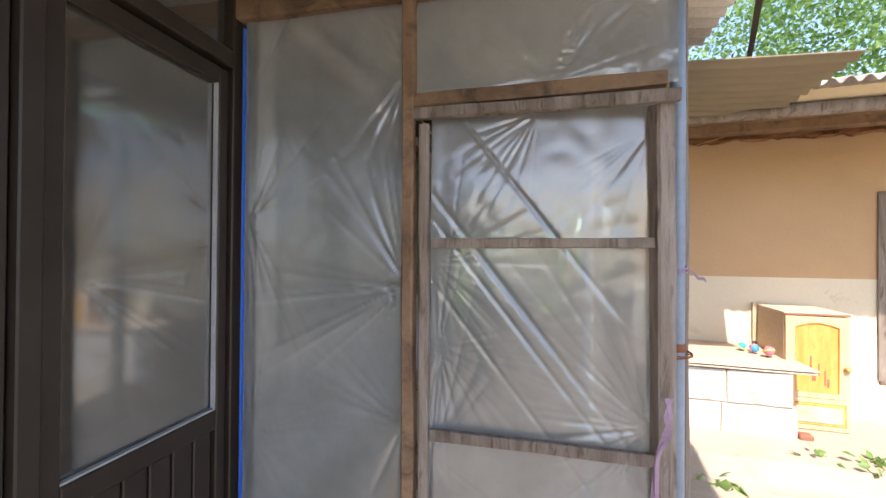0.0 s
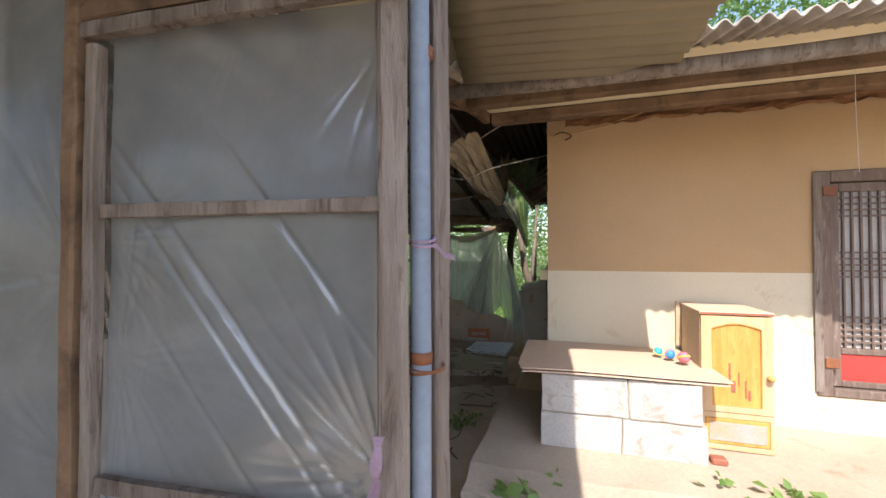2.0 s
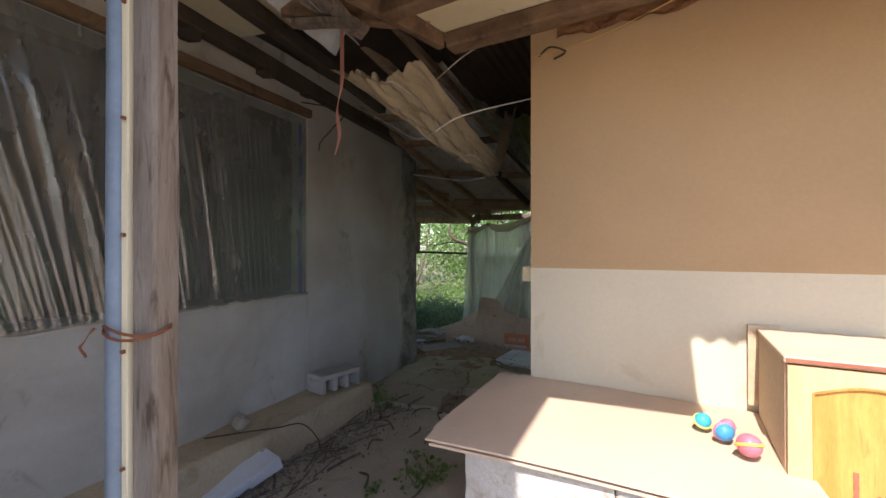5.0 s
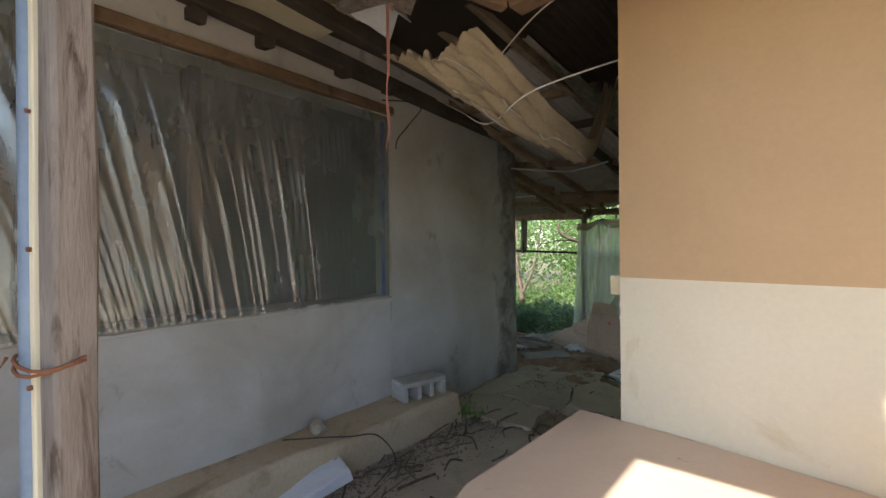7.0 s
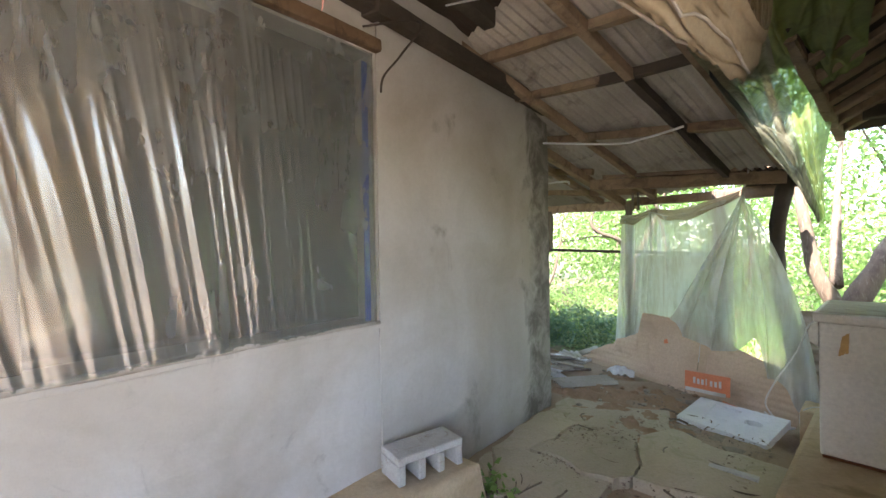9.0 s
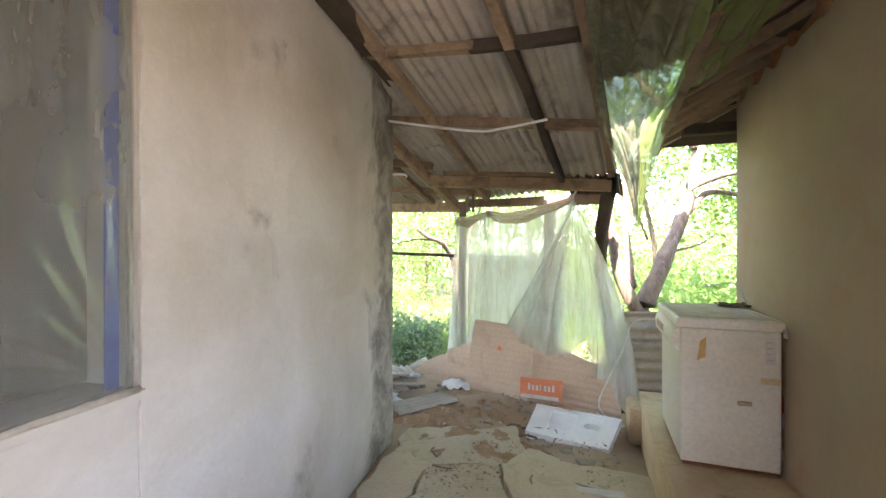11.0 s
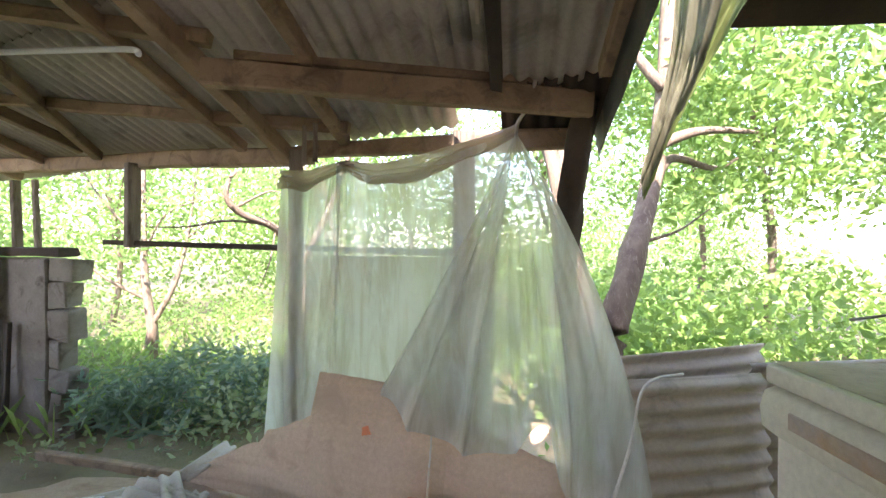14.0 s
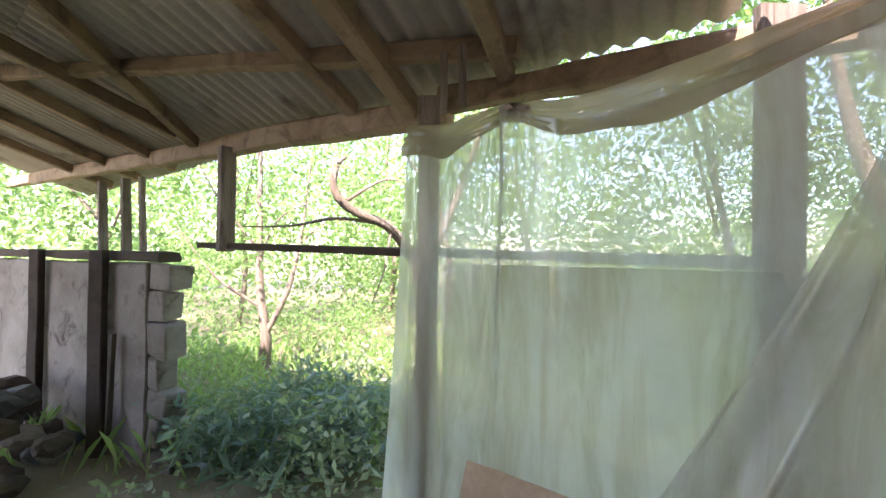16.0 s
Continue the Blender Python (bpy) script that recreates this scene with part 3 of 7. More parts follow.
# Added sheet: blocks sun and sky over the film; black stands for shade.
roof_sheet("roof_sheet", 1.44, 2.75, 1.00, 4.4, 0.075, "corrugated roof sheet, shade put into its black colour", mat=M_DARKBOARD)
roof_sheet("roof_sheet", 0.78, 1.10, 0.10, 0.50, 0.034, "narrow corrugated sheet patched in beside the rotten rafter")
roof_sheet("roof_sheet", 1.05, 1.50, -0.34, 0.06, 0.0, "dark corrugated sheet end over the corner post", mat=M_DARKBOARD)


def timber_thing(name, p, q, w, h, material, label, category="beam", group="", wear=0.006, kind=""):
    bm = bmesh.new()
    timber(bm, p, q, w, h, wear, seed=p[0] * 3.7 + q[1] * 1.3)
    return solid(name, bm, material, label, category, group, kind)


def roof_at(x, y, dz=0.0):
    return Vector((x, y, lean_z(x, y) + dz))


for s, ra, rb, w, h, dz in ((-3.8, -0.12, 3.5, 0.055, 0.065, -0.03), (-3.1, -0.12, 3.5, 0.05, 0.065, -0.03), (-2.4, -0.12, 3.5, 0.055, 0.065, -0.03), (-0.50, -0.08, 3.5, 0.06, 0.065, -0.035), (0.20, -0.14, 0.36, 0.055, 0.06, -0.03), (0.30, 0.40, 3.5, 0.06, 0.065, -0.035), (1.44, 0.10, 3.0, 0.045, 0.06, -0.03)):
    timber_thing("rafter", lean_pt(s, ra, dz), lean_pt(s, rb, dz), w, h, M_WOOD, "weathered wooden rafter under the lean-to roof", "rafter", "lean-to rafters")
timber_thing("rafter", lean_pt(-0.20, -0.24, -0.07), lean_pt(-0.17, 3.4, -0.06), 0.068, 0.085, M_WOOD, "heavy wooden rafter running down to the curtain post", "rafter", "lean-to rafters")
timber_thing("rafter", roof_at(-0.34, 8.45, -0.04), roof_at(-0.35, 9.95, -0.04), 0.055, 0.065, M_WOOD, "weathered wooden rafter under the lean-to roof", "rafter", "lean-to rafters")
timber_thing("rafter", roof_at(-1.35, 8.60, -0.05), roof_at(-0.40, 9.86, -0.05), 0.06, 0.07, M_WOOD, "slanting wooden rafter in the roof corner", "rafter", "lean-to rafters")
timber_thing("rafter", lean_pt(1.04, 0.10, -0.03), lean_pt(1.06, 1.58, -0.035), 0.05, 0.07, M_DARKWOOD, "half-rotten dark rafter under the lean-to roof", "rafter", "lean-to rafters", 0.014)
timber_thing("rafter", lean_pt(1.06, 1.57, -0.03), lean_pt(1.09, 3.4, -0.03), 0.06, 0.07, M_WOOD, "weathered wooden rafter under the lean-to roof", "rafter", "lean-to rafters")
timber_thing("splinter", lean_pt(1.00, 0.48, -0.085), lean_pt(1.03, 1.02, -0.075), 0.014, 0.02, M_STONE, "pale split of wood hanging from the rotten rafter", "splinter", wear=0.010)
for p, q, w, h, m in (((-1.6, 7.30), (1.50, 6.18), 0.05, 0.055, M_WOOD), ((-1.5, 7.78), (0.98, 6.86), 0.045, 0.055, M_WOOD), ((0.96, 6.87), (1.52, 6.63), 0.045, 0.06, M_DARKWOOD), ((-1.6, 8.42), (1.86, 7.30), 0.05, 0.06, M_WOOD), ((-2.2, 9.20), (0.70, 8.40), 0.05, 0.06, M_WOOD), ((-2.9, 10.35), (1.25, 8.77), 0.05, 0.06, M_WOOD)):
    timber_thing("purlin", roof_at(*p, -0.012), roof_at(*q, -0.012), w, h, m, "weathered wooden purlin under the lean-to roof" if m is M_WOOD else "rotten blackened purlin under the lean-to roof", "purlin", "lean-to purlins", 0.012)
timber_thing("eave_plate", (-3.6, 12.28, 2.03), (1.06, 9.04, 1.825), 0.075, 0.10, M_WOOD, "cracked wooden plate carrying the lean-to eave", wear=0.014)
timber_thing("eave_plate", (1.03, 9.05, 1.855), (2.22, 8.22, 1.80), 0.065, 0.085, M_WOOD, "split brown plate over the hanging film", wear=0.016)
timber_thing("cross_beam", (0.68, 8.40, 1.985), (2.15, 8.03, 1.885), 0.06, 0.10, M_WOOD, "long sawn cross beam under the lean-to", wear=0.008)
timber_thing("cross_beam", (0.80, 8.37, 2.050), (2.12, 8.05, 1.962), 0.05, 0.035, M_WOOD, "thin batten lying on the cross beam", wear=0.006)
bm = bmesh.new()
tube(bm, bend([(2.26, 8.14, -0.05), (2.20, 8.14, 0.6), (2.10, 8.12, 1.25), (2.15, 8.08, 1.92)], 8), 0.05, 10, 0.5)
solid("corner_post", bm, M_DARKWOOD, "blackened crooked corner post of the lean-to", "post", smooth=True)
timber_thing("plate_post", (-0.09, 9.79, 1.30), (-0.08, 9.78, 1.85), 0.075, 0.07, M_GREYWOOD, "short wooden post between rail and eave plate", "post")
timber_thing("cross_rail", (-0.31, 9.95, 1.335), (1.80, 8.47, 1.285), 0.03, 0.032, M_DARKWOOD, "thin dark rail across the open back", "rail")
timber_thing("curtain_post", (0.985, 8.93, -0.05), (0.985, 8.93, 1.82), 0.07, 0.06, M_GREYWOOD, "wooden post behind the hanging film", "post")
timber_thing("curtain_post", (1.75, 8.42, 0.0), (1.75, 8.42, 1.85), 0.10, 0.03, M_GREYWOOD, "broad upright board behind the hanging film", "post")
for dx in (0.0, 0.055):
    timber_thing("cleat", (1.03 + dx, 8.83 - dx * 0.8, 1.74), (1.03 + dx, 8.83 - dx * 0.8, 1.93), 0.022, 0.02, M_GREYWOOD, "short batten nailed to the plate", "batten", "cleats")
bm = bmesh.new()
tube(bm, bend([lean_pt(-0.95, 1.72, -0.14), lean_pt(-0.45, 1.68, -0.13), (0.95, 7.40, 2.155), (1.20, 7.30, 2.14), (1.45, 7.22, 2.17)], 8), 0.0085, 8)
solid("bent_conduit", bm, M_STYRO, "bowed white plastic conduit hung below a purlin", "conduit", smooth=True)
bm = bmesh.new()
tube(bm, bend([(-0.45, 8.75, 2.06), (0.1, 8.55, 2.06), (0.42, 8.42, 2.05), (0.47, 8.38, 2.02)], 6), 0.011, 8)
solid("conduit", bm, M_STYRO, "white plastic conduit with a fitting", "conduit", smooth=True)

# eave timbers of the house
timber_thing("wall_beam", HOUSE @ Vector((-0.37, -0.06, 2.335)), HOUSE @ Vector((6.8, -0.06, 2.335)), 0.10, 0.07, M_BROWNWOOD, "rough wooden beam along the wall head")
timber_thing("eave_beam", HOUSE @ Vector((-0.45, -0.46, 2.315)), HOUSE @ Vector((6.8, -0.46, 2.315)), 0.07, 0.075, M_BROWNWOOD, "rough wooden beam under the eave")
timber_thing("end_board", HOUSE @ Vector((-0.40, -0.10, 2.36)), HOUSE @ Vector((-0.52, -0.75, 2.34)), 0.04, 0.12, M_BROWNWOOD, "board closing the end of the eave")
timber_thing("end_board", HOUSE @ Vector((-0.40, -0.20, 2.40)), HOUSE @ Vector((-0.95, -0.55, 2.45)), 0.04, 0.12, M_BROWNWOOD, "board running from the eave to the passage roof")
bm = bmesh.new()
tube(bm, [HOUSE @ Vector((-0.45 + i * 0.5, -0.88 + 0.012 * math.sin(i * 2.0), 2.215 + 0.01 * math.cos(i * 1.3))) for i in range(15)], 0.036, 10, 0.25)
solid("eave_pole", bm, M_GREYWOOD, "silvered round pole carrying the eave edge", "pole", smooth=True)
bm = bmesh.new()
box(bm, (-0.42, -0.70, 2.3715), (6.8, -0.005, 2.3795), HOUSE)
solid("ceiling_eave", bm, M_CEILING, "cream boards under the eave", "ceiling", kind="structure")
bm = bmesh.new()
corrugated(bm, (0.98, 3.18, 2.262), (1.92, 3.01, 2.262), (1.10, 3.80, 2.215), 0.076, 0.012, 0.005, 8)
solid("awning_sheet", bm, M_AWNING, "yellowed corrugated sheet laid along the eave", "awning", kind="structure", smooth=True)
timber_thing("awning_bar", (1.42, 2.9, 2.55), (1.86, 3.62, 2.285), 0.025, 0.025, M_DARKWOOD, "rusty bar slanting over the awning sheet", "bar")

# roof over the passage and the porch
bm = bmesh.new()
PQ = [LEFT @ Vector((-0.25, -7.4, 2.50)), Vector((0.60, 0.1, 2.46)), LEFT @ Vector((-0.25, -4.0, 2.62)), Vector((1.47, 3.35, 2.46))]
sheet(bm, lambda u, v: PQ[0].lerp(PQ[2], v).lerp(PQ[1].lerp(PQ[3], v), u) + Vector((0, 0, 0.012 * math.sin(v * 250))), 6, 640, 0.006)
solid("roof_porch", bm, M_ASBESTOS, "corrugated roof over the porch", "roof", kind="structure", smooth=True)
bm = bmesh.new()
P = [LEFT @ Vector((-0.02, -4.60, 0)), LEFT @ Vector((-0.02, -2.6, 0))]
Q = [Vector((1.47, 3.35, 0)), HOUSE @ Vector((-0.30, -0.12, 0))]
sheet(bm, lambda u, v: (P[0].lerp(P[1], v)).lerp(Q[0].lerp(Q[1], v), u) + Vector((0, 0, 2.70 - 0.22 * u + 0.015 * noise.noise(Vector((u * 5, v * 9, 0))))), 20, 20, 0.01)
solid("ceiling_alley", bm, M_CEILING, "stained cream boards over the passage", "ceiling", kind="structure")
# Added closure: blocks sun and sky, and its near-black colour stands for shade.
bm = bmesh.new()
P2 = [LEFT @ Vector((-0.3, -4.7, 2.90)), LEFT @ Vector((-0.3, -0.6, 2.80))]
Q2 = [HOUSE @ Vector((0.02, -1.05, 2.74)), HOUSE @ Vector((0.15, 1.75, 2.78))]
sheet(bm, lambda u, v: (P2[0].lerp(P2[1], v)).lerp(Q2[0].lerp(Q2[1], v), u) + Vector((0, 0, 0.03 * noise.noise(Vector((u * 5, v * 9, 0))))), 20, 20, 0.01)
solid("roof_alley_closure", bm, M_DARKBOARD, "dark boards added to close off light over the passage", "roof", kind="structure")
timber_thing("alley_beam", LEFT @ Vector((0.06, -4.6, 2.70)), LEFT @ Vector((0.06, -0.1, 2.52)), 0.09, 0.10, M_DARKWOOD, "dark wall plate over the window wall")
timber_thing("alley_beam", LEFT @ Vector((0.62, -4.2, 2.60)), LEFT @ Vector((0.50, -1.6, 2.50)), 0.07, 0.09, M_DARKWOOD, "dark beam along the passage ceiling")
timber_thing("lintel", LEFT @ Vector((0.02, -4.5, 2.40)), LEFT @ Vector((0.02, -1.90, 2.42)), 0.06, 0.065, M_BROWNWOOD, "rough timber over the window")
timber_thing("porch_beam", SCREEN @ Vector((-0.70, 0.0, 2.345)), SCREEN @ Vector((1.05, 0.0, 2.30)), 0.07, 0.08, M_BROWNWOOD, "rough beam over the film partition")
# Dark blocks stand in for the shaded joist sockets in the wall.
for k, v in enumerate((-3.27, -2.91, -2.37, -1.95)):
    bm = bmesh.new()
    timber(bm, LEFT @ Vector((-0.05, v, 2.58)), LEFT @ Vector((0.07 + 0.02 * k, v + 0.01, 2.555)), 0.075, 0.07, 0.012, seed=k * 2.0)
    solid("joist_stub", bm, M_DARKWOOD, "dark block standing for a shaded joist hole in the wall", "joist", "joist stubs")

# bent metal cap and torn boards in the corner of the ceiling
bm = bmesh.new()
for a, b, w in (((0.60, 4.10, 2.50), (0.86, 4.62, 2.34), 0.20),):
    a, b = Vector(a), Vector(b)
    sheet(bm, lambda u, v: a.lerp(b, v) + Vector((0.8, -0.4, 0)) * (u - 0.5) * w + Vector((0, 0, 0.09 - abs(u - 0.5) * 0.22 + 0.008 * noise.noise(Vector((u * 4, v * 9, 0))))), 10, 16, 0.003)
solid("metal_ridge_cap", bm, M_ZINC, "bent grey metal cap hanging under the ceiling", "metal sheet")
for k, (a, b, w) in enumerate((((0.78, 4.30, 2.42), (1.00, 4.50, 2.33), 0.09), ((0.86, 4.20, 2.44), (0.98, 4.42, 2.30), 0.07), ((0.70, 4.42, 2.36), (1.02, 4.36, 2.30), 0.05))):
    bm = bmesh.new()
    timber(bm, a, b, w, 0.025, 0.012, seed=k)
    solid("torn_board", bm, M_GREYWOOD, "torn piece of ceiling board", "board", "torn boards")

# ---- film partition, door and pipe ----
def ridge(x):
    return (1 - abs(math.sin(x))) ** 4


def creases(x, z, anchors):
    """Tight uneven folds that run out from the points where the film is nailed."""
    d = 0.0
    for ax, az, n, reach, amp, ph in anchors:
        dx, dz = x - ax, z - az
        r = math.hypot(dx, dz)
        if r > reach * 3:
            continue
        th = math.atan2(dz, dx)
        q = Vector((math.cos(th) * n * 0.55, math.sin(th) * n * 0.55, ph * 7 + r * 0.6))
        fold = (1 - abs(noise.noise(q))) ** 7
        lobe = max(0.0, 0.35 + noise.noise(Vector((math.cos(th) * 1.3, math.sin(th) * 1.3, ph * 3))) * 1.6)
        d += 0.95 * amp * fold * min(1.0, lobe) * math.exp(-(r / reach) ** 1.3) * min(1, r / 0.06)
    return d + 0.005 * noise.noise(Vector((x * 4, z * 4, 0))) + 0.0012 * noise.noise(Vector((x * 18, z * 18, 4)))


def film(bm, m, u0, u1, z0, z1, nu, nv, folds, off=0.0):
    return sheet(bm, lambda a, b: m @ Vector((u0 + (u1 - u0) * a, off + folds(u0 + (u1 - u0) * a, z0 + (z1 - z0) * b), z0 + (z1 - z0) * b)), nu, nv)


nails = [(-0.03, 1.32, 15, 0.35, 0.020, 0.3), (-0.66, 1.55, 14, 0.32, 0.014, 1.1), (-0.03, 2.05, 11, 0.20, 0.016, 2.0), (-0.64, 0.75, 12, 0.22, 0.014, 0.6), (-0.04, 0.85, 10, 0.2, 0.014, 2.4), (-0.62, 2.1, 12, 0.22, 0.012, 0.0), (-0.2, 2.3, 10, 0.15, 0.012, 1.5)]
part_thing = thing("film_partition", SCREEN @ Vector((-0.3, 0, 0.0)), "cloudy polythene film stretched over a wooden stud frame", "partition")
bm = bmesh.new()
film(bm, SCREEN, -0.68, -0.005, 0.0, 2.32, 90, 260, lambda x, z: creases(x, z, nails))
part("film", bm, M_FILM_DOOR, part_thing, "cloudy creased polythene", True)
up = [(0.2, 1.97, 12, 0.22, 0.012, 0.4), (0.45, 1.97, 12, 0.22, 0.014, 1.4), (0.73, 1.97, 13, 0.2, 0.016, 2.2), (0.75, 2.25, 10, 0.15, 0.012, 0.9)]
bm = bmesh.new()
film(bm, SCREEN, 0.0, 0.80, 1.94, 2.32, 90, 60, lambda x, z: creases(x, z, up), 0.006)
part("film", bm, M_FILM_DOOR, part_thing, "cloudy creased polythene", True)
for a, b, w, h in (((-0.01, -0.012, 0.0), (-0.022, -0.012, 2.33), 0.045, 0.04), ((0.0, -0.008, 1.945), (0.765, -0.008, 1.945), 0.035, 0.045)):
    bm = bmesh.new()
    timber(bm, SCREEN @ Vector(a), SCREEN @ Vector(b), w, h, 0.008, seed=a[0] + 3)
    part("stud", bm, M_BROWNWOOD, part_thing, "brown knotty wooden bar")

door = thing("film_door", SCREEN @ Vector((0.4, 0, 0.05)), "makeshift wooden door frame covered with creased polythene", "door")
dn = [(0.06, 1.40, 16, 0.30, 0.003, 0.5), (0.08, 1.12, 17, 0.5, 0.004, 0.9), (0.74, 1.82, 13, 0.18, 0.018, 1.1), (0.74, 0.9, 12, 0.25, 0.014, 0.2), (0.06, 0.75, 13, 0.35, 0.006, 2.0), (0.4, 1.89, 12, 0.2, 0.008, 0.7)]
bm = bmesh.new()


def door_folds(x, z):
    s = (x + z * 0.78)
    long = 0.010 * (math.exp(-((s - 1.33) / 0.010) ** 2) + 0.8 * math.exp(-((s - 1.265) / 0.007) ** 2) + 0.7 * math.exp(-((s - 1.62) / 0.008) ** 2) + 0.5 * math.exp(-((s - 1.10) / 0.007) ** 2)) * max(0, 1 - abs(x - 0.38) / 0.42)
    return creases(x, z, dn) + long


film(bm, SCREEN, 0.05, 0.765, 0.06, 1.905, 140, 300, lambda x, z: door_folds(x, z) + 0.045 * x / 0.765, 0.012)
part("film", bm, M_FILM_DOOR, door, "creased cloudy polythene", True)
for n, a, b, w, h in (("stile", (0.044, -0.012, 0.05), (0.034, -0.012, 1.86), 0.034, 0.03), ("stile", (0.775, 0.040, 0.05), (0.762, 0.034, 1.88), 0.046, 0.06),
                      ("rail", (0.0, -0.014, 1.898), (0.80, -0.014, 1.893), 0.03, 0.036), ("rail", (0.062, -0.010, 1.468), (0.748, 0.030, 1.468), 0.022, 0.032), ("rail", (0.062, -0.010, 0.838), (0.748, 0.030, 0.822), 0.022, 0.036)):
    bm = bmesh.new()
    timber(bm, SCREEN @ Vector(a), SCREEN @ Vector(b), w, h, 0.005, seed=a[2] * 5 + a[0])
    part(n, bm, M_GREYWOOD, door)
pipe = thing("drain_pipe", (0.927, 2.62, 0.0), "grey plastic drain pipe tied to a post with rusty wire", "pipe")
bm = bmesh.new()
tube(bm, [(0.930, 2.625, -0.05), (0.928, 2.622, 1.15), (0.922, 2.610, 1.8), (0.914, 2.60, 2.42)], 0.0215, 18)
part("pipe", bm, M_PIPE, pipe, smooth=True)
for z, m, h in ((1.155, M_RUST, 0.012), (1.79, M_RUST, 0.012)):
    bm = bmesh.new()
    tube(bm, [(0.928, 2.621, z - h), (0.928, 2.620, z + h)], 0.0235, 18)
    part("tape", bm, m, pipe, "rust-brown tape band", True)
bm = bmesh.new()
for k in range(3):
    tube(bm, [(0.94 + 0.036 * math.cos(a * 0.4), 2.63 + 0.034 * math.sin(a * 0.4), 1.135 - 0.006 * k + 0.006 * math.sin(a * 0.4 + k)) for a in range(17)], 0.0025, 6)
part("wire", bm, M_RUST, pipe, "rusty binding wire")
bm = bmesh.new()
for k in range(2):
    tube(bm, [(0.930 + 0.026 * math.cos(a * 0.4), 2.622 + 0.026 * math.sin(a * 0.4), 1.40 - 0.010 * k + 0.008 * math.sin(a * 0.4)) for a in range(17)], 0.0035, 6)
sheet(bm, lambda u, v: Vector((0.952 + 0.045 * u, 2.60 - 0.01 * u, 1.385 - 0.03 * u + 0.010 * (v - 0.5) + 0.004 * math.sin(u * 9))), 8, 2, 0.001)
part("string", bm, M_PURPLE, pipe, "faded purple string")
bm = bmesh.new()
for o in (0.0, 0.012):
    pts = bend([SCREEN @ Vector((0.762 + o, -0.035, 1.03)), SCREEN @ Vector((0.77 - o, -0.04, 0.98)), SCREEN @ Vector((0.755 + o, -0.04, 0.93)), SCREEN @ Vector((0.735, -0.04 - o, 0.86)), SCREEN @ Vector((0.725 + o, -0.035, 0.72)), SCREEN @ Vector((0.735, -0.035, 0.60))], 6)
    n = len(pts) - 1
    sheet(bm, lambda u, v: pts[min(n, round(u * n))] + (SCREEN.to_3x3() @ Vector((0.012, 0.004 * math.sin(u * 12), 0.004))) * (v - 0.5), n, 1, 0.0008)
solid("ribbon", bm, M_PURPLE, "faded purple packing ribbon tied to the door", "ribbon")
timber_thing("partition_post", (0.968, 2.665, -0.05), (0.955, 2.65, 2.42), 0.038, 0.045, M_GREYWOOD, "silvered wooden post beside the pipe", "post")
post = thing("alley_post", (0.98, 3.41, 0.0), "wooden post with a plastic pipe and nailed strip", "post")
bm = bmesh.new()
timber(bm, (0.988, 3.42, -0.05), (0.984, 3.42, 2.50), 0.052, 0.06, 0.004, up=(0, 1, 0))
part("timber", bm, M_GREYWOOD, post)
bm = bmesh.new()
timber(bm, (0.952, 3.395, -0.05), (0.949, 3.395, 2.50), 0.014, 0.02, 0.003, up=(0, 1, 0))
part("strip", bm, M_CEILING, post, "pale nailed strip")
bm = bmesh.new()
tube(bm, [(0.925, 3.40, -0.05), (0.922, 3.40, 1.2), (0.925, 3.40, 2.48)], 0.022, 14)
part("pipe", bm, M_PIPE, post, "blue-grey plastic pipe", True)
bm = bmesh.new()
for k in range(2):
    tube(bm, [(0.955 + 0.062 * math.cos(a * 0.4), 3.41 + 0.045 * math.sin(a * 0.4), 1.20 - 0.008 * k + 0.008 * math.sin(a * 0.8 + k)) for a in range(17)], 0.003, 6)
tube(bm, [(0.90, 3.37, 1.205), (0.88, 3.36, 1.17), (0.90, 3.355, 1.155)], 0.003, 6)
part("wire", bm, M_RUST, post, "twisted wire tie")
for k in range(9):
    bm = bmesh.new()
    tube(bm, [(0.952, 3.384, 0.5 + k * 0.22), (0.952, 3.378, 0.5 + k * 0.22)], 0.004, 6)
    part("nail", bm, M_RUST, post)

# blue strip at the end of the film partition
bm = bmesh.new()
box(bm, (-0.688, -0.012, 0.0), (-0.680, 0.006, 2.28), SCREEN, 0.002)
solid("blue_strip", bm, M_BLUE, "narrow blue plastic strip beside the film", "strip")

# ---- dark aluminium glazing of the porch ----
def alu(bm, v0, v1, z0, z1, d0=-0.05, d1=0.0):
    box(bm, (d0, v0, z0), (d1, v1, z1), LEFT, 0.004)


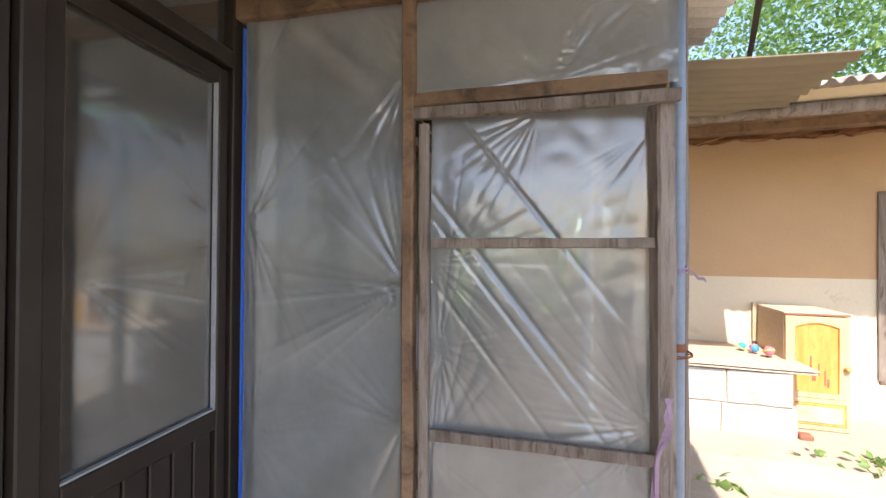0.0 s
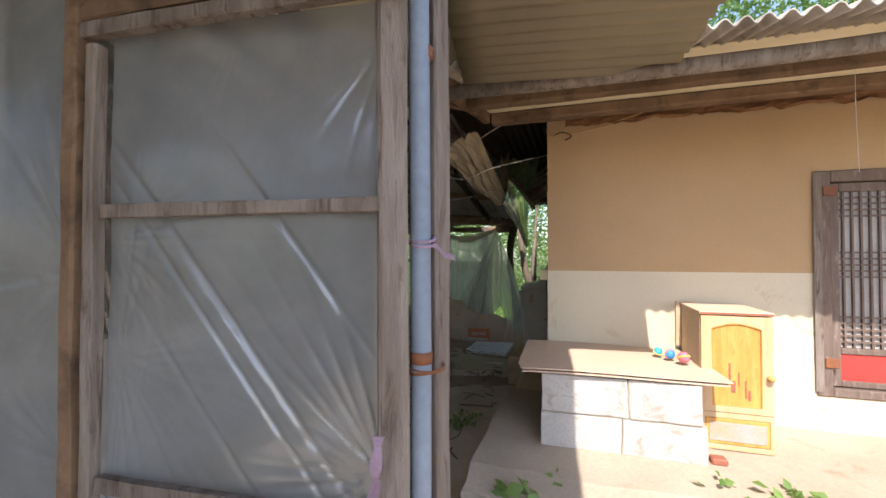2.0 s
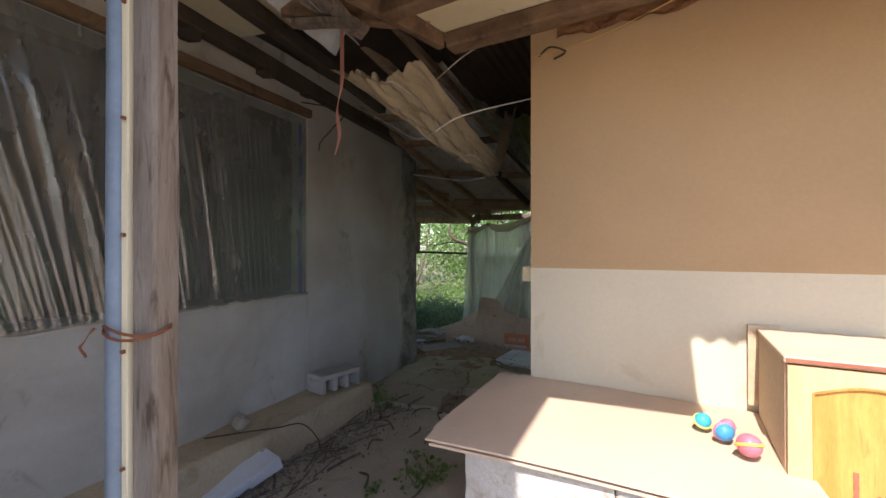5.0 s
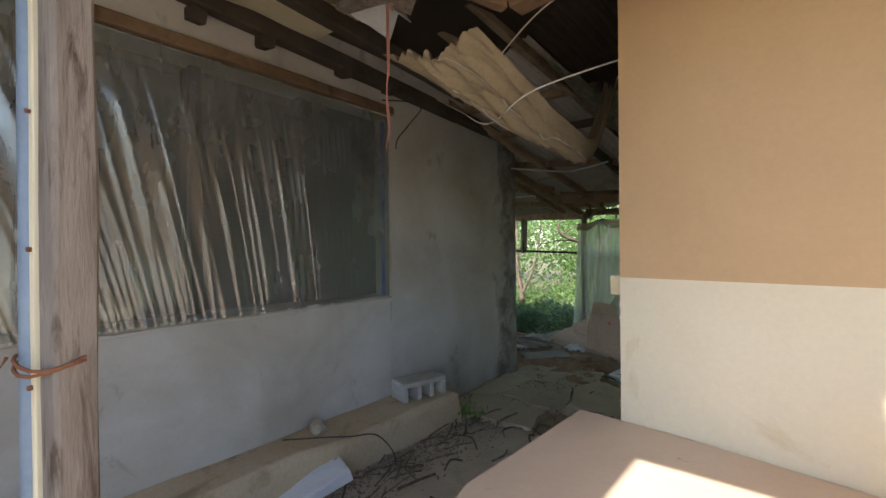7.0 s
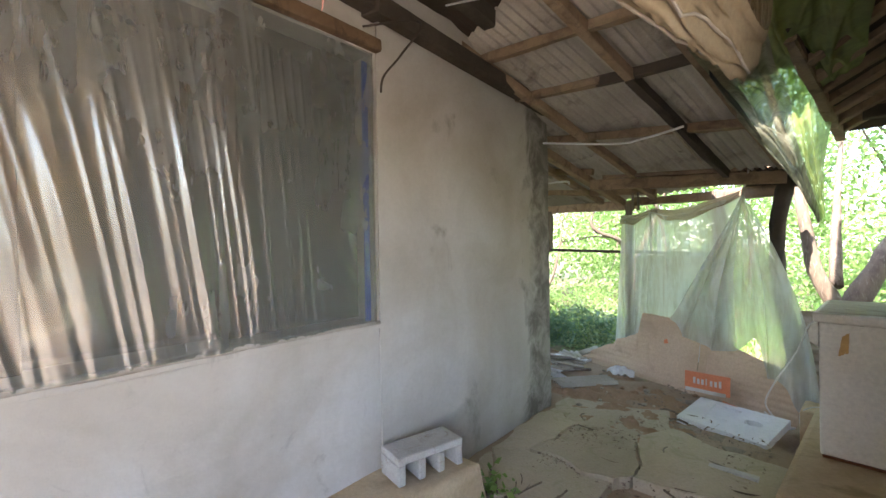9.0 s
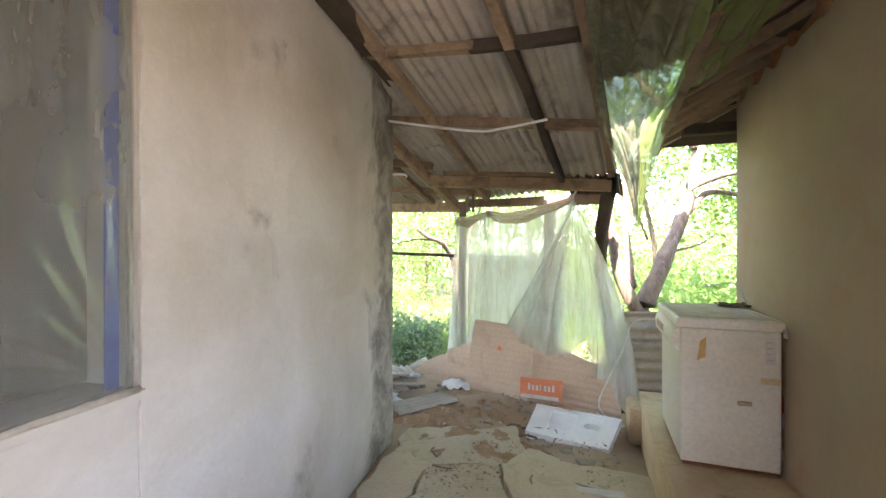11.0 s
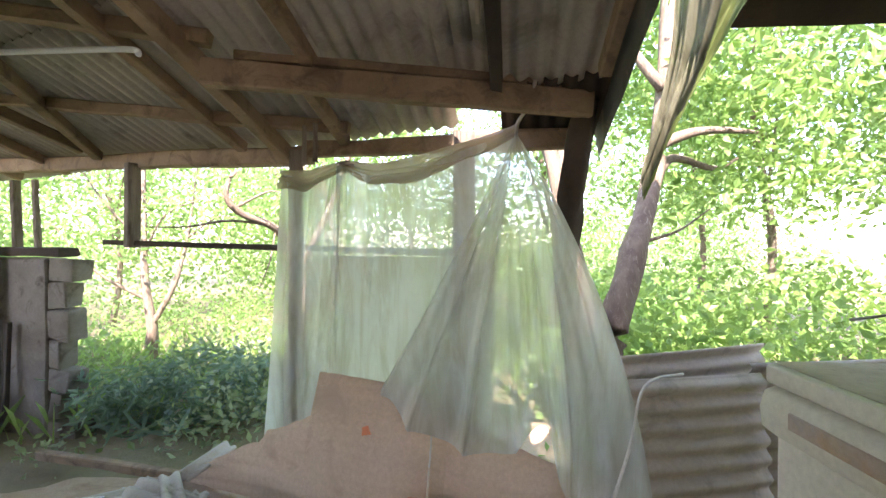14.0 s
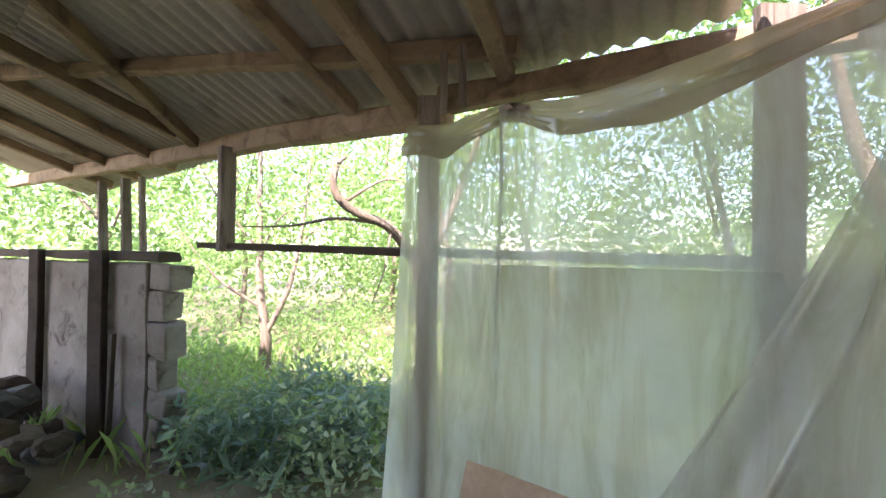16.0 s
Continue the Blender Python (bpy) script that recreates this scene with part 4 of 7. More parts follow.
def glazed_unit(v0, v1, ajar):
    g = thing("glazed_door", LEFT @ Vector((0, (v0 + v1) / 2, 0)), "dark brown aluminium door with hazy glass and slatted base", "door", "porch doors")
    for nm, a, b, z0, z1 in (("stile", v0, v0 + 0.05, 0.03, 2.10), ("stile", v1 - 0.045, v1, 0.03, 2.10), ("rail", v0 + 0.051, v1 - 0.046, 0.80, 0.868), ("rail", v0 + 0.051, v1 - 0.046, 2.04, 2.10), ("rail", v0 + 0.051, v1 - 0.046, 0.03, 0.10)):
        bm = bmesh.new()
        alu(bm, a, b, z0, z1)
        part(nm, bm, M_ALU, g)
    n = int((v1 - v0 - 0.1) / 0.075)
    for k in range(n):
        bm = bmesh.new()
        w = (v1 - v0 - 0.1) / n
        alu(bm, v0 + 0.052 + k * w, v0 + 0.052 + (k + 1) * w - 0.008, 0.102, 0.798, -0.035, -0.012)
        part("slat", bm, M_ALU, g)
    bm = bmesh.new()
    alu(bm, v0 + 0.051, v1 - 0.046, 0.10, 0.80, -0.048, -0.036)
    part("backing", bm, M_ALU, g)
    bm = bmesh.new()
    box(bm, (-0.030, v0 + 0.04, 0.86), (-0.024, v1 - 0.04, 2.05), LEFT)
    ob = part("pane", bm, M_HAZEGLASS, g, "hazy glass pane")
    bm = bmesh.new()
    for a, b, z0, z1 in ((v0 + 0.051, v1 - 0.046, 0.869, 0.875), (v1 - 0.052, v1 - 0.046, 0.869, 2.04)):
        box(bm, (-0.02, a, z0), (-0.004, b, z1), LEFT)
    part("gasket", bm, M_ZINC, g, "pale weather strip")
    return g


glazed_unit(-5.40, -4.80, 0)
glazed_unit(-6.10, -5.46, 0)
glazed_unit(-6.80, -6.12, 0)
glazed_unit(-7.50, -6.82, 0)
fr = thing("porch_frame", LEFT @ Vector((0, -6, 0)), "dark brown aluminium frame around the porch doors", "frame")
for nm, a, b, z0, z1, d0, d1 in (("upright", -4.79, -4.735, 0, 2.55, -0.06, 0.012), ("upright", -4.73, -4.67, 0, 2.55, -0.07, 0.03), ("upright", -5.455, -5.405, 0, 2.1, -0.06, 0.02), ("head", -9.5, -4.80, 2.11, 2.17, -0.06, 0.025), ("head", -9.5, -4.80, 2.48, 2.55, -0.06, 0.02), ("upright", -5.48, -5.42, 2.171, 2.479, -0.05, 0.01), ("sill", -9.5, -4.80, -0.02, 0.028, -0.07, 0.03)):
    bm = bmesh.new()
    alu(bm, a, b, z0, z1, d0, d1)
    part(nm, bm, M_ALU, fr)
for a, b in ((-5.41, -4.80), (-9.4, -5.49)):
    bm = bmesh.new()
    box(bm, (-0.03, a, 2.172), (-0.025, b, 2.478), LEFT)
    part("transom_pane", bm, M_HAZEGLASS, fr, "hazy transom glass")
bm = bmesh.new()
alu(bm, -9.5, -7.52, 0.03, 2.10, -0.05, -0.01)
part("side_panel", bm, M_ALU, fr)

# ---- film over the alley window ----
wf = thing("window_film", LEFT @ Vector((0, -3.2, 1.03)), "dusty polythene hanging in folds over the window", "plastic film")
bm = bmesh.new()


def win_folds(x, z):
    h = (z - WIN[2]) / (WIN[3] - WIN[2])
    s = x + 0.20 * (1 - h) * (x + 2.2)
    n1 = noise.noise(Vector((s * 4.3 + 0.5 * h, h * 0.9, 0)))
    n2 = noise.noise(Vector((s * 19.0 + 1.6 * h, h * 0.8, 3)))
    k = (0.6 + 0.5 * (1 - h)) * max(0.2, min(1, (-x - 2.05) / 0.65))
    fan = 0.0
    for nx, nz, reach in ((-1.96, 2.33, 0.45), (-1.96, 1.06, 0.28)):
        r = math.hypot(x - nx, z - nz)
        fan += 0.014 * min(1, r / 0.1) * math.exp(-r / reach) * (1 - abs(noise.noise(Vector((math.atan2(z - nz, nx - x) * 5, r * 0.8, nz))))) ** 4
    n4 = noise.noise(Vector((s * 1.7 + 0.3 * h, h * 0.5, 6)))
    calm = 0.35 + 0.65 * max(0.0, min(1.0, 0.5 + 1.6 * n4))
    return -(0.014 * (1 - abs(n1)) ** 4 + 0.015 * calm * (1 - abs(n2)) ** 5 + 0.012 * n4) * k - fan - 0.02


MW = LEFT @ Matrix.Rotation(radians(90), 4, 'Z')
film(bm, MW, WIN[0], WIN[1], WIN[2] - 0.01, WIN[3], 430, 190, win_folds, 0.0)
part("film", bm, M_FILM_WIN, wf, "dusty folded polythene", True)
bm = bmesh.new()
tube(bm, [LEFT @ Vector((0.02 + 0.008 * noise.noise(Vector((k, 0, 0))), -4.5 + k * 0.06, 1.02 + 0.007 * noise.noise(Vector((k * 0.7, 3, 0))))) for k in range(44)], 0.011, 7, 0.5)
part("rolled_hem", bm, M_FILM_HEM, wf, "rolled film hem on a lath", True)
bm = bmesh.new()
tube(bm, [LEFT @ Vector((0.012, -1.935, 1.02 + k * 0.13)) for k in range(11)], 0.008, 6, 0.4)
part("side_hem", bm, M_FILM_HEM, wf, "film edge strip", True)
for a, b in ((-3.25, -3.19), (-2.62, -2.56), (-3.9, -3.84)):
    bm = bmesh.new()
    box(bm, (-0.14, a, 1.04), (-0.09, b, 2.36), LEFT, 0.004)
    part("mullion", bm, M_ALU, wf, "dark mullion behind the film")
bm = bmesh.new()
box(bm, (-0.13, -2.56, 1.04), (-0.11, -1.95, 2.36), LEFT)
part("shutter", bm, M_GREENDARK, wf, "dark green pane behind the film")
bm = bmesh.new()
box(bm, (-0.165, -4.49, 1.04), (-0.16, -2.57, 2.36), LEFT)
part("pane", bm, M_HAZEGLASS, wf, "hazy glass")
bm = bmesh.new()
box(bm, (-0.012, -1.985, 1.03), (-0.004, -1.950, 2.33), LEFT, 0.002)
part("edge_strip", bm, M_BLUE, wf, "faded blue strip behind the film edge")
timber_thing("window_sill", LEFT @ Vector((0.005, -4.5, 1.005)), LEFT @ Vector((0.005, -1.90, 1.0)), 0.03, 0.025, M_GREYWALL, "thin cement sill under the window", "sill")

# ---- house door with lattice ----
hd = thing("lattice_door", HOUSE @ Vector((1.9, 0.08, DOOR[2])), "old wooden lattice door with papered panes and red lower panel", "door")
for nm, a, b, z0, z1 in (("jamb", 1.50, 1.575, 0.575, 1.865), ("jamb", 2.245, 2.32, 0.575, 1.865), ("head", 1.5755, 2.2445, 1.80, 1.865), ("sill", 1.5755, 2.2445, 0.575, 0.625)):
    bm = bmesh.new()
    box(bm, (a, -0.012, z0), (b, 0.12, z1), HOUSE, 0.006)
    part(nm, bm, M_DOORWOOD, hd)
bm = bmesh.new()
box(bm, (1.49, -0.016, 0.60), (1.53, -0.0125, 1.86), HOUSE, 0.002)
part("casing", bm, M_GREYWOOD, hd, "pale worn casing strip")
for nm, a, b, z0, z1 in (("stile", 1.578, 1.625, 0.63, 1.795), ("stile", 2.20, 2.242, 0.63, 1.795), ("rail", 1.6255, 2.1995, 1.745, 1.795), ("rail", 1.6255, 2.1995, 0.63, 0.665), ("rail", 1.6255, 2.1995, 0.815, 0.85)):
    bm = bmesh.new()
    box(bm, (a, 0.02, z0), (b, 0.055, z1), HOUSE, 0.004)
    part(nm, bm, M_DOORWOOD, hd)
for k in range(14):
    u = 1.645 + k * 0.0415
    bm = bmesh.new()
    box(bm, (u, 0.028, 0.851), (u + 0.010, 0.042, 1.744), HOUSE)
    part("lattice_bar", bm, M_DOORWOOD, hd)
for z in (0.88, 0.915, 0.95, 0.985, 1.02, 1.25, 1.285, 1.32, 1.355, 1.39, 1.60, 1.635, 1.67, 1.705):
    bm = bmesh.new()
    box(bm, (1.626, 0.030, z), (2.199, 0.046, z + 0.010), HOUSE)
    part("lattice_bar", bm, M_DOORWOOD, hd)
bm = bmesh.new()
box(bm, (1.626, 0.047, 0.851), (2.199, 0.050, 1.744), HOUSE)
part("paper", bm, M_PAPER, hd, "grey door paper")
bm = bmesh.new()
box(bm, (1.626, 0.030, 0.666), (2.199, 0.05, 0.814), HOUSE)
part("panel", bm, M_RED, hd, "red painted panel")
for z in (0.74, 1.72):
    bm = bmesh.new()
    box(bm, (1.535, -0.022, z), (1.60, -0.013, z + 0.055), HOUSE, 0.003)
    part("hinge", bm, M_RUST, hd, "rusty hinge")

# ---- block counter, board, cabinet ----
bc = thing("block_counter", HOUSE @ Vector((0.4, -0.45, PLAT)), "counter of grey cement blocks in two courses", "counter")
for z0, z1, joints in ((PLAT + 0.002, 0.552, (0.005, 0.405, 0.785)), (0.560, 0.752, (0.010, 0.438, 0.765))):
    for v0, v1 in ((-0.68, -0.46), (-0.452, -0.24)):
        for a, b in zip(joints, joints[1:]):
            bm = bmesh.new()
            box(bm, (a + 0.003, v0, z0), (b - 0.003, v1, z1), HOUSE, 0.007, 2)
            bmesh.ops.subdivide_edges(bm, edges=bm.edges[:], cuts=3, use_grid_fill=True)
            for v in bm.verts:
                v.co += noise.noise_vector(v.co * 14) * 0.004
            part("block", bm, M_BLOCK, bc)
for lo, hi in (((0.012, -0.672, 0.553), (0.78, -0.25, 0.5595)), ((0.4355, -0.676, 0.561), (0.4405, -0.25, 0.75)), ((0.4025, -0.676, PLAT + 0.003), (0.4075, -0.25, 0.551))):
    bm = bmesh.new()
    box(bm, lo, hi, HOUSE)
    part("mortar", bm, M_SLAB, bc)
bm = bmesh.new()


def board_f(u, v):
    left = -0.14 + 0.03 * (1 - v) * (1 if v > 0.1 else 1.6)
    return HOUSE @ Vector((left + (0.825 - left + 0.06 * (1 - v)) * u, -0.735 + 0.05 * u * (1 - v) + 0.725 * v, 0.795 + 0.004 * math.sin(u * 5) - 0.008 * (1 - v)))


bm = bmesh.new()
sheet(bm, board_f, 20, 16, 0.006)
bd = solid("board", bm, M_BOARD, "large beige board lying on cement blocks", "board")
bm = bmesh.new()
sheet(bm, lambda u, v: board_f(0.01 + u * 0.98, 0.01 + v * 0.98) - Vector((0, 0, 0.016)), 20, 16, 0.008)
solid("underlay_board", bm, M_CARD, "second warped board under the top one", "board")
bm = bmesh.new()
box(bm, (0.02, -0.66, 0.7525), (0.76, -0.25, 0.766), HOUSE)
solid("packing_strip", bm, M_GREYWOOD, "strip packed between the blocks and the board", "board")

cb = thing("small_cabinet", HOUSE @ Vector((0.97, -0.27, PLAT)), "small wooden cabinet with arched orange door panel", "cabinet")
CU0, CU1, CV0, CV1, CZ = 0.808, 1.128, -0.455, -0.03, 1.085
bm = bmesh.new()
box(bm, (CU0, CV0 + 0.02, PLAT + 0.004), (CU0 + 0.016, CV1, CZ - 0.018), HOUSE)
box(bm, (CU1 - 0.016, CV0 + 0.02, PLAT + 0.004), (CU1, CV1, CZ - 0.018), HOUSE)
box(bm, (CU0 + 0.016, CV0 + 0.02, PLAT + 0.02), (CU1 - 0.016, CV1, PLAT + 0.036), HOUSE)
box(bm, (CU0 + 0.016, CV1 - 0.006, PLAT + 0.036), (CU1 - 0.016, CV1, CZ - 0.018), HOUSE)
part("body", bm, M_CABSIDE, cb)
bm = bmesh.new()
box(bm, (CU0 - 0.03, CV1 + 0.001, 0.82), (CU0 + 0.06, CV1 + 0.018, CZ + 0.01), HOUSE)
part("back_board", bm, M_CABSIDE, cb)
bm = bmesh.new()
box(bm, (CU0 - 0.006, CV0 - 0.004, CZ - 0.017), (CU1 + 0.006, CV1, CZ), HOUSE, 0.003)
part("top", bm, M_BOARD, cb)
bm = bmesh.new()
box(bm, (CU0 - 0.002, CV0 - 0.0075, CZ - 0.014), (CU1 + 0.002, CV0 - 0.0045, CZ - 0.004), HOUSE, 0.001)
part("edge_band", bm, M_BROWNRED, cb, "red-brown edge band")
bm = bmesh.new()
box(bm, (CU0, CV0, PLAT + 0.004), (CU1, CV0 + 0.018, PLAT + 0.03), HOUSE, 0.002)
box(bm, (CU0, CV0, PLAT + 0.165), (CU1, CV0 + 0.018, PLAT + 0.195), HOUSE, 0.002)
box(bm, (CU0, CV0, PLAT + 0.0305), (CU0 + 0.018, CV0 + 0.018, PLAT + 0.1645), HOUSE, 0.002)
box(bm, (CU1 - 0.018, CV0, PLAT + 0.0305), (CU1, CV0 + 0.018, PLAT + 0.1645), HOUSE, 0.002)
part("face_frame", bm, M_PINE, cb)
bm = bmesh.new()
box(bm, (CU0 + 0.019, CV0 - 0.002, PLAT + 0.032), (CU1 - 0.019, CV0 + 0.012, PLAT + 0.163), HOUSE, 0.004)
dr = part("drawer", bm, M_PANEL, cb)
bm = bmesh.new()
box(bm, (CU0 + 0.034, CV0 - 0.006, PLAT + 0.05), (CU1 - 0.034, CV0 - 0.0025, PLAT + 0.145), HOUSE, 0.002)
part("drawer_panel", bm, M_GREYPANEL, dr, "greyish worn drawer panel")
DZ0, DZ1 = PLAT + 0.198, CZ - 0.022
bm = bmesh.new()          # door frame with an arched opening
pa = [(CU0 + 0.05 + (CU1 - CU0 - 0.10) * k / 12, DZ1 - 0.062 + 0.028 * math.sin(math.pi * k / 12)) for k in range(13)]
outer = [(CU0 + 0.002, DZ0), (CU1 - 0.002, DZ0), (CU1 - 0.002, DZ1), (CU0 + 0.002, DZ1)]
for k in range(12):
    (ua, za), (ub, zb) = pa[k], pa[k + 1]
    vs = [HOUSE @ Vector((ua, CV0 - 0.004, za)), HOUSE @ Vector((ub, CV0 - 0.004, zb)), HOUSE @ Vector((ub, CV0 - 0.004, DZ1)), HOUSE @ Vector((ua, CV0 - 0.004, DZ1))]
    f = bm.faces.new([bm.verts.new(v) for v in vs])
for u0, u1, z0, z1 in ((CU0 + 0.002, CU0 + 0.05, DZ0, DZ1), (CU1 - 0.05, CU1 - 0.002, DZ0, DZ1), (CU0 + 0.05, CU1 - 0.05, DZ0, DZ0 + 0.03)):
    bm.faces.new([bm.verts.new(HOUSE @ Vector((u, CV0 - 0.004, z))) for u, z in ((u0, z0), (u1, z0), (u1, z1), (u0, z1))])
bmesh.ops.remove_doubles(bm, verts=bm.verts[:], dist=0.0005)
ext = bmesh.ops.extrude_face_region(bm, geom=list(bm.faces))
back = HOUSE.to_3x3() @ Vector((0, 0.018, 0))
for v in ext["geom"]:
    if isinstance(v, bmesh.types.BMVert):
        v.co += back
cd = part("door", bm, M_PINE, cb)
bm = bmesh.new()
box(bm, (CU0 + 0.045, CV0 + 0.004, DZ0 + 0.02), (CU1 - 0.045, CV0 + 0.012, DZ1 - 0.03), HOUSE)
part("door_panel", bm, M_PANEL, cd, "orange stained panel with peeled patches")
bm = bmesh.new()
tube(bm, [HOUSE @ Vector((u, CV0 + 0.0, z)) for u, z in [(CU0 + 0.052, DZ0 + 0.033)] + [(u, z - 0.003) for u, z in pa] + [(CU1 - 0.052, DZ0 + 0.033), (CU0 + 0.052, DZ0 + 0.033)]], 0.005, 6)
part("moulding", bm, M_PANEL, cd, "rounded panel moulding")
bm = bmesh.new()
for k, (du, dz, w, h) in enumerate(((0.13, 0.20, 0.010, 0.10), (0.145, 0.13, 0.02, 0.06), (0.20, 0.12, 0.008, 0.09), (0.215, 0.09, 0.012, 0.05), (0.17, 0.17, 0.006, 0.07))):
    sheet(bm, lambda u, v: HOUSE @ Vector((CU0 + du + w * (u - 0.5) * (1 + 0.5 * noise.noise(Vector((v * 9, k, 0)))), CV0 + 0.0025, DZ0 + dz + h * (v - 0.5))), 2, 8, 0.001)
part("peeled_patch", bm, M_BROWNRED, cd, "dark peeled veneer")
bm = bmesh.new()
bmesh.ops.create_uvsphere(bm, u_segments=16, v_segments=10, radius=0.017, matrix=HOUSE @ Matrix.Translation((CU1 - 0.02, CV0 - 0.024, DZ0 + 0.19)))
tube(bm, [HOUSE @ Vector((CU1 - 0.02, CV0 - 0.003, DZ0 + 0.19)), HOUSE @ Vector((CU1 - 0.02, CV0 - 0.014, DZ0 + 0.19))], 0.008, 10)
part("knob", bm, M_KNOB, cd, "round wooden knob", True)

# toy balls on the board
for k, (u, v, r, m, m2, lab) in enumerate(((0.635, -0.28, 0.024, M_TEAL, M_YELLOW, "small teal and yellow toy ball"), (0.685, -0.345, 0.026, M_SKY, M_PINK, "small blue and pink toy ball"), (0.735, -0.425, 0.030, M_PINK, M_YELLOW, "small pink toy ball with yellow seam"), (0.70, -0.27, 0.020, M_PINK, M_TEAL, "small pink toy ball"))):
    c = HOUSE @ Vector((u, v, 0.8005 + r))
    ball = thing("toy_ball", HOUSE @ Vector((u, v, 0.8)), lab + " lying on the board", "ball", "toy balls")
    bm = bmesh.new()
    bmesh.ops.create_uvsphere(bm, u_segments=20, v_segments=12, radius=r, matrix=Matrix.Translation(c))
    part("shell", bm, m, ball, smooth=True)
    bm = bmesh.new()
    tilt = Matrix.Rotation(0.7 + k, 3, 'X')
    tube(bm, [c + tilt @ Vector((math.cos(a * 0.2618) * r * 0.99, math.sin(a * 0.2618) * r * 0.99, 0)) for a in range(25)], r * 0.16, 6)
    part("stripe", bm, m2, ball, smooth=True)
bm = bmesh.new()
box(bm, (0.80, -0.66, PLAT + 0.002), (0.87, -0.60, PLAT + 0.035), HOUSE, 0.008)
solid("brick_scrap", bm, M_BROWNRED, "broken red brick scrap on the platform", "brick")


# ---- chest freezer on the plinth ----
fz = thing("chest_freezer", HOUSE @ Vector((-0.24, 2.4, 0.29)), "old grimy white chest freezer with taped corner", "freezer")
FU0, FU1, FV0, FV1, FZ0, FZ1 = -0.440, -0.016, 2.15, 2.76, 0.295, 1.03
bm = bmesh.new()
box(bm, (FU0, FV0, FZ0 + 0.012), (FU1, FV1, FZ1 - 0.048), HOUSE, 0.012, 3)
part("body", bm, M_WHITE, fz, smooth=False)
bm = bmesh.new()
box(bm, (FU0 + 0.01, FV0 - 0.001, FZ0), (FU1 - 0.005, FV1, FZ0 + 0.0115), HOUSE)
part("base", bm, M_RUST, fz, "rust-stained base rim")
bm = bmesh.new()
box(bm, (FU0 - 0.022, FV0 - 0.016, FZ1 - 0.047), (FU1 + 0.012, FV1 + 0.01, FZ1), HOUSE, 0.010, 3)
lid = part("lid", bm, M_WHITE, fz, "white lid with a dirty top")
bm = bmesh.new()
sheet(bm, lambda u, v: HOUSE @ Vector((FU0 + 0.0 + 0.41 * u, FV0 + 0.01 + 0.62 * v, FZ1 + 0.002 + 0.004 * max(0, noise.noise(Vector((u * 5, v * 6, 0)))))), 20, 26, 0.001)
part("grime", bm, M_LIDDIRT, lid, "crust of dirt on the lid")
bm = bmesh.new()          # curved control strip along the front edge
prof = [(-0.002, 0.0), (-0.028, -0.012), (-0.040, -0.05), (-0.034, -0.10), (-0.002, -0.125)]
sheet(bm, lambda u, v: HOUSE @ Vector((FU0 + prof[round(v * 4)][0], FV0 + 0.0 + (FV1 - FV0) * u, FZ1 - 0.052 + prof[round(v * 4)][1])), 6, 4, 0)
bm.faces.new([bm.verts.new(HOUSE @ Vector((FU0 + a, FV0, FZ1 - 0.052 + b))) for a, b in prof])
strip = part("control_strip", bm, M_WHITE, fz, "rounded front strip under the lid", True)
bm = bmesh.new()
box(bm, (FU0 - 0.041, FV0 + 0.28, FZ1 - 0.125), (FU0 - 0.035, FV0 + 0.52, FZ1 - 0.085), HOUSE, 0.003)
part("control_plate", bm, M_GREYPANEL, strip, "grey control plate")
bm = bmesh.new()
sheet(bm, lambda u, v: HOUSE @ Vector((FU0 + 0.072 + 0.016 * v + (0.038 - 0.012 * v) * u + 0.004 * noise.noise(Vector((0, v * 7, 4))), FV0 - 0.0025, FZ1 - 0.21 + 0.10 * v + 0.02 * u + 0.006 * noise.noise(Vector((u * 4, 0, 7))))), 6, 10, 0.0)
part("tape", bm, M_TAPE, fz, "torn brown tape patch")
bm = bmesh.new()
box(bm, (FU1 - 0.085, FV0 - 0.003, FZ0 + 0.435), (FU1 - 0.005, FV0 - 0.0008, FZ0 + 0.465), HOUSE)
part("tape", bm, M_YELLOWTAPE, fz, "yellowed tape strip")
bm = bmesh.new()
box(bm, (FU1 - 0.18, FV0 - 0.012, FZ0 + 0.325), (FU1 - 0.12, FV0 - 0.0005, FZ0 + 0.345), HOUSE, 0.004)
part("drain_cap", bm, M_CABSIDE, fz, "small plastic drain cap")
bm = bmesh.new()
box(bm, (FU1 - 0.066, FV0 - 0.002, FZ0 + 0.53), (FU1 - 0.026, FV0 - 0.0006, FZ0 + 0.66), HOUSE)
part("sticker", bm, M_STICKER, fz, "faded pale sticker")
for k in range(4):
    bm = bmesh.new()
    box(bm, (FU1 - 0.062, FV0 - 0.003, FZ0 + 0.55 + k * 0.028), (FU1 - 0.034 - 0.004 * (k % 2), FV0 - 0.0022, FZ0 + 0.553 + k * 0.028), HOUSE)
    part("sticker_line", bm, M_GREYPANEL, fz)
bm = bmesh.new()
tube(bm, [HOUSE @ Vector((FU1 + 0.004, FV0 - 0.02, FZ1 - 0.03)), HOUSE @ Vector((FU1 + 0.006, FV0 - 0.022, FZ1 - 0.07))], 0.009, 8)
part("hinge", bm, M_WHITE, fz, smooth=True)
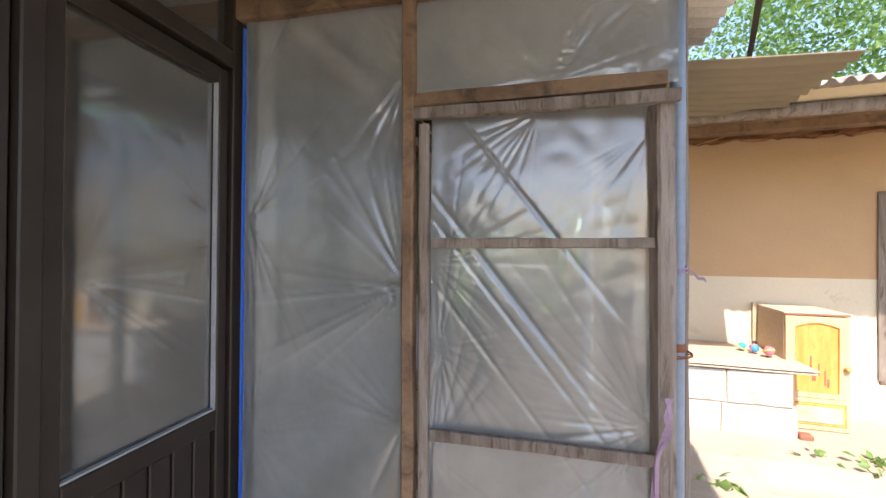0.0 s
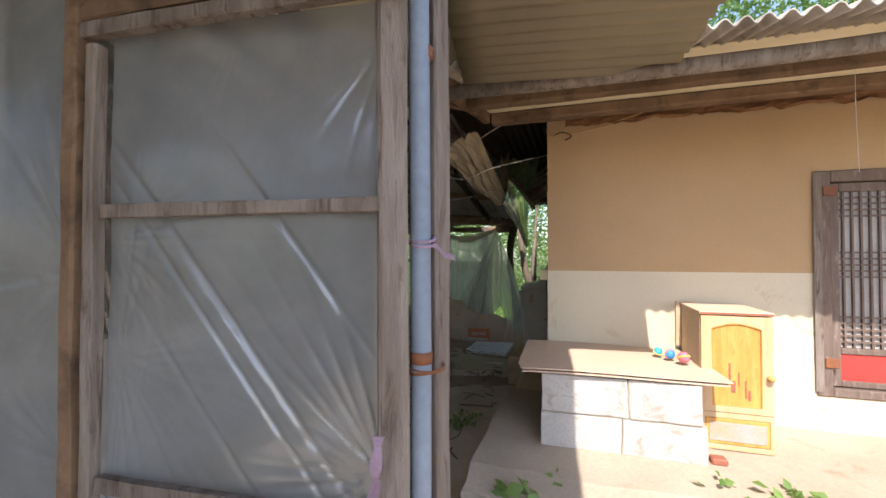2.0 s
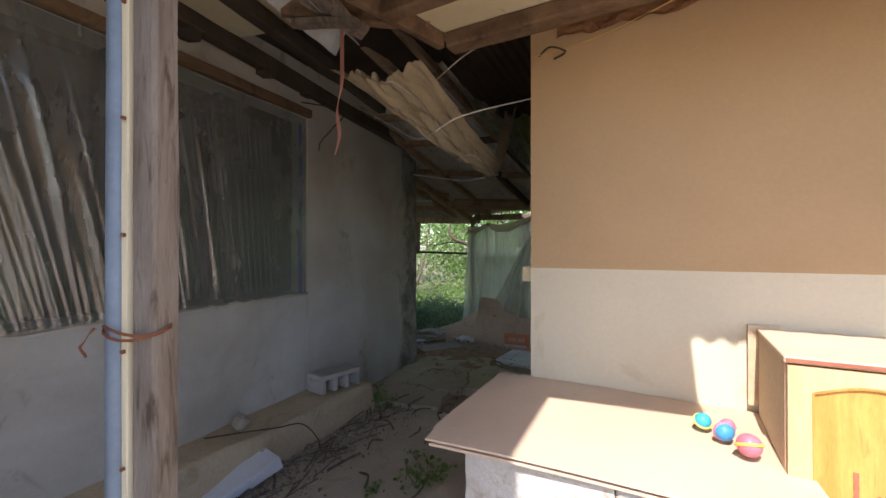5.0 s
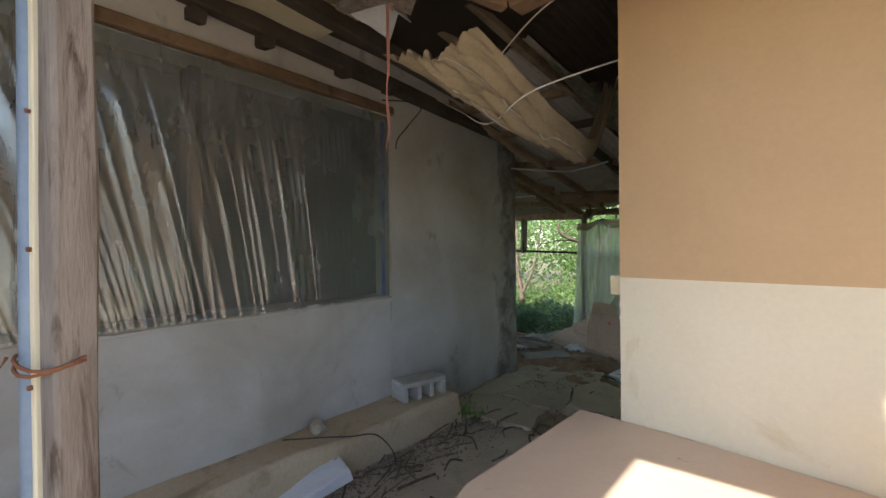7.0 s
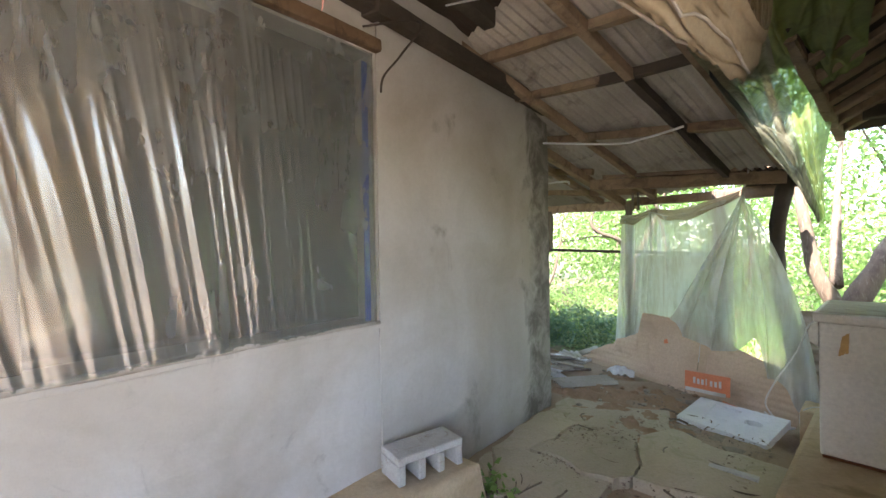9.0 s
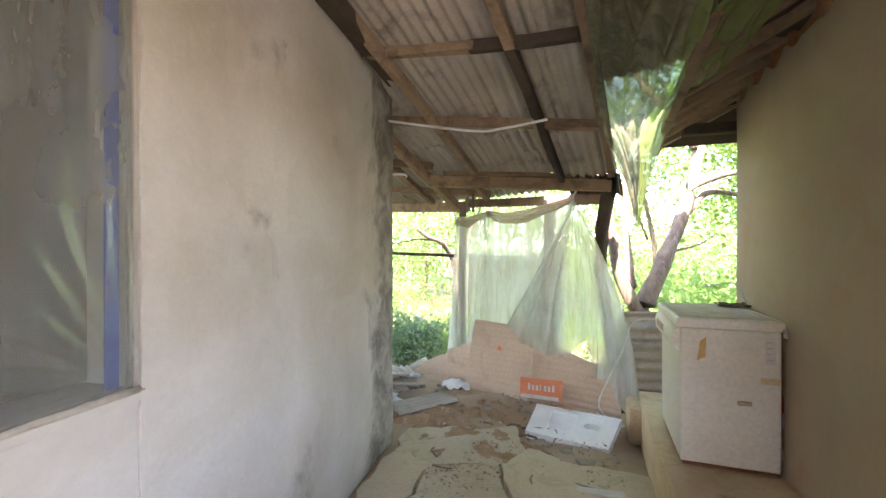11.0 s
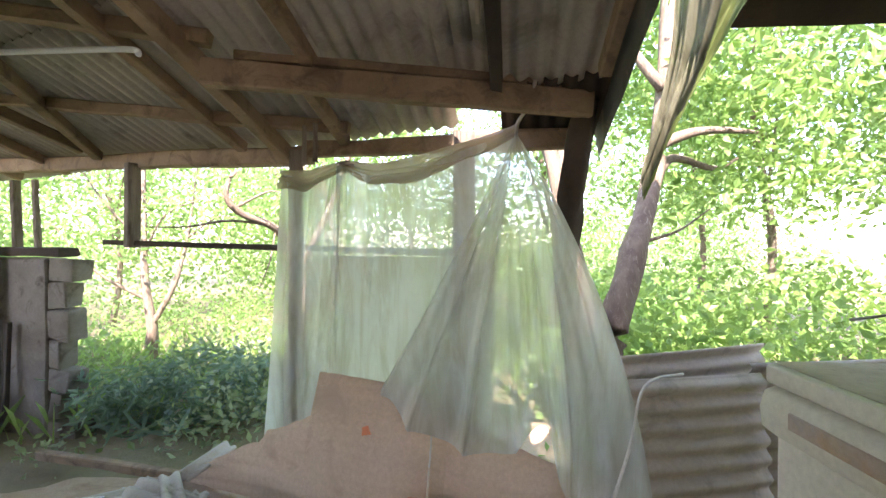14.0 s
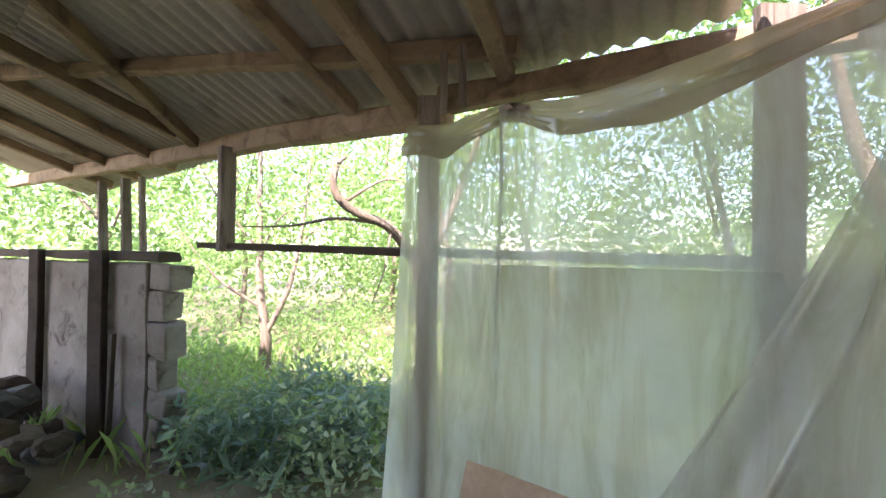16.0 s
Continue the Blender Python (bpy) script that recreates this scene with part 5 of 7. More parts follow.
for k, (z, m) in enumerate(((0.60, M_RED), (0.52, M_STICKER), (0.42, M_TAPE), (0.36, M_STICKER))):
    bm = bmesh.new()
    sheet(bm, lambda u, v: HOUSE @ Vector((FU1 + 0.004 + 0.012 * u, FV0 + 0.0 + 0.05 * u + 0.02 * noise.noise(Vector((u * 3, v * 3, k))), z + 0.07 * v + 0.02 * noise.noise(Vector((u * 4, v * 4, k + 3))))), 4, 5, 0.001)
    solid("plastic_scrap", bm, m, "scrap of plastic stuffed behind the freezer", "plastic scrap", "scraps behind the freezer")
bm = bmesh.new()
sheet(bm, lambda u, v: HOUSE @ Vector((-0.16 + 0.18 * u, 2.60 + 0.13 * v + 0.02 * noise.noise(Vector((u * 4, 0, 0))), FZ1 + 0.006 + 0.010 * noise.noise(Vector((u * 5, v * 5, 1))) + 0.008)), 8, 6, 0.006)
solid("bark_piece", bm, M_DARKWOOD, "dark curled bark lying on the freezer", "bark")
bm = bmesh.new()
tube(bm, bend([HOUSE @ Vector((-0.02, 2.62, FZ1 + 0.005)), HOUSE @ Vector((-0.03, 2.68, FZ1 + 0.09)), HOUSE @ Vector((-0.05, 2.74, FZ1 + 0.135)), HOUSE @ Vector((-0.10, 2.78, FZ1 + 0.13)), HOUSE @ Vector((-0.20, 2.84, FZ1 + 0.10))], 5), 0.004, 6)
solid("bent_rod", bm, M_ZINC, "thin bent metal rod standing by the wall", "rod", smooth=True)

# junction box on the side wall
jb = thing("junction_box", HOUSE @ Vector((-0.03, 0.12, 1.24)), "cream plastic junction box on the wall", "junction box")
bm = bmesh.new()
box(bm, (-0.058, 0.05, 1.208), (-0.001, 0.165, 1.278), HOUSE, 0.006, 2)
part("case", bm, M_CREAMPLASTIC, jb)
bm = bmesh.new()
tube(bm, bend([HOUSE @ Vector((-0.02, 0.16, 1.21)), HOUSE @ Vector((-0.02, 0.2, 1.12)), HOUSE @ Vector((-0.012, 0.17, 1.0)), HOUSE @ Vector((-0.012, 0.2, 0.85))], 5), 0.005, 6)
part("cable", bm, M_DARKWOOD, jb, "dark cable", True)

# ---- cables and rags in the passage ----
def cable(name, pts, r, m, label):
    bm = bmesh.new()
    tube(bm, bend(pts, 7), r, 6)
    return solid(name, bm, m, label, "cable", smooth=True)


cable("cable", [(0.60, 5.45, 2.33), (0.90, 5.15, 2.12), (1.142, 4.946, 1.965), (1.40, 4.80, 2.03), HOUSE @ Vector((-0.004, 0.35, 2.16))], 0.0035, M_STICKER, "sagging white cable across the passage")
cable("cable", [(0.95, 5.05, 2.16), (1.20, 4.85, 2.20), (1.45, 4.75, 2.33), HOUSE @ Vector((-0.004, 0.1, 2.42))], 0.004, M_GREYPANEL, "grey cable hanging across the passage")
cable("cable", [LEFT @ Vector((0.03, -2.0, 2.48)), (0.42, 5.55, 2.36), (0.36, 5.50, 2.22), (0.30, 5.45, 2.12), (0.29, 5.44, 2.05)], 0.005, M_DARKWOOD, "black cable hanging by the window")
cable("wire", [HOUSE @ Vector((0.02, -0.02, 2.2)), HOUSE @ Vector((0.3, -0.02, 2.22)), HOUSE @ Vector((0.6, -0.025, 2.30))], 0.003, M_KNOB, "yellow wire along the wall head")
cable("wire", [HOUSE @ Vector((1.48, -0.44, 2.33)), HOUSE @ Vector((1.50, -0.40, 2.1)), HOUSE @ Vector((1.56, -0.3, 1.8))], 0.0012, M_STICKER, "loose white thread hanging from the eave")
bm = bmesh.new()
tube(bm, bend([HOUSE @ Vector((0.04, -0.01, 2.20)), HOUSE @ Vector((0.10, -0.05, 2.21)), HOUSE @ Vector((0.16, -0.03, 2.185)), HOUSE @ Vector((0.12, -0.06, 2.15))], 5), 0.004, 6, 0.6)
solid("knotted_wire", bm, M_DARKWOOD, "dark knotted wires at the wall corner", "wire", smooth=True)
bm = bmesh.new()
rp = bend([(0.90, 4.46, 2.55), (0.905, 4.46, 2.13), (0.87, 4.50, 2.04), (0.85, 4.53, 1.98), (0.865, 4.52, 1.88), (0.835, 4.54, 1.80)], 6)
sheet(bm, lambda u, v: rp[round(u * (len(rp) - 1))] + Vector((0.016, -0.01, 0)) * (v - 0.5) * (1 + 0.5 * math.sin(u * 11)), len(rp) - 1, 2, 0.001)
solid("ribbon", bm, M_PINKRIBBON, "faded pink ribbon hanging from the ceiling", "ribbon")

# ---- long dirty film hanging under the passage roof ----
SACK_A = bend([(0.80, 4.56, 2.22), (1.04, 4.80, 2.08), (1.28, 5.06, 1.95), (1.50, 5.35, 1.93), (1.58, 5.70, 2.36)], 8)
SACK_B = bend([(1.24, 4.56, 2.23), (1.36, 4.82, 2.09), (1.48, 5.10, 1.97), (1.58, 5.36, 1.95), (1.66, 5.70, 2.38)], 8)
EDGE_A = bend([(1.20, 5.75, 2.62), (1.42, 6.42, 2.42), (1.61, 6.85, 2.28), (1.77, 7.22, 2.14), (2.04, 7.52, 1.87), (2.29, 7.92, 1.585)], 8)
EDGE_B = bend([(1.95, 5.70, 2.34), (2.04, 6.20, 2.26), (2.15, 6.62, 2.25), (2.21, 7.18, 2.20), (2.25, 7.58, 1.90), (2.345, 7.95, 1.58)], 8)


def hung_film(ea, eb, u, v, sag, seed):
    """Film slung between two edges, sagging and creased along its length."""
    k = v * (len(ea) - 1)
    i = min(int(k), len(ea) - 2)
    p = ea[i].lerp(ea[i + 1], k - i).lerp(eb[i].lerp(eb[i + 1], k - i), u)
    q = Vector((u * 5 + v * 2.0, v * 2.6, seed))
    fold = 0.055 * (1 - abs(noise.noise(q))) ** 4 + 0.03 * (1 - abs(noise.noise(Vector((u * 11 - v * 5, v * 5.0, seed + 7))))) ** 4 + 0.012 * noise.noise(Vector((u * 14, v * 11, seed + 3)))
    body = math.sin(u * math.pi)
    return p - Vector((0, 0, (sag + fold) * (body + 0.12)))


ht = thing("hanging_tarp", (1.9, 6.8, 2.1), "long dirty green film hanging in folds at the roof edge", "plastic film")
bm = bmesh.new()
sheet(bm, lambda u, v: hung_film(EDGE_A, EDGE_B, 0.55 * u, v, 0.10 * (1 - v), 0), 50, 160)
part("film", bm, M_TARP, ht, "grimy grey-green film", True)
# Rest of the same film, with light from outside painted as brighter green.
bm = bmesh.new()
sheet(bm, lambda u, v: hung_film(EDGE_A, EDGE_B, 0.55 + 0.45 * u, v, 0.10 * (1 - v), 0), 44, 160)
part("lit_film", bm, M_FILM_LIT, ht, "same film, coloured bright green for light coming through", True)
bm = bmesh.new()
sheet(bm, lambda u, v: lean_pt(1.475 + 0.02 * u, -0.31 + 1.75 * v, 0.0 - 0.13 * u + 0.02 * noise.noise(Vector((u * 5, v * 6, 2)))), 8, 40, 0.003)
part("torn_flap", bm, M_DARKSHEET, ht, "stiff dark torn flap", True)
sk = thing("sagging_sack", (1.3, 5.0, 2.0), "beige woven sacking sagging from the passage ceiling", "sacking")
bm = bmesh.new()
sheet(bm, lambda u, v: hung_film(SACK_A, SACK_B, u, v, 0.02, 4), 44, 110)
part("cloth", bm, M_SACK, sk, smooth=True)
for a in (0.30, 0.62):
    bm = bmesh.new()
    tube(bm, [hung_film(SACK_A, SACK_B, a + 0.05 * math.sin(k * 0.4), k / 30, 0.025, 4) for k in range(22)], 0.004, 6, 0.4)
    part("seam", bm, M_FILM_HEM, sk, "raised seam", True)
# rafters of the house's side eave
for k in range(7):
    v = 1.62 + 0.23 * k
    timber_thing("eave_rafter", HOUSE @ Vector((0.05, v, 2.42 - 0.012 * k)), HOUSE @ Vector((-0.43, v + 0.12, 2.19 - 0.012 * k)), 0.055 + 0.012 * (k % 2), 0.05, M_WOOD, "weathered rafter end under the side eave", "rafter", "side eave rafters", 0.01)
bm = bmesh.new()
sheet(bm, lambda u, v: HOUSE @ Vector((0.12 - 0.58 * u, 1.40 + 1.85 * v, 2.50 - 0.27 * u - 0.09 * v + 0.012 * noise.noise(Vector((u * 6, v * 8, 0))))), 10, 24, 0.02)
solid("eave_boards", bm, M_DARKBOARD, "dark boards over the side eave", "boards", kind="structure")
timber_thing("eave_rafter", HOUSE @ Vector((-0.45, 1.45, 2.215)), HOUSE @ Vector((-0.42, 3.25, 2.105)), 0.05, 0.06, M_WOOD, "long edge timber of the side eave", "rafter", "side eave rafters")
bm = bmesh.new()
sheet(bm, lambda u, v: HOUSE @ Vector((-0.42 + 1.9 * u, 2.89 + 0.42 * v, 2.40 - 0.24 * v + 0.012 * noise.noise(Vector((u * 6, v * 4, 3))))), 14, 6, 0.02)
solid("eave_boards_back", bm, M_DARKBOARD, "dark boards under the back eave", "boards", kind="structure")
timber_thing("eave_rafter", HOUSE @ Vector((-0.30, 2.9, 2.16)), HOUSE @ Vector((1.2, 2.98, 2.14)), 0.07, 0.07, M_DARKWOOD, "dark timber under the back eave", "rafter", "side eave rafters")

# ---- hanging film across the back ----
cu = thing("film_curtain", (1.5, 8.4, 0.2), "grey-green polythene draped over the open back", "plastic film")
top_pts = bend([(0.93, 8.87, 1.68), (1.02, 8.83, 1.665), (1.13, 8.80, 1.66), (1.235, 8.77, 1.715), (1.36, 8.62, 1.655), (1.54, 8.48, 1.675), (1.73, 8.31, 1.735), (1.885, 8.18, 1.785)], 6)
bot_pts = bend([(0.85, 8.96, 0.33), (0.97, 8.90, 0.34), (1.08, 8.86, 0.38), (1.20, 8.80, 0.36), (1.35, 8.72, 0.35), (1.50, 8.62, 0.35), (1.65, 8.50, 0.35), (1.80, 8.36, 0.35)], 6)


def drape(u, v):
    k = u * (len(top_pts) - 1)
    i = min(int(k), len(top_pts) - 2)
    a, b = top_pts[i].lerp(top_pts[i + 1], k - i), bot_pts[i].lerp(bot_pts[i + 1], k - i)
    p = b.lerp(a, v)
    f = 0.034 * (1 - abs(noise.noise(Vector((u * 8 + 0.25 * v, v * 0.7, 0))))) ** 2 + 0.012 * noise.noise(Vector((u * 16, v * 1.5, 5)))
    gather = 0.05 * math.exp(-((u - 0.42) / 0.05) ** 2) * ridge(u * 90) * v
    return p - Vector((0.5, 0.8, 0)) * (f * (1.15 - 0.5 * v) + gather + 0.03 * max(0, v - 0.88) / 0.12 * math.sin(u * 17))


bm = bmesh.new()
sheet(bm, drape, 160, 60)
part("back_layer", bm, M_FILM_SHEET, cu, "thin cloudy film", True)
bm = bmesh.new()
sheet(bm, lambda u, v: Vector((1.02 + 0.80 * u, 8.86 - 0.62 * u, 0.30 + 0.97 * v)) + Vector((0.5, 0.8, 0)) * (0.03 + 0.01 * noise.noise(Vector((u * 6, v * 2, 1)))), 40, 20)
part("lower_layer", bm, M_FILM_SHEET, cu, "second film below the rail", True)
band_a = bend([(0.93, 8.86, 1.70), (1.08, 8.81, 1.70), (1.235, 8.765, 1.745), (1.42, 8.60, 1.715), (1.68, 8.37, 1.76), (1.89, 8.165, 1.815)], 6)
band_b = bend([(0.92, 8.86, 1.60), (1.08, 8.80, 1.605), (1.235, 8.755, 1.68), (1.42, 8.585, 1.60), (1.66, 8.36, 1.655), (1.88, 8.16, 1.755)], 6)


def top_band(u, v):
    k = u * (len(band_a) - 1)
    i = min(int(k), len(band_a) - 2)
    p = band_b[i].lerp(band_b[i + 1], k - i).lerp(band_a[i].lerp(band_a[i + 1], k - i), v)
    return p - Vector((0.5, 0.8, 0)) * (0.012 + 0.030 * (1 - abs(noise.noise(Vector((u * 4, v * 3.5, 1))))) ** 3 + 0.006 * noise.noise(Vector((u * 18, v * 5, 2)))) - Vector((0, 0, 0.02 * noise.noise(Vector((u * 9, 0, 4))) * (1 - v)))


bm = bmesh.new()
sheet(bm, top_band, 120, 14)
part("top_band", bm, M_FILM_BAND, cu, "brown soiled bunched upper edge", True)
peak = Vector((1.893, 8.175, 1.789))
fan_b = bend([(1.39, 8.39, 0.72), (1.50, 8.33, 0.56), (1.68, 8.24, 0.49), (1.85, 8.12, 0.52), (1.97, 8.06, 0.64), (2.01, 8.00, 0.40), (2.10, 7.93, 0.32), (2.18, 7.87, 0.14), (2.28, 7.80, 0.12)], 6)
fan_m = bend([(1.70, 8.30, 1.28), (1.72, 8.28, 1.15), (1.78, 8.24, 1.05), (1.86, 8.17, 1.05), (1.94, 8.08, 1.05), (2.02, 8.0, 1.0), (2.10, 7.90, 1.0), (2.20, 7.86, 0.98), (2.27, 7.83, 0.97)], 6)


def fan(u, v):
    k = u * (len(fan_b) - 1)
    i = min(int(k), len(fan_b) - 2)
    b, m = fan_b[i].lerp(fan_b[i + 1], k - i), fan_m[i].lerp(fan_m[i + 1], k - i)
    p = peak * (1 - v) ** 2 + m * 2 * v * (1 - v) + b * v * v
    f = 0.085 * (1 - abs(noise.noise(Vector((u * 7.0, v * 0.6, 0))))) ** 3 + 0.018 * noise.noise(Vector((u * 15, v * 1.2, 5))) + 0.008 * noise.noise(Vector((u * 22, v * 9, 8)))
    belly = 0.10 * math.exp(-((u - 0.25) / 0.16) ** 2) * math.sin(min(1, v) * math.pi) ** 2 * (v > 0)
    return p - Vector((0.45, 0.85, 0)) * (f * (0.15 + v) + belly)


bm = bmesh.new()
sheet(bm, fan, 140, 70)
part("front_fold", bm, M_FILM_SHEET, cu, "gathered film hanging from a knot", True)
bm = bmesh.new()
tube(bm, bend([(1.893, 8.175, 1.775), (1.897, 8.165, 1.83), (1.910, 8.10, 1.88), (1.915, 8.05, 1.965)], 5), 0.009, 6, 0.4)
part("knot", bm, M_FILM_HEM, cu, "twisted tie of the film", True)
bm = bmesh.new()
tube(bm, bend([(1.20, 8.74, 1.72), (1.235, 8.76, 1.735), (1.27, 8.72, 1.71)], 4), 0.018, 7, 0.7)
part("bunch", bm, M_FILM_HEM, cu, "bunched film over the plate", True)
cable("rope", [(2.44, 7.86, 0.84), (2.24, 7.83, 0.82), (2.15, 7.80, 0.62), (2.02, 7.76, 0.40), (1.96, 7.78, 0.22), (2.02, 7.74, 0.12)], 0.0055, M_STICKER, "frayed pale rope tied to the film")
cable("rope", [(1.96, 7.82, 0.14), (2.04, 7.72, 0.10), (2.10, 7.66, 0.11), (2.02, 7.66, 0.09), (1.92, 7.72, 0.08)], 0.006, M_STICKER, "pale rope end lying on the ground")
cable("wire", [(2.14, 7.60, 0.06), (2.12, 7.62, 0.22), (2.20, 7.58, 0.30), (2.34, 7.50, 0.30), HOUSE @ Vector((-0.42, 2.55, 0.30))], 0.003, M_STICKER, "white wire loop on the plinth")

# ---- cardboard sheet against the curtain ----
cdn = thing("cardboard_sheet", (1.3, 8.4, 0.1), "large torn cardboard sheet leaning on the hanging film", "cardboard")
cl = [(0.0, 0.02), (0.06, 0.07), (0.14, 0.16), (0.20, 0.23), (0.24, 0.26), (0.25, 0.31), (0.30, 0.35), (0.365, 0.42), (0.372, 0.63), (0.42, 0.632), (0.60, 0.615), (0.655, 0.57), (0.72, 0.51), (0.86, 0.42), (1.0, 0.36)]


def card_top(u):
    for (a, za), (b, zb) in zip(cl, cl[1:]):
        if a <= u <= b:
            return za + (zb - za) * (u - a) / (b - a) + (0.012 * noise.noise(Vector((u * 45, 0, 0))) if u < 0.36 else 0)
    return cl[-1][1]


def card(u, v):
    a = Vector((0.385, 9.24, 0.0)).lerp(Vector((2.20, 7.92, 0.0)), u)
    t = card_top(u) + 0.005
    lean = Vector((0.58, 0.78, 0)) * 0.22 * v * t
    return a + lean + Vector((0, 0, 0.04 + t * v)) - Vector((0.58, 0.78, 0)) * (0.0014 * math.sin(v * t * 2 * math.pi / 0.05) + 0.014 * noise.noise(Vector((u * 5, v * 3, 0))) + 0.065)


for a, b in ((0.0, 0.655), (0.66, 1.0)):
    bm = bmesh.new()
    sheet(bm, lambda u, v: card(a + (b - a) * u, v), 70, 90, 0.004)
    part("panel", bm, M_CARD, cdn)
bm = bmesh.new()
sheet(bm, lambda u, v: card(0.664 + 0.028 * u, 0.15 + 0.8 * v) - Vector((0.58, 0.78, 0)) * 0.008, 3, 30, 0.001)
part("tape", bm, M_TAPE2, cdn, "brown tape along the seam")
bm = bmesh.new()
sheet(bm, lambda u, v: card(0.50 + 0.022 * u * (1 - 0.4 * v), 0.60 + 0.06 * v + 0.02 * u) - Vector((0.58, 0.78, 0)) * 0.006, 4, 4, 0.001)
part("print_mark", bm, M_ORANGE, cdn, "small orange mark")
ob = thing("orange_carton", (1.63, 8.24, 0.1), "flattened carton with orange and white print", "carton")
oa, obb = Vector((1.49, 8.345, 0.0)), Vector((1.805, 8.15, 0.0))
on = Vector((0.58, 0.78, 0))


def oc(u, z, off):
    return oa.lerp(obb, u) + on * (0.05 * z - off - 0.02) + Vector((0, 0, z + 0.025 * u))


bm = bmesh.new()
sheet(bm, lambda u, v: oc(u, 0.09 + 0.165 * v, 0.02 + 0.004 * noise.noise(Vector((u * 4, v * 4, 0)))), 12, 8, 0.004)
part("orange_face", bm, M_ORANGE, ob)
bm = bmesh.new()
sheet(bm, lambda u, v: oc(0.02 + u * 0.9, 0.085 + 0.03 * v, 0.026), 12, 3, 0.001)
part("white_band", bm, M_STICKER, ob, "pale band")
for k in range(7):
    bm = bmesh.new()
    w = 0.055 if k != 3 else 0.025
    sheet(bm, lambda u, v: oc(0.20 + k * 0.095 + w * u, 0.155 + (0.045 if k % 3 else 0.055) * v, 0.0275), 1, 1, 0.001)
    part("print_bar", bm, M_STICKER, ob, "worn white print")
bm = bmesh.new()
sheet(bm, lambda u, v: Vector((1.72 + 0.30 * u, 8.06 - 0.22 * u - 0.09 * v, 0.085 + 0.05 * v * (1 - u) + 0.012 * noise.noise(Vector((u * 4, v * 3, 2))))), 10, 5, 0.004)
solid("red_carton_scrap", bm, M_ORANGE, "flattened orange-red carton scrap on the soil", "carton")

# ---- corrugated sheets set on edge as a fence ----
for a, b, z0, z1, off, lab in (((2.22, 7.90), (2.86, 7.83), 0.22, 0.80, 0.0, "weathered corrugated sheet set on edge as fence"), ((2.84, 7.87), (3.9, 7.72), 0.20, 0.83, 0.0, "weathered corrugated sheet set on edge as fence"), ((2.20, 7.99), (3.1, 8.02), 0.25, 0.87, 0.0, "second corrugated sheet behind the first")):
    bm = bmesh.new()
    corrugated(bm, (*a, z0), (*b, z0), (a[0] + 0.02, a[1] + 0.06, z1), 0.075, 0.012, 0.006, 8, 0.01)
    solid("corrugated_fence", bm, M_FENCE, lab, "fence sheet", "fence sheets", smooth=True)
bm = bmesh.new()
box(bm, (-0.62, 2.95, 0.0), (0.6, 3.25, 0.26), HOUSE, 0.03, 2)
solid("low_block", bm, M_LEDGE, "dirty mossy cement block beside the plinth", "block")

# ---- styrofoam slab and floor litter ----
st = thing("foam_slab", (1.75, 7.75, 0.05), "dirty white foam packing slab with a recess", "foam")
SQ = [Vector((1.393, 7.654, 0.075)), Vector((1.904, 7.432, 0.045)), Vector((2.076, 7.644, 0.165)), Vector((1.582, 8.15, 0.085))]


def slab_pt(u, v, dz):
    return SQ[0].lerp(SQ[1], u).lerp(SQ[3].lerp(SQ[2], u), v) + Vector((0, 0, dz))


bm = bmesh.new()


def foam_top(u, v):
    d = 0.0
    if 0.22 < u < 0.55 and 0.42 < v < 0.86:
        d = -0.016
    if 0.24 < u < 0.5 and 0.14 < v < 0.40:
        d = -0.010
    if (u - 0.74) ** 2 + (v - 0.55) ** 2 < 0.008:
        d = -0.034
    return slab_pt(u, v, 0.0 + d + 0.003 * noise.noise(Vector((u * 20, v * 20, 0))))


sheet(bm, foam_top, 60, 60, 0.0)
top_faces = list(bm.faces)
ext = bmesh.ops.extrude_face_region(bm, geom=top_faces)
for v in ext["geom"]:
    if isinstance(v, bmesh.types.BMVert):
        v.co.z = max(0.0, v.co.z - 0.05)
part("slab", bm, M_STYRO, st)


def litter_piece(name, pts, thick, m, label, cat, group=""):
    """A flat broken piece with an irregular outline."""
    bm = bmesh.new()
    f = bm.faces.new([bm.verts.new(Vector(p)) for p in pts])
    e = bmesh.ops.extrude_face_region(bm, geom=[f])
    for v in e["geom"]:
        if isinstance(v, bmesh.types.BMVert):
            v.co.z += thick
    bmesh.ops.bevel(bm, geom=list(bm.edges), offset=min(0.006, thick * 0.25), segments=1, affect='EDGES')
    return solid(name, bm, m, label, cat, group)


def blob(c, rx, ry, rz, n, seed, m, name, label, cat, group="", sub=2):
    bm = bmesh.new()
    bmesh.ops.create_icosphere(bm, subdivisions=sub, radius=1.0)
    for v in bm.verts:
        k = 1 + 0.35 * noise.noise(v.co * 1.6 + Vector((seed, 0, 0))) + 0.12 * noise.noise(v.co * 5 + Vector((seed, 3, 0)))
        q = v.co * k
        v.co = Vector(c) + Matrix.Rotation(seed * 1.7, 3, 'Z') @ Vector((q.x * rx, q.y * ry, q.z * rz))
    return solid(name, bm, m, label, cat, group)


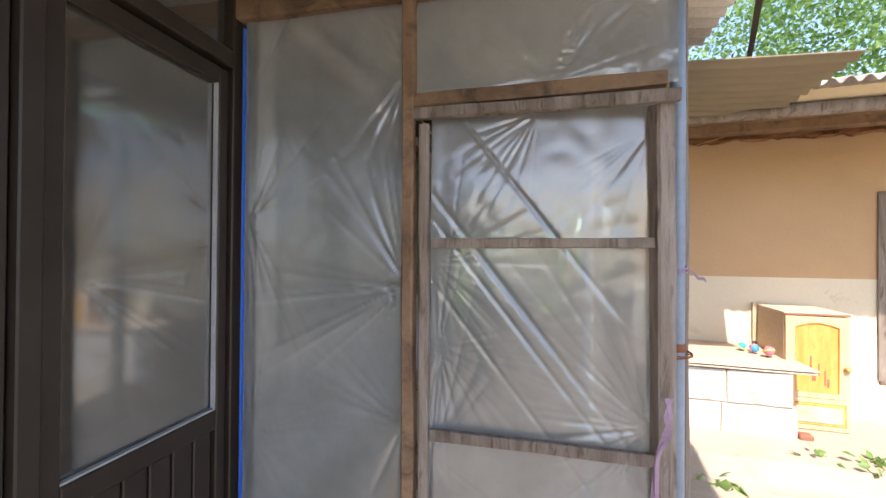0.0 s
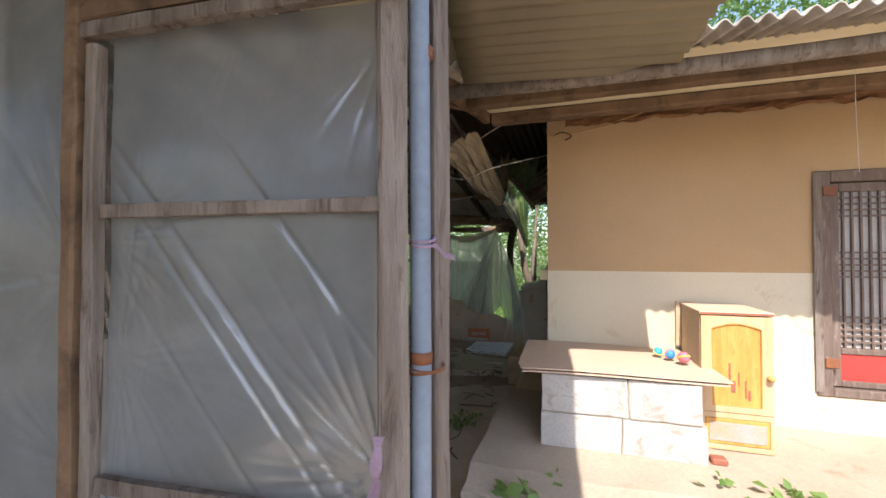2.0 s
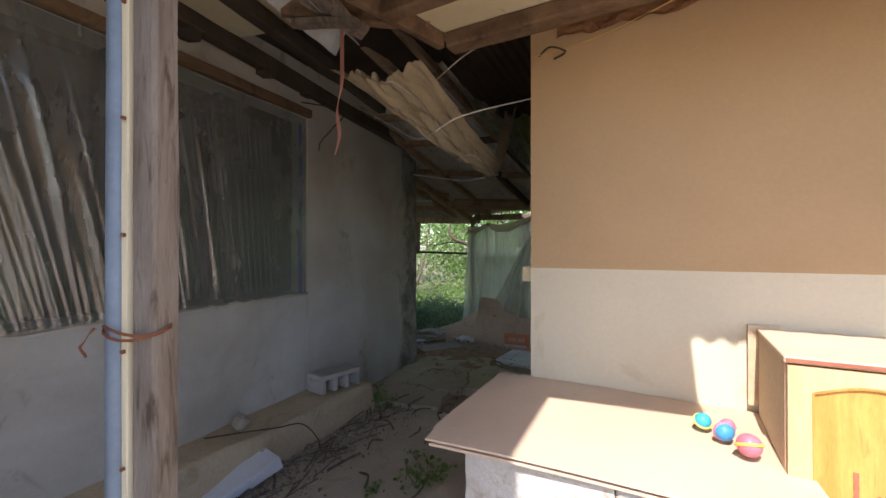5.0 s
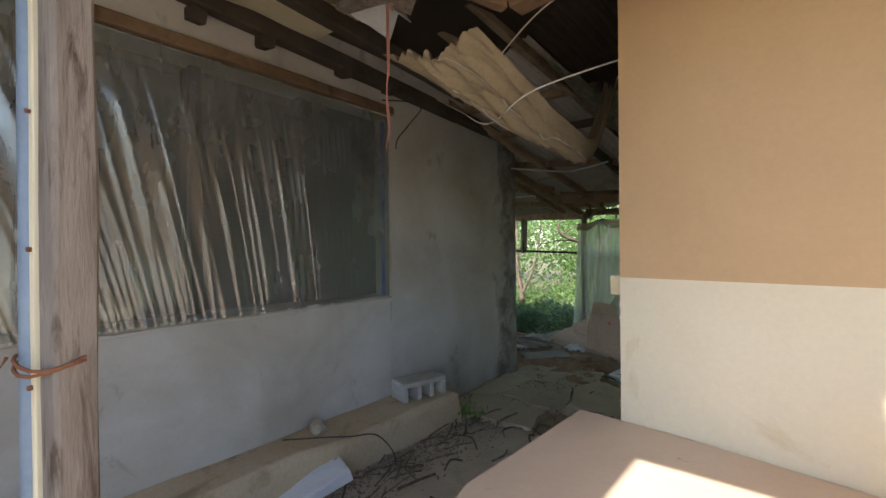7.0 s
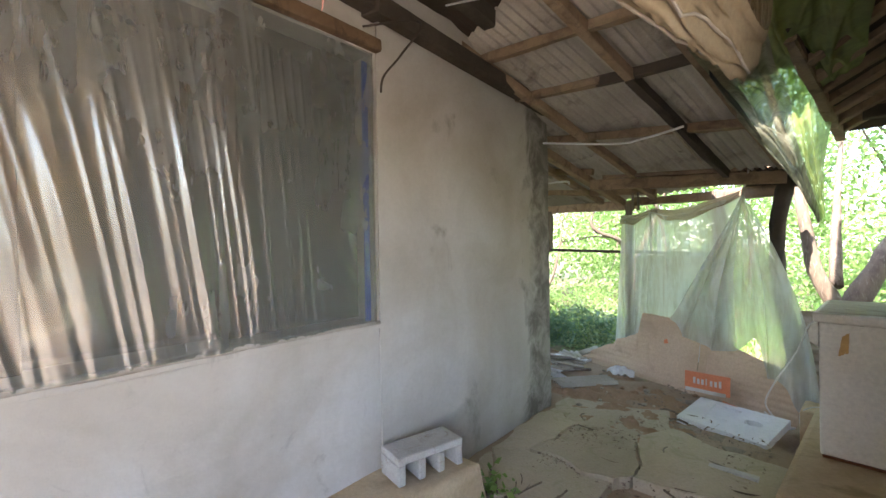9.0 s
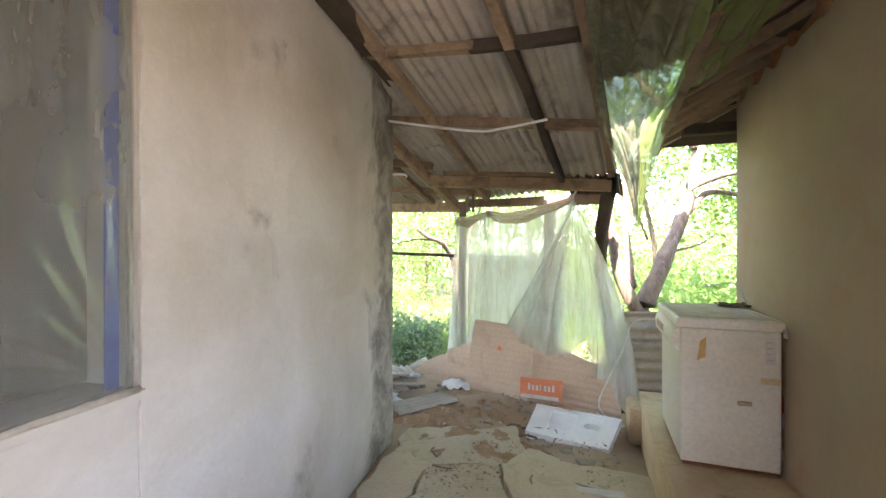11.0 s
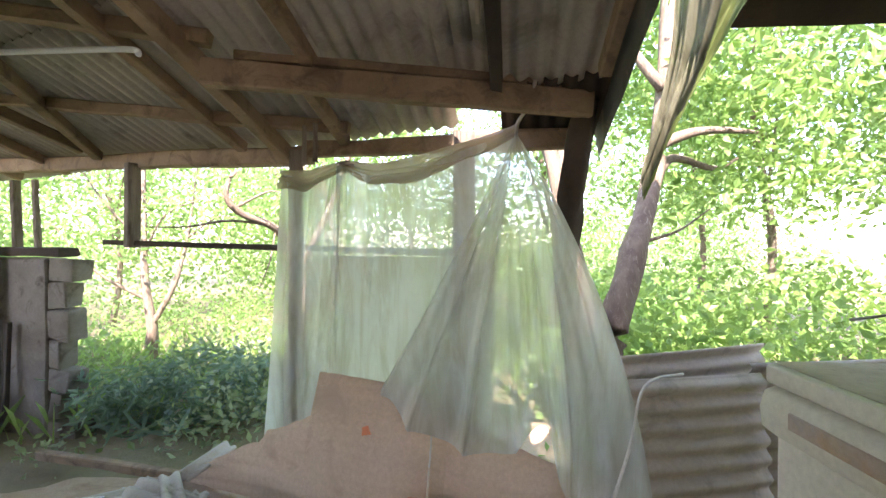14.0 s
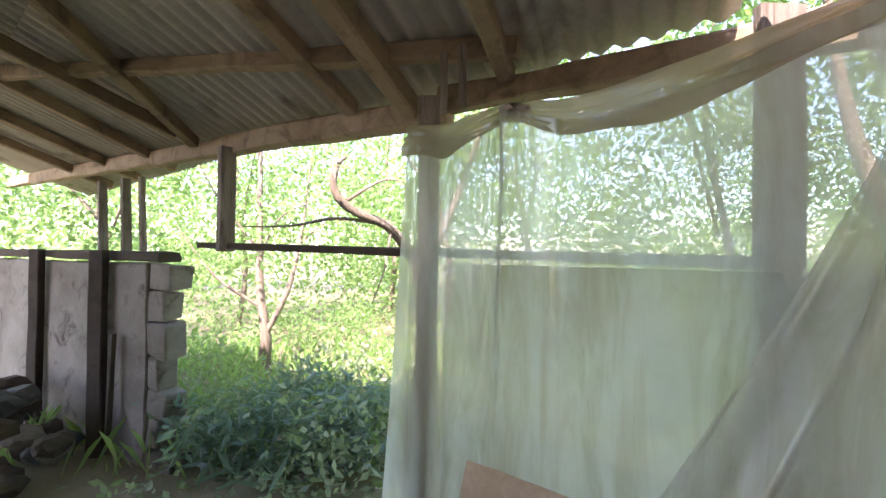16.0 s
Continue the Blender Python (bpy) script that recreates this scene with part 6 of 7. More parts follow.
# plaster lump and chips at the foot of the ledge
bm = bmesh.new()
box(bm, (-0.10, -0.22, -0.035), (0.10, 0.22, 0.035), Matrix.Translation((0.17, 4.74, 0.10)) @ Matrix.Rotation(radians(-28), 4, 'Z') @ Matrix.Rotation(radians(14), 4, 'X'), 0.012, 2)
bmesh.ops.subdivide_edges(bm, edges=bm.edges[:], cuts=2, use_grid_fill=True)
for v in bm.verts:
    v.co += noise.noise_vector(v.co * 12) * 0.012
solid("plaster_chunk", bm, M_STYRO, "broken white plaster slab leaning on litter", "rubble")
for k, (x, y, r) in enumerate(((0.16, 4.55, 0.045), (0.10, 4.48, 0.03), (0.22, 4.62, 0.03), (0.30, 5.15, 0.03), (0.36, 5.55, 0.03))):
    blob((x, y, 0.03 + r * 0.5), r, r * 0.8, r * 0.6, 0, k * 1.3, M_STONE, "stone", "pale broken stone on the litter", "stone", "stones by the ledge")
blob((0.045, 4.95, 0.325), 0.055, 0.045, 0.05, 0, 2.2, M_STONE, "stone", "yellowish stone lying on the ledge", "stone")
bm = bmesh.new()
tube(bm, bend([(-0.08, 4.80, 0.285), (0.03, 4.86, 0.29), (0.12, 4.95, 0.28), (0.24, 5.02, 0.28), (0.34, 5.12, 0.27), (0.40, 5.2, 0.16), (0.42, 5.22, 0.06)], 6), 0.004, 6)
solid("dead_stem", bm, M_DARKWOOD, "dark dead stem trailing over the ledge", "stem", smooth=True)

# cement block with open cells on the ledge
cbk = thing("cement_block", LEFT @ Vector((0.17, -1.82, 0.27)), "grey hollow cement block lying on the ledge", "block")
BM_ = LEFT @ Matrix.Translation((0.175, -1.78, 0.272)) @ Matrix.Rotation(radians(-14), 4, 'Z')
bm = bmesh.new()
box(bm, (-0.09, -0.19, 0.10), (0.09, 0.19, 0.135), BM_, 0.005)
box(bm, (-0.09, -0.19, 0.0), (-0.05, 0.19, 0.0995), BM_, 0.004)
for k in range(4):
    y = -0.19 + k * 0.1133
    box(bm, (-0.0495, y, 0.0), (0.09, y + 0.04, 0.0995), BM_, 0.006)
part("web", bm, M_BLOCK, cbk)

# planks, twigs
for k, (p, q, w, h, m, lab) in enumerate((((0.30, 5.62, 0.06), (0.46, 6.05, 0.08), 0.07, 0.03, M_GREYWOOD, "short pale plank beside the ledge"), ((0.22, 5.5, 0.05), (0.40, 5.70, 0.05), 0.05, 0.02, M_GREYWOOD, "broken pale lath on the litter"),
                                          ((1.55, 6.95, 0.05), (1.78, 6.88, 0.06), 0.05, 0.03, M_STICKER, "broken pale lath on the slabs"), ((1.45, 7.05, 0.05), (1.65, 6.92, 0.055), 0.045, 0.025, M_GREYWOOD, "broken pale lath on the slabs"),
                                          ((1.62, 6.62, 0.05), (1.70, 6.45, 0.07), 0.03, 0.025, M_GREYWOOD, "short stick on the slabs"), ((-0.55, 9.72, 0.03), (0.50, 9.14, 0.03), 0.05, 0.05, M_WOOD, "long squared timber on the ground by the opening"),
                                          ((0.35, 8.10, 0.05), (0.75, 8.35, 0.06), 0.03, 0.02, M_STONE, "thin lath among the rubble"), ((0.2, 8.5, 0.06), (0.62, 8.62, 0.07), 0.035, 0.02, M_GREYWOOD, "thin lath among the rubble"))):
    bm = bmesh.new()
    timber(bm, p, q, w, h, 0.006, seed=k * 3.1)
    solid("plank", bm, m, lab, "plank", "planks on the floor")
for k in range(60):
    x, y = 0.25 + 1.5 * random.random(), 4.6 + 3.6 * random.random()
    if x > 1.45 + 0.34 * (y - 5.2) or x < 0.12 + 0.22 * (y - 4.6):
        continue
    a = random.random() * 6.28
    l = 0.08 + 0.22 * random.random()
    bm = bmesh.new()
    tube(bm, bend([(x, y, 0.05), (x + math.cos(a) * l * 0.5, y + math.sin(a) * l * 0.5, 0.055 + 0.02 * random.random()), (x + math.cos(a + 0.4) * l, y + math.sin(a + 0.4) * l, 0.045)], 3), 0.004 + 0.004 * random.random(), 5)
    solid("twig", bm, M_BARK if k % 3 else M_GREYWOOD, "dry twig lying on the passage floor", "twig", "twigs on the floor", smooth=True)
for k in range(64):       # broken sticks heaped along the foot of the ledge
    p = LEFT @ Vector((0.40 + 0.30 * random.random() ** 1.5, -3.2 + 1.9 * random.random(), 0.055 + 0.03 * random.random()))
    a = 1.4 + 1.6 * (random.random() - 0.5)
    l = 0.08 + 0.18 * random.random()
    d = Vector((math.cos(a), math.sin(a), 0))
    bm = bmesh.new()
    tube(bm, bend([p, p + d * l * 0.5 + Vector((0.01, 0, 0.015)), p + d * l + Vector((-0.01, 0.01, 0))], 3), 0.003 + 0.006 * random.random() ** 2, 5, 0.4)
    solid("stick", bm, M_BARK if k % 4 else M_GREYWOOD, "broken dry stick by the cement ledge", "stick", "sticks by the ledge", smooth=True)
# corrugated scraps in the back corner
for k, (a, b, c) in enumerate((((0.30, 8.20, 0.06), (0.78, 8.45, 0.08), (0.45, 7.98, 0.06)), ((0.12, 8.75, 0.10), (0.42, 8.55, 0.07), (0.28, 9.0, 0.16)), ((-0.05, 9.0, 0.08), (0.25, 9.12, 0.06), (0.08, 8.75, 0.14)), ((0.05, 8.45, 0.08), (0.38, 8.62, 0.10), (0.16, 8.25, 0.08)))):
    bm = bmesh.new()
    corrugated(bm, a, b, c, 0.062, 0.012, 0.006, 5)
    solid("roof_scrap", bm, M_ASBESTOS, "broken corrugated roof scrap on the ground", "roof scrap", "roof scraps", smooth=True)
bm = bmesh.new()
sheet(bm, lambda u, v: Vector((0.78 + 0.26 * u, 8.56 + 0.16 * v - 0.06 * u, 0.08 + 0.06 * math.sin(u * 3.1) * math.sin(v * 3.1) + 0.04 * noise.noise(Vector((u * 5, v * 5, 0))))), 18, 14)
solid("plastic_bag", bm, M_STYRO, "crumpled white plastic bag on the rubble", "bag")
for k in range(46):
    x, y = 0.15 + 1.5 * random.random(), 7.7 + 1.1 * random.random()
    r = 0.015 + 0.05 * random.random() ** 2
    blob((x, y - 0.5 * (x - 0.6), floor_z(x, y - 0.5 * (x - 0.6)) + r * 0.3), r, r * 0.8, r * 0.5, 0, k * 0.77, M_STONE if k % 2 else M_TAN_SOIL, "rubble", "lump of rubble on reddish soil", "rubble", "rubble lumps", 1)
for k, (x, y, rx, ry) in enumerate(((0.62, 8.18, 0.42, 0.10), (0.75, 7.90, 0.40, 0.09), (1.15, 8.25, 0.35, 0.16), (0.9, 8.5, 0.4, 0.1), (1.35, 8.05, 0.25, 0.12))):
    bm = bmesh.new()
    bmesh.ops.create_grid(bm, x_segments=40, y_segments=16, size=1.0)
    for v in bm.verts:
        r2 = min(1, v.co.x ** 2 + v.co.y ** 2)
        p = Vector((x + v.co.x * rx, y + v.co.y * ry - 0.12 * v.co.x, 0))
        h = (1 - r2) ** 1.2 * 0.06 + 0.03 * (1 - r2) * noise.noise(p * 9) + 0.02 * (1 - r2) * noise.noise(p * 28)
        v.co = Vector((p.x, p.y, 0.012 + h))
    solid("soil_mound", bm, M_TAN_SOIL, "low heap of reddish clods", "soil", "soil mounds", smooth=True)

# trampled soil between the slabs and the cardboard
def soil_bed(u, v):
    x = 0.42 + 0.16 * v + (1.10 + 0.15 * v) * u
    y = 7.25 + 1.30 * v - 0.42 * u
    p = Vector((x, y, 0))
    edge = min(1.0, 6 * u, 6 * (1 - u), 6 * v, 6 * (1 - v))
    h = 0.025 + 0.055 * (1 - abs(noise.noise(Vector((x * 1.6, y * 4.5, 1))))) ** 2 + 0.035 * noise.noise(p * 7) + 0.016 * noise.noise(p * 21) + 0.008 * noise.noise(p * 55)
    return Vector((x, y, -0.02 + edge * max(0.03, h)))


bm = bmesh.new()
sheet(bm, soil_bed, 130, 130)
solid("soil_bed", bm, M_TAN_SOIL, "trampled reddish soil with ridges and clods", "soil", kind="structure", smooth=True)
for k in range(70):
    u, v = random.random(), random.random()
    p = soil_bed(u, v)
    r = 0.008 + 0.028 * random.random() ** 2
    blob((p.x, p.y, p.z + r * 0.3), r, r * 0.8, r * 0.55, 0, k * 0.61, (M_STONE, M_TAN_SOIL, M_SLABDUST)[k % 3], "pebble", "small stone lying on the reddish soil", "stone", "pebbles on the soil", 1)
for k in range(16):      # grey shards of roof sheet heaped in the corner
    x, y = -0.05 + 0.62 * random.random(), 8.15 + 0.85 * random.random()
    a = random.random() * 3.1
    d, e = Vector((math.cos(a), math.sin(a), 0.25 * (random.random() - 0.5))), Vector((-math.sin(a), math.cos(a), 0.5 * (random.random() - 0.4)))
    l, w = 0.16 + 0.20 * random.random(), 0.07 + 0.10 * random.random()
    o = Vector((x, y, 0.06 + 0.09 * random.random()))
    bm = bmesh.new()
    corrugated(bm, o, o + d * l, o + e * w, 0.062, 0.010, 0.006, 3)
    solid("roof_scrap", bm, M_ASBESTOS if k % 4 else M_STYRO, "broken corrugated roof shard heaped in the corner", "roof scrap", "roof scraps", smooth=True)

# collapsed wall and dark clutter at the far left
sw = thing("broken_wall", (-0.7, 10.2, -0.1), "broken plastered brick wall with ragged end", "wall")
SWF = frame_at((-0.62, 10.25, 0), -62.0)       # v runs away to the left


zs = [-0.15, 0.05, 0.25, 0.42, 0.62, 0.85, 1.05, 1.22]
for k, (z0, z1) in enumerate(zip(zs, zs[1:])):
    bm = bmesh.new()
    e = (0.10, -0.04, 0.02, -0.06, 0.03, 0.0, 0.09)[k]
    box(bm, (-0.07, -e, z0), (0.07, 0.16, z1 - 0.01), SWF, 0.015, 2)
    for v in bm.verts:
        v.co += noise.noise_vector(v.co * 9) * 0.03
    part("brick", bm, M_OLDWALL, sw, "exposed cement brick")
bm = bmesh.new()
box(bm, (-0.075, 0.165, -0.15), (0.075, 2.6, 1.215), SWF, 0.01)
bmesh.ops.subdivide_edges(bm, edges=bm.edges[:], cuts=8, use_grid_fill=True)
for v in bm.verts:
    v.co += noise.noise_vector(v.co * 4) * 0.012
part("plaster_face", bm, M_OLDWALL, sw, "stained grey plaster")
bm = bmesh.new()
timber(bm, SWF @ Vector((0, 0.06, 1.26)), SWF @ Vector((0, 2.6, 1.27)), 0.14, 0.06, 0.015)
part("coping", bm, M_DARKBOARD, sw, "broken coping")
for v, w in ((0.62, 0.10), (1.5, 0.08)):
    timber_thing("wall_post", SWF @ Vector((-0.13, v, -0.1)), SWF @ Vector((-0.13, v, 1.30)), w, 0.06, M_DARKWOOD, "dark upright timber against the broken wall", "post")
timber_thing("wall_post", SWF @ Vector((-0.14, 0.45, 0.1)), SWF @ Vector((-0.12, 0.45, 0.75)), 0.03, 0.03, M_DARKWOOD, "short dark stick against the broken wall", "post")
for v in (0.35, 0.55, 0.85):
    timber_thing("eave_prop", SWF @ Vector((0, v, 1.29)), SWF @ Vector((0.0, v + 0.03, 1.80)), 0.035 + 0.02 * (v > 0.5), 0.035, M_GREYWOOD, "thin upright between wall and eave", "post", "eave props")
for k in range(26):
    p = SWF @ Vector((-0.30 - 0.4 * random.random(), 0.25 + 1.3 * random.random(), 0))
    r = 0.07 + 0.09 * random.random()
    blob((p.x, p.y, r * 0.5 + 0.14 * (k % 3) - 0.03), r, r * 0.7, r * 0.6, 0, k * 1.9, (M_DARKBOARD, M_DARKWOOD, M_DARKSHEET, M_DARKBOARD, M_OLDWALL)[k % 5], "rubbish_bundle", "dark bundle of rubbish below the broken wall", "rubbish", "rubbish bundles")

# ---- broken floor slabs, each a piece of the floor ----
rng = random.Random(5)


def slab_piece(cx, cy, r, n, z, mat, squash=1.0, turn=0.0):
    bm = bmesh.new()
    ring = []
    for k in range(n):
        a = 2 * math.pi * k / n + turn
        rr = r * (0.80 + 0.35 * rng.random())
        ring.append((cx + math.cos(a) * rr, cy + math.sin(a) * rr * squash))
    f = bm.faces.new([bm.verts.new((x, y, z - 0.06)) for x, y in ring])
    e = bmesh.ops.extrude_face_region(bm, geom=[f])
    top = [v for v in e["geom"] if isinstance(v, bmesh.types.BMVert)]
    tx, ty = 0.03 * (rng.random() - 0.5), 0.03 * (rng.random() - 0.5)
    for v in top:
        v.co.z = z + tx * (v.co.x - cx) + ty * (v.co.y - cy)
    bmesh.ops.bevel(bm, geom=[ed for ed in bm.edges if all(v in top for v in ed.verts)], offset=0.006, segments=1, affect='EDGES')
    return part("slab", bm, mat, FLOOR)


def slab_edge(y):
    left = 0.443 + (y - 7.595) * 0.218 + (0.50 if y < 6.0 else 0.08)
    right = 1.73 + (y - 4.61) * 0.346 - (0.33 if y < 6.1 else 0.58)
    return left, right


def cell(seed, others, ring):
    """The part of ring that lies nearer to seed than to any other seed."""
    for o in others:
        mid, d = (seed + o) / 2, (o - seed)
        out = []
        for a, b in zip(ring, ring[1:] + ring[:1]):
            fa, fb = (a - mid).dot(d), (b - mid).dot(d)
            if fa <= 0:
                out.append(a)
            if fa * fb < 0:
                out.append(a.lerp(b, fa / (fa - fb)))
        ring = out
        if len(ring) < 3:
            return []
    return ring


def ragged(p):
    q = p * 4.0
    return p + Vector((noise.noise(q), noise.noise(q + Vector((9, 4, 0))), 0)) * 0.075 + Vector((noise.noise(p * 19), noise.noise(p * 19 + Vector((5, 2, 0))), 0)) * 0.014


def lay_slabs(y0, y1, seeds, gap, lift, tilt, skip):
    (a, b), (c, d) = slab_edge(y0), slab_edge(y1)
    outline = [Vector((a, y0, 0)), Vector((b, y0, 0)), Vector((d, y1, 0)), Vector((c, y1, 0))]
    for i, sd in enumerate(seeds):
        if i in skip:
            continue
        ring = cell(sd, [o for o in seeds if o is not sd], outline)
        if len(ring) < 3:
            continue
        fine = []
        for p, q in zip(ring, ring[1:] + ring[:1]):
            n = max(1, int((q - p).length / 0.05))
            fine += [ragged(p.lerp(q, k / n)) for k in range(n)]
        ctr = sum(fine, Vector()) / len(fine)
        fine = [p + (ctr - p).normalized() * gap for p in fine]
        tx, ty = tilt * (rng.random() - 0.5), tilt * (rng.random() - 0.5)
        z = 0.046 + lift * rng.random()
        bm = bmesh.new()
        f = bm.faces.new([bm.verts.new((p.x, p.y, -0.03)) for p in fine])
        e = bmesh.ops.extrude_face_region(bm, geom=[f])
        for v in e["geom"]:
            if isinstance(v, bmesh.types.BMVert):
                v.co.z = z + tx * (v.co.x - ctr.x) + ty * (v.co.y - ctr.y) + 0.004 * noise.noise(v.co * 6)
        bmesh.ops.triangulate(bm, faces=[g for g in bm.faces if len(g.verts) > 4])
        part("slab", bm, M_SLABDUST, FLOOR)


lay_slabs(3.4, 6.05, [Vector(p) for p in ((0.55, 4.0, 0), (1.05, 4.05, 0), (0.85, 5.2, 0), (1.35, 5.35, 0), (0.95, 6.2, 0))], 0.004, 0.004, 0.006, ())
back_seeds = []
for k in range(40):
    y = 5.95 + 1.85 * rng.random()
    a, b = slab_edge(y)
    p = Vector((a + (b - a) * rng.random(), y, 0))
    if all((p - q).length > 0.40 for q in back_seeds):
        back_seeds.append(p)
lay_slabs(6.06, 7.75, back_seeds, 0.012, 0.022, 0.06, [i for i, p in enumerate(back_seeds) if p.y > 7.25 and p.x > 1.0 or i % 5 == 3])
for k in range(60):
    y = 6.7 + 1.5 * rng.random()
    x = 0.45 + 0.22 * (y - 6.7) + 1.15 * rng.random()
    slab_piece(x, y, 0.025 + 0.05 * rng.random(), 5, floor_z(x, y) + 0.012, M_STONE, 0.8, rng.random() * 3)


# ---- plants, litter and woods ----
def leaves(name, centres, sizes, material, tilt=1.0, aspect=1.8):
    """Many small pointed leaves, one mesh."""
    n = len(centres)
    rs = np.random.RandomState(n % 977 + 3)
    a = rs.normal(size=(n, 3))
    a[:, 2] *= tilt
    a /= np.linalg.norm(a, axis=1)[:, None]
    b = np.cross(a, rs.normal(size=(n, 3)))
    b /= np.linalg.norm(b, axis=1)[:, None]
    s = np.asarray(sizes)[:, None]
    c = np.asarray(centres)
    nrm = np.cross(a, b)
    v = np.stack([c - a * s * 0.5, c + b * s * 0.5 / aspect - nrm * s * 0.08, c + a * s * 0.5, c - b * s * 0.5 / aspect - nrm * s * 0.08], 1).reshape(-1, 3)
    me = bpy.data.meshes.new(name)
    me.from_pydata(v.tolist(), [], np.arange(4 * n).reshape(-1, 4).tolist())
    me.materials.append(material)
    return me


rs = np.random.RandomState(11)


def clumps(centres, radius, per, flat=0.8):
    out = []
    for c in centres:
        k = rs.normal(size=(per, 3)) * radius * np.array([1, 1, flat]) * 0.55
        out.append(np.asarray(c) + k)
    return np.concatenate(out)


def tree(name, label, trunk, radii, limbs, crown, per, radius, leaf, mat, group=""):
    t = thing(name, trunk[0], label, "tree", group)
    bm = bmesh.new()
    tube(bm, bend(trunk, 6), [radii[0] + (radii[1] - radii[0]) * k / (len(bend(trunk, 6)) - 1) for k in range(len(bend(trunk, 6)))], 10, 0.25)
    part("trunk", bm, M_BARK, t, smooth=True)
    for pts, r in limbs:
        bm = bmesh.new()
        q = bend(pts, 5)
        tube(bm, q, [r * (1 - 0.75 * k / (len(q) - 1)) for k in range(len(q))], 7, 0.25)
        part("limb", bm, M_BARK, t, smooth=True)
    c = clumps(crown, radius, per)
    me = leaves("crown", c, leaf * (0.6 + 0.8 * rs.rand(len(c))), mat)
    ob = new("crown", me)
    ob.parent = t
    ob.matrix_parent_inverse = t.matrix_basis.inverted()
    return t


tree("tree", "leafy tree with a forked grey-brown trunk behind the fence", [(2.58, 8.52, -0.15), (2.60, 8.53, 0.50), (2.68, 8.57, 0.86), (2.91, 8.68, 1.28), (3.13, 8.81, 1.66), (3.40, 8.98, 2.35), (3.8, 9.3, 4.2)], (0.10, 0.05),
     [([(2.63, 8.55, 0.72), (2.44, 8.58, 1.15), (2.36, 8.66, 1.75), (2.2, 8.9, 2.8), (2.0, 9.3, 4.0)], 0.07), ([(2.95, 8.70, 1.34), (3.25, 8.70, 1.42), (3.42, 8.62, 1.56)], 0.014), ([(3.28, 8.92, 2.0), (3.7, 8.95, 2.15), (4.3, 9.0, 2.2)], 0.05),
      ([(3.26, 8.92, 1.75), (3.6, 9.1, 1.98), (4.1, 9.2, 1.95), (4.6, 9.4, 2.1)], 0.042), ([(2.6, 8.7, 1.0), (2.75, 9.2, 1.8), (2.9, 9.5, 2.8)], 0.05), ([(3.34, 8.92, 2.4), (2.9, 9.4, 3.4), (2.5, 10, 4.4)], 0.04)],
     [(3.2 + 2.6 * (rs.rand() - 0.35), 9.6 + 2.4 * (rs.rand() - 0.4), 2.6 + 2.6 * rs.rand()) for _ in range(60)] + [(3.9 + 1.6 * rs.rand(), 9.0 + 0.8 * rs.rand(), 1.6 + 1.4 * rs.rand()) for _ in range(16)], 130, 0.42, 0.085, M_LEAF)
tree("small_tree", "slim forked tree with sparse leaves in the clearing", [(-1.05, 12.8, -0.35), (-1.02, 12.8, 0.05), (-1.0, 12.75, 0.3), (-1.1, 12.8, 0.9), (-1.15, 12.9, 1.8), (-1.2, 13, 3.0)], (0.085, 0.025),
     [([(-1.0, 12.75, 0.3), (-0.75, 12.75, 0.8), (-0.6, 12.8, 1.5), (-0.5, 12.9, 2.6)], 0.04), ([(-1.05, 12.78, 0.6), (-1.6, 12.7, 1.0), (-2.0, 12.6, 1.6)], 0.025), ([(-1.12, 12.85, 1.2), (-0.8, 12.6, 1.7), (-0.3, 12.4, 1.9)], 0.02), ([(-1.12, 12.85, 1.3), (-1.5, 12.6, 1.9), (-1.7, 12.4, 2.4)], 0.02), ([(-0.62, 12.8, 1.4), (-0.2, 12.7, 1.7), (0.2, 12.6, 1.6)], 0.016)],
     [(-1.1 + 2.6 * (rs.rand() - 0.5), 12.7 + 1.8 * (rs.rand() - 0.5), 1.1 + 2.4 * rs.rand()) for _ in range(40)], 60, 0.36, 0.07, M_LEAF_FAR)
tree("hooked_tree", "tree with a hooked dead branch near the eave", [(0.9, 10.6, -0.3), (0.95, 10.5, 0.8), (0.9, 10.4, 1.2), (0.75, 10.2, 1.45), (0.52, 10.0, 1.56), (0.44, 9.95, 1.68), (0.46, 9.95, 1.80), (0.50, 9.98, 1.86)], (0.045, 0.012),
     [([(0.7, 10.15, 1.48), (0.45, 10.0, 1.50), (0.2, 9.95, 1.45), (-0.05, 9.9, 1.44)], 0.014), ([(0.75, 10.2, 1.45), (0.72, 10.1, 1.2), (0.66, 10.0, 1.0)], 0.01), ([(0.5, 10.0, 1.6), (0.72, 9.95, 1.72), (0.85, 9.9, 1.7)], 0.012), ([(0.92, 10.45, 1.1), (1.3, 10.6, 2.0), (1.6, 10.8, 3.2)], 0.04)],
     [(1.2 + 1.8 * (rs.rand() - 0.4), 10.9 + 1.2 * (rs.rand() - 0.3), 2.2 + 1.8 * rs.rand()) for _ in range(26)], 80, 0.36, 0.075, M_LEAF)
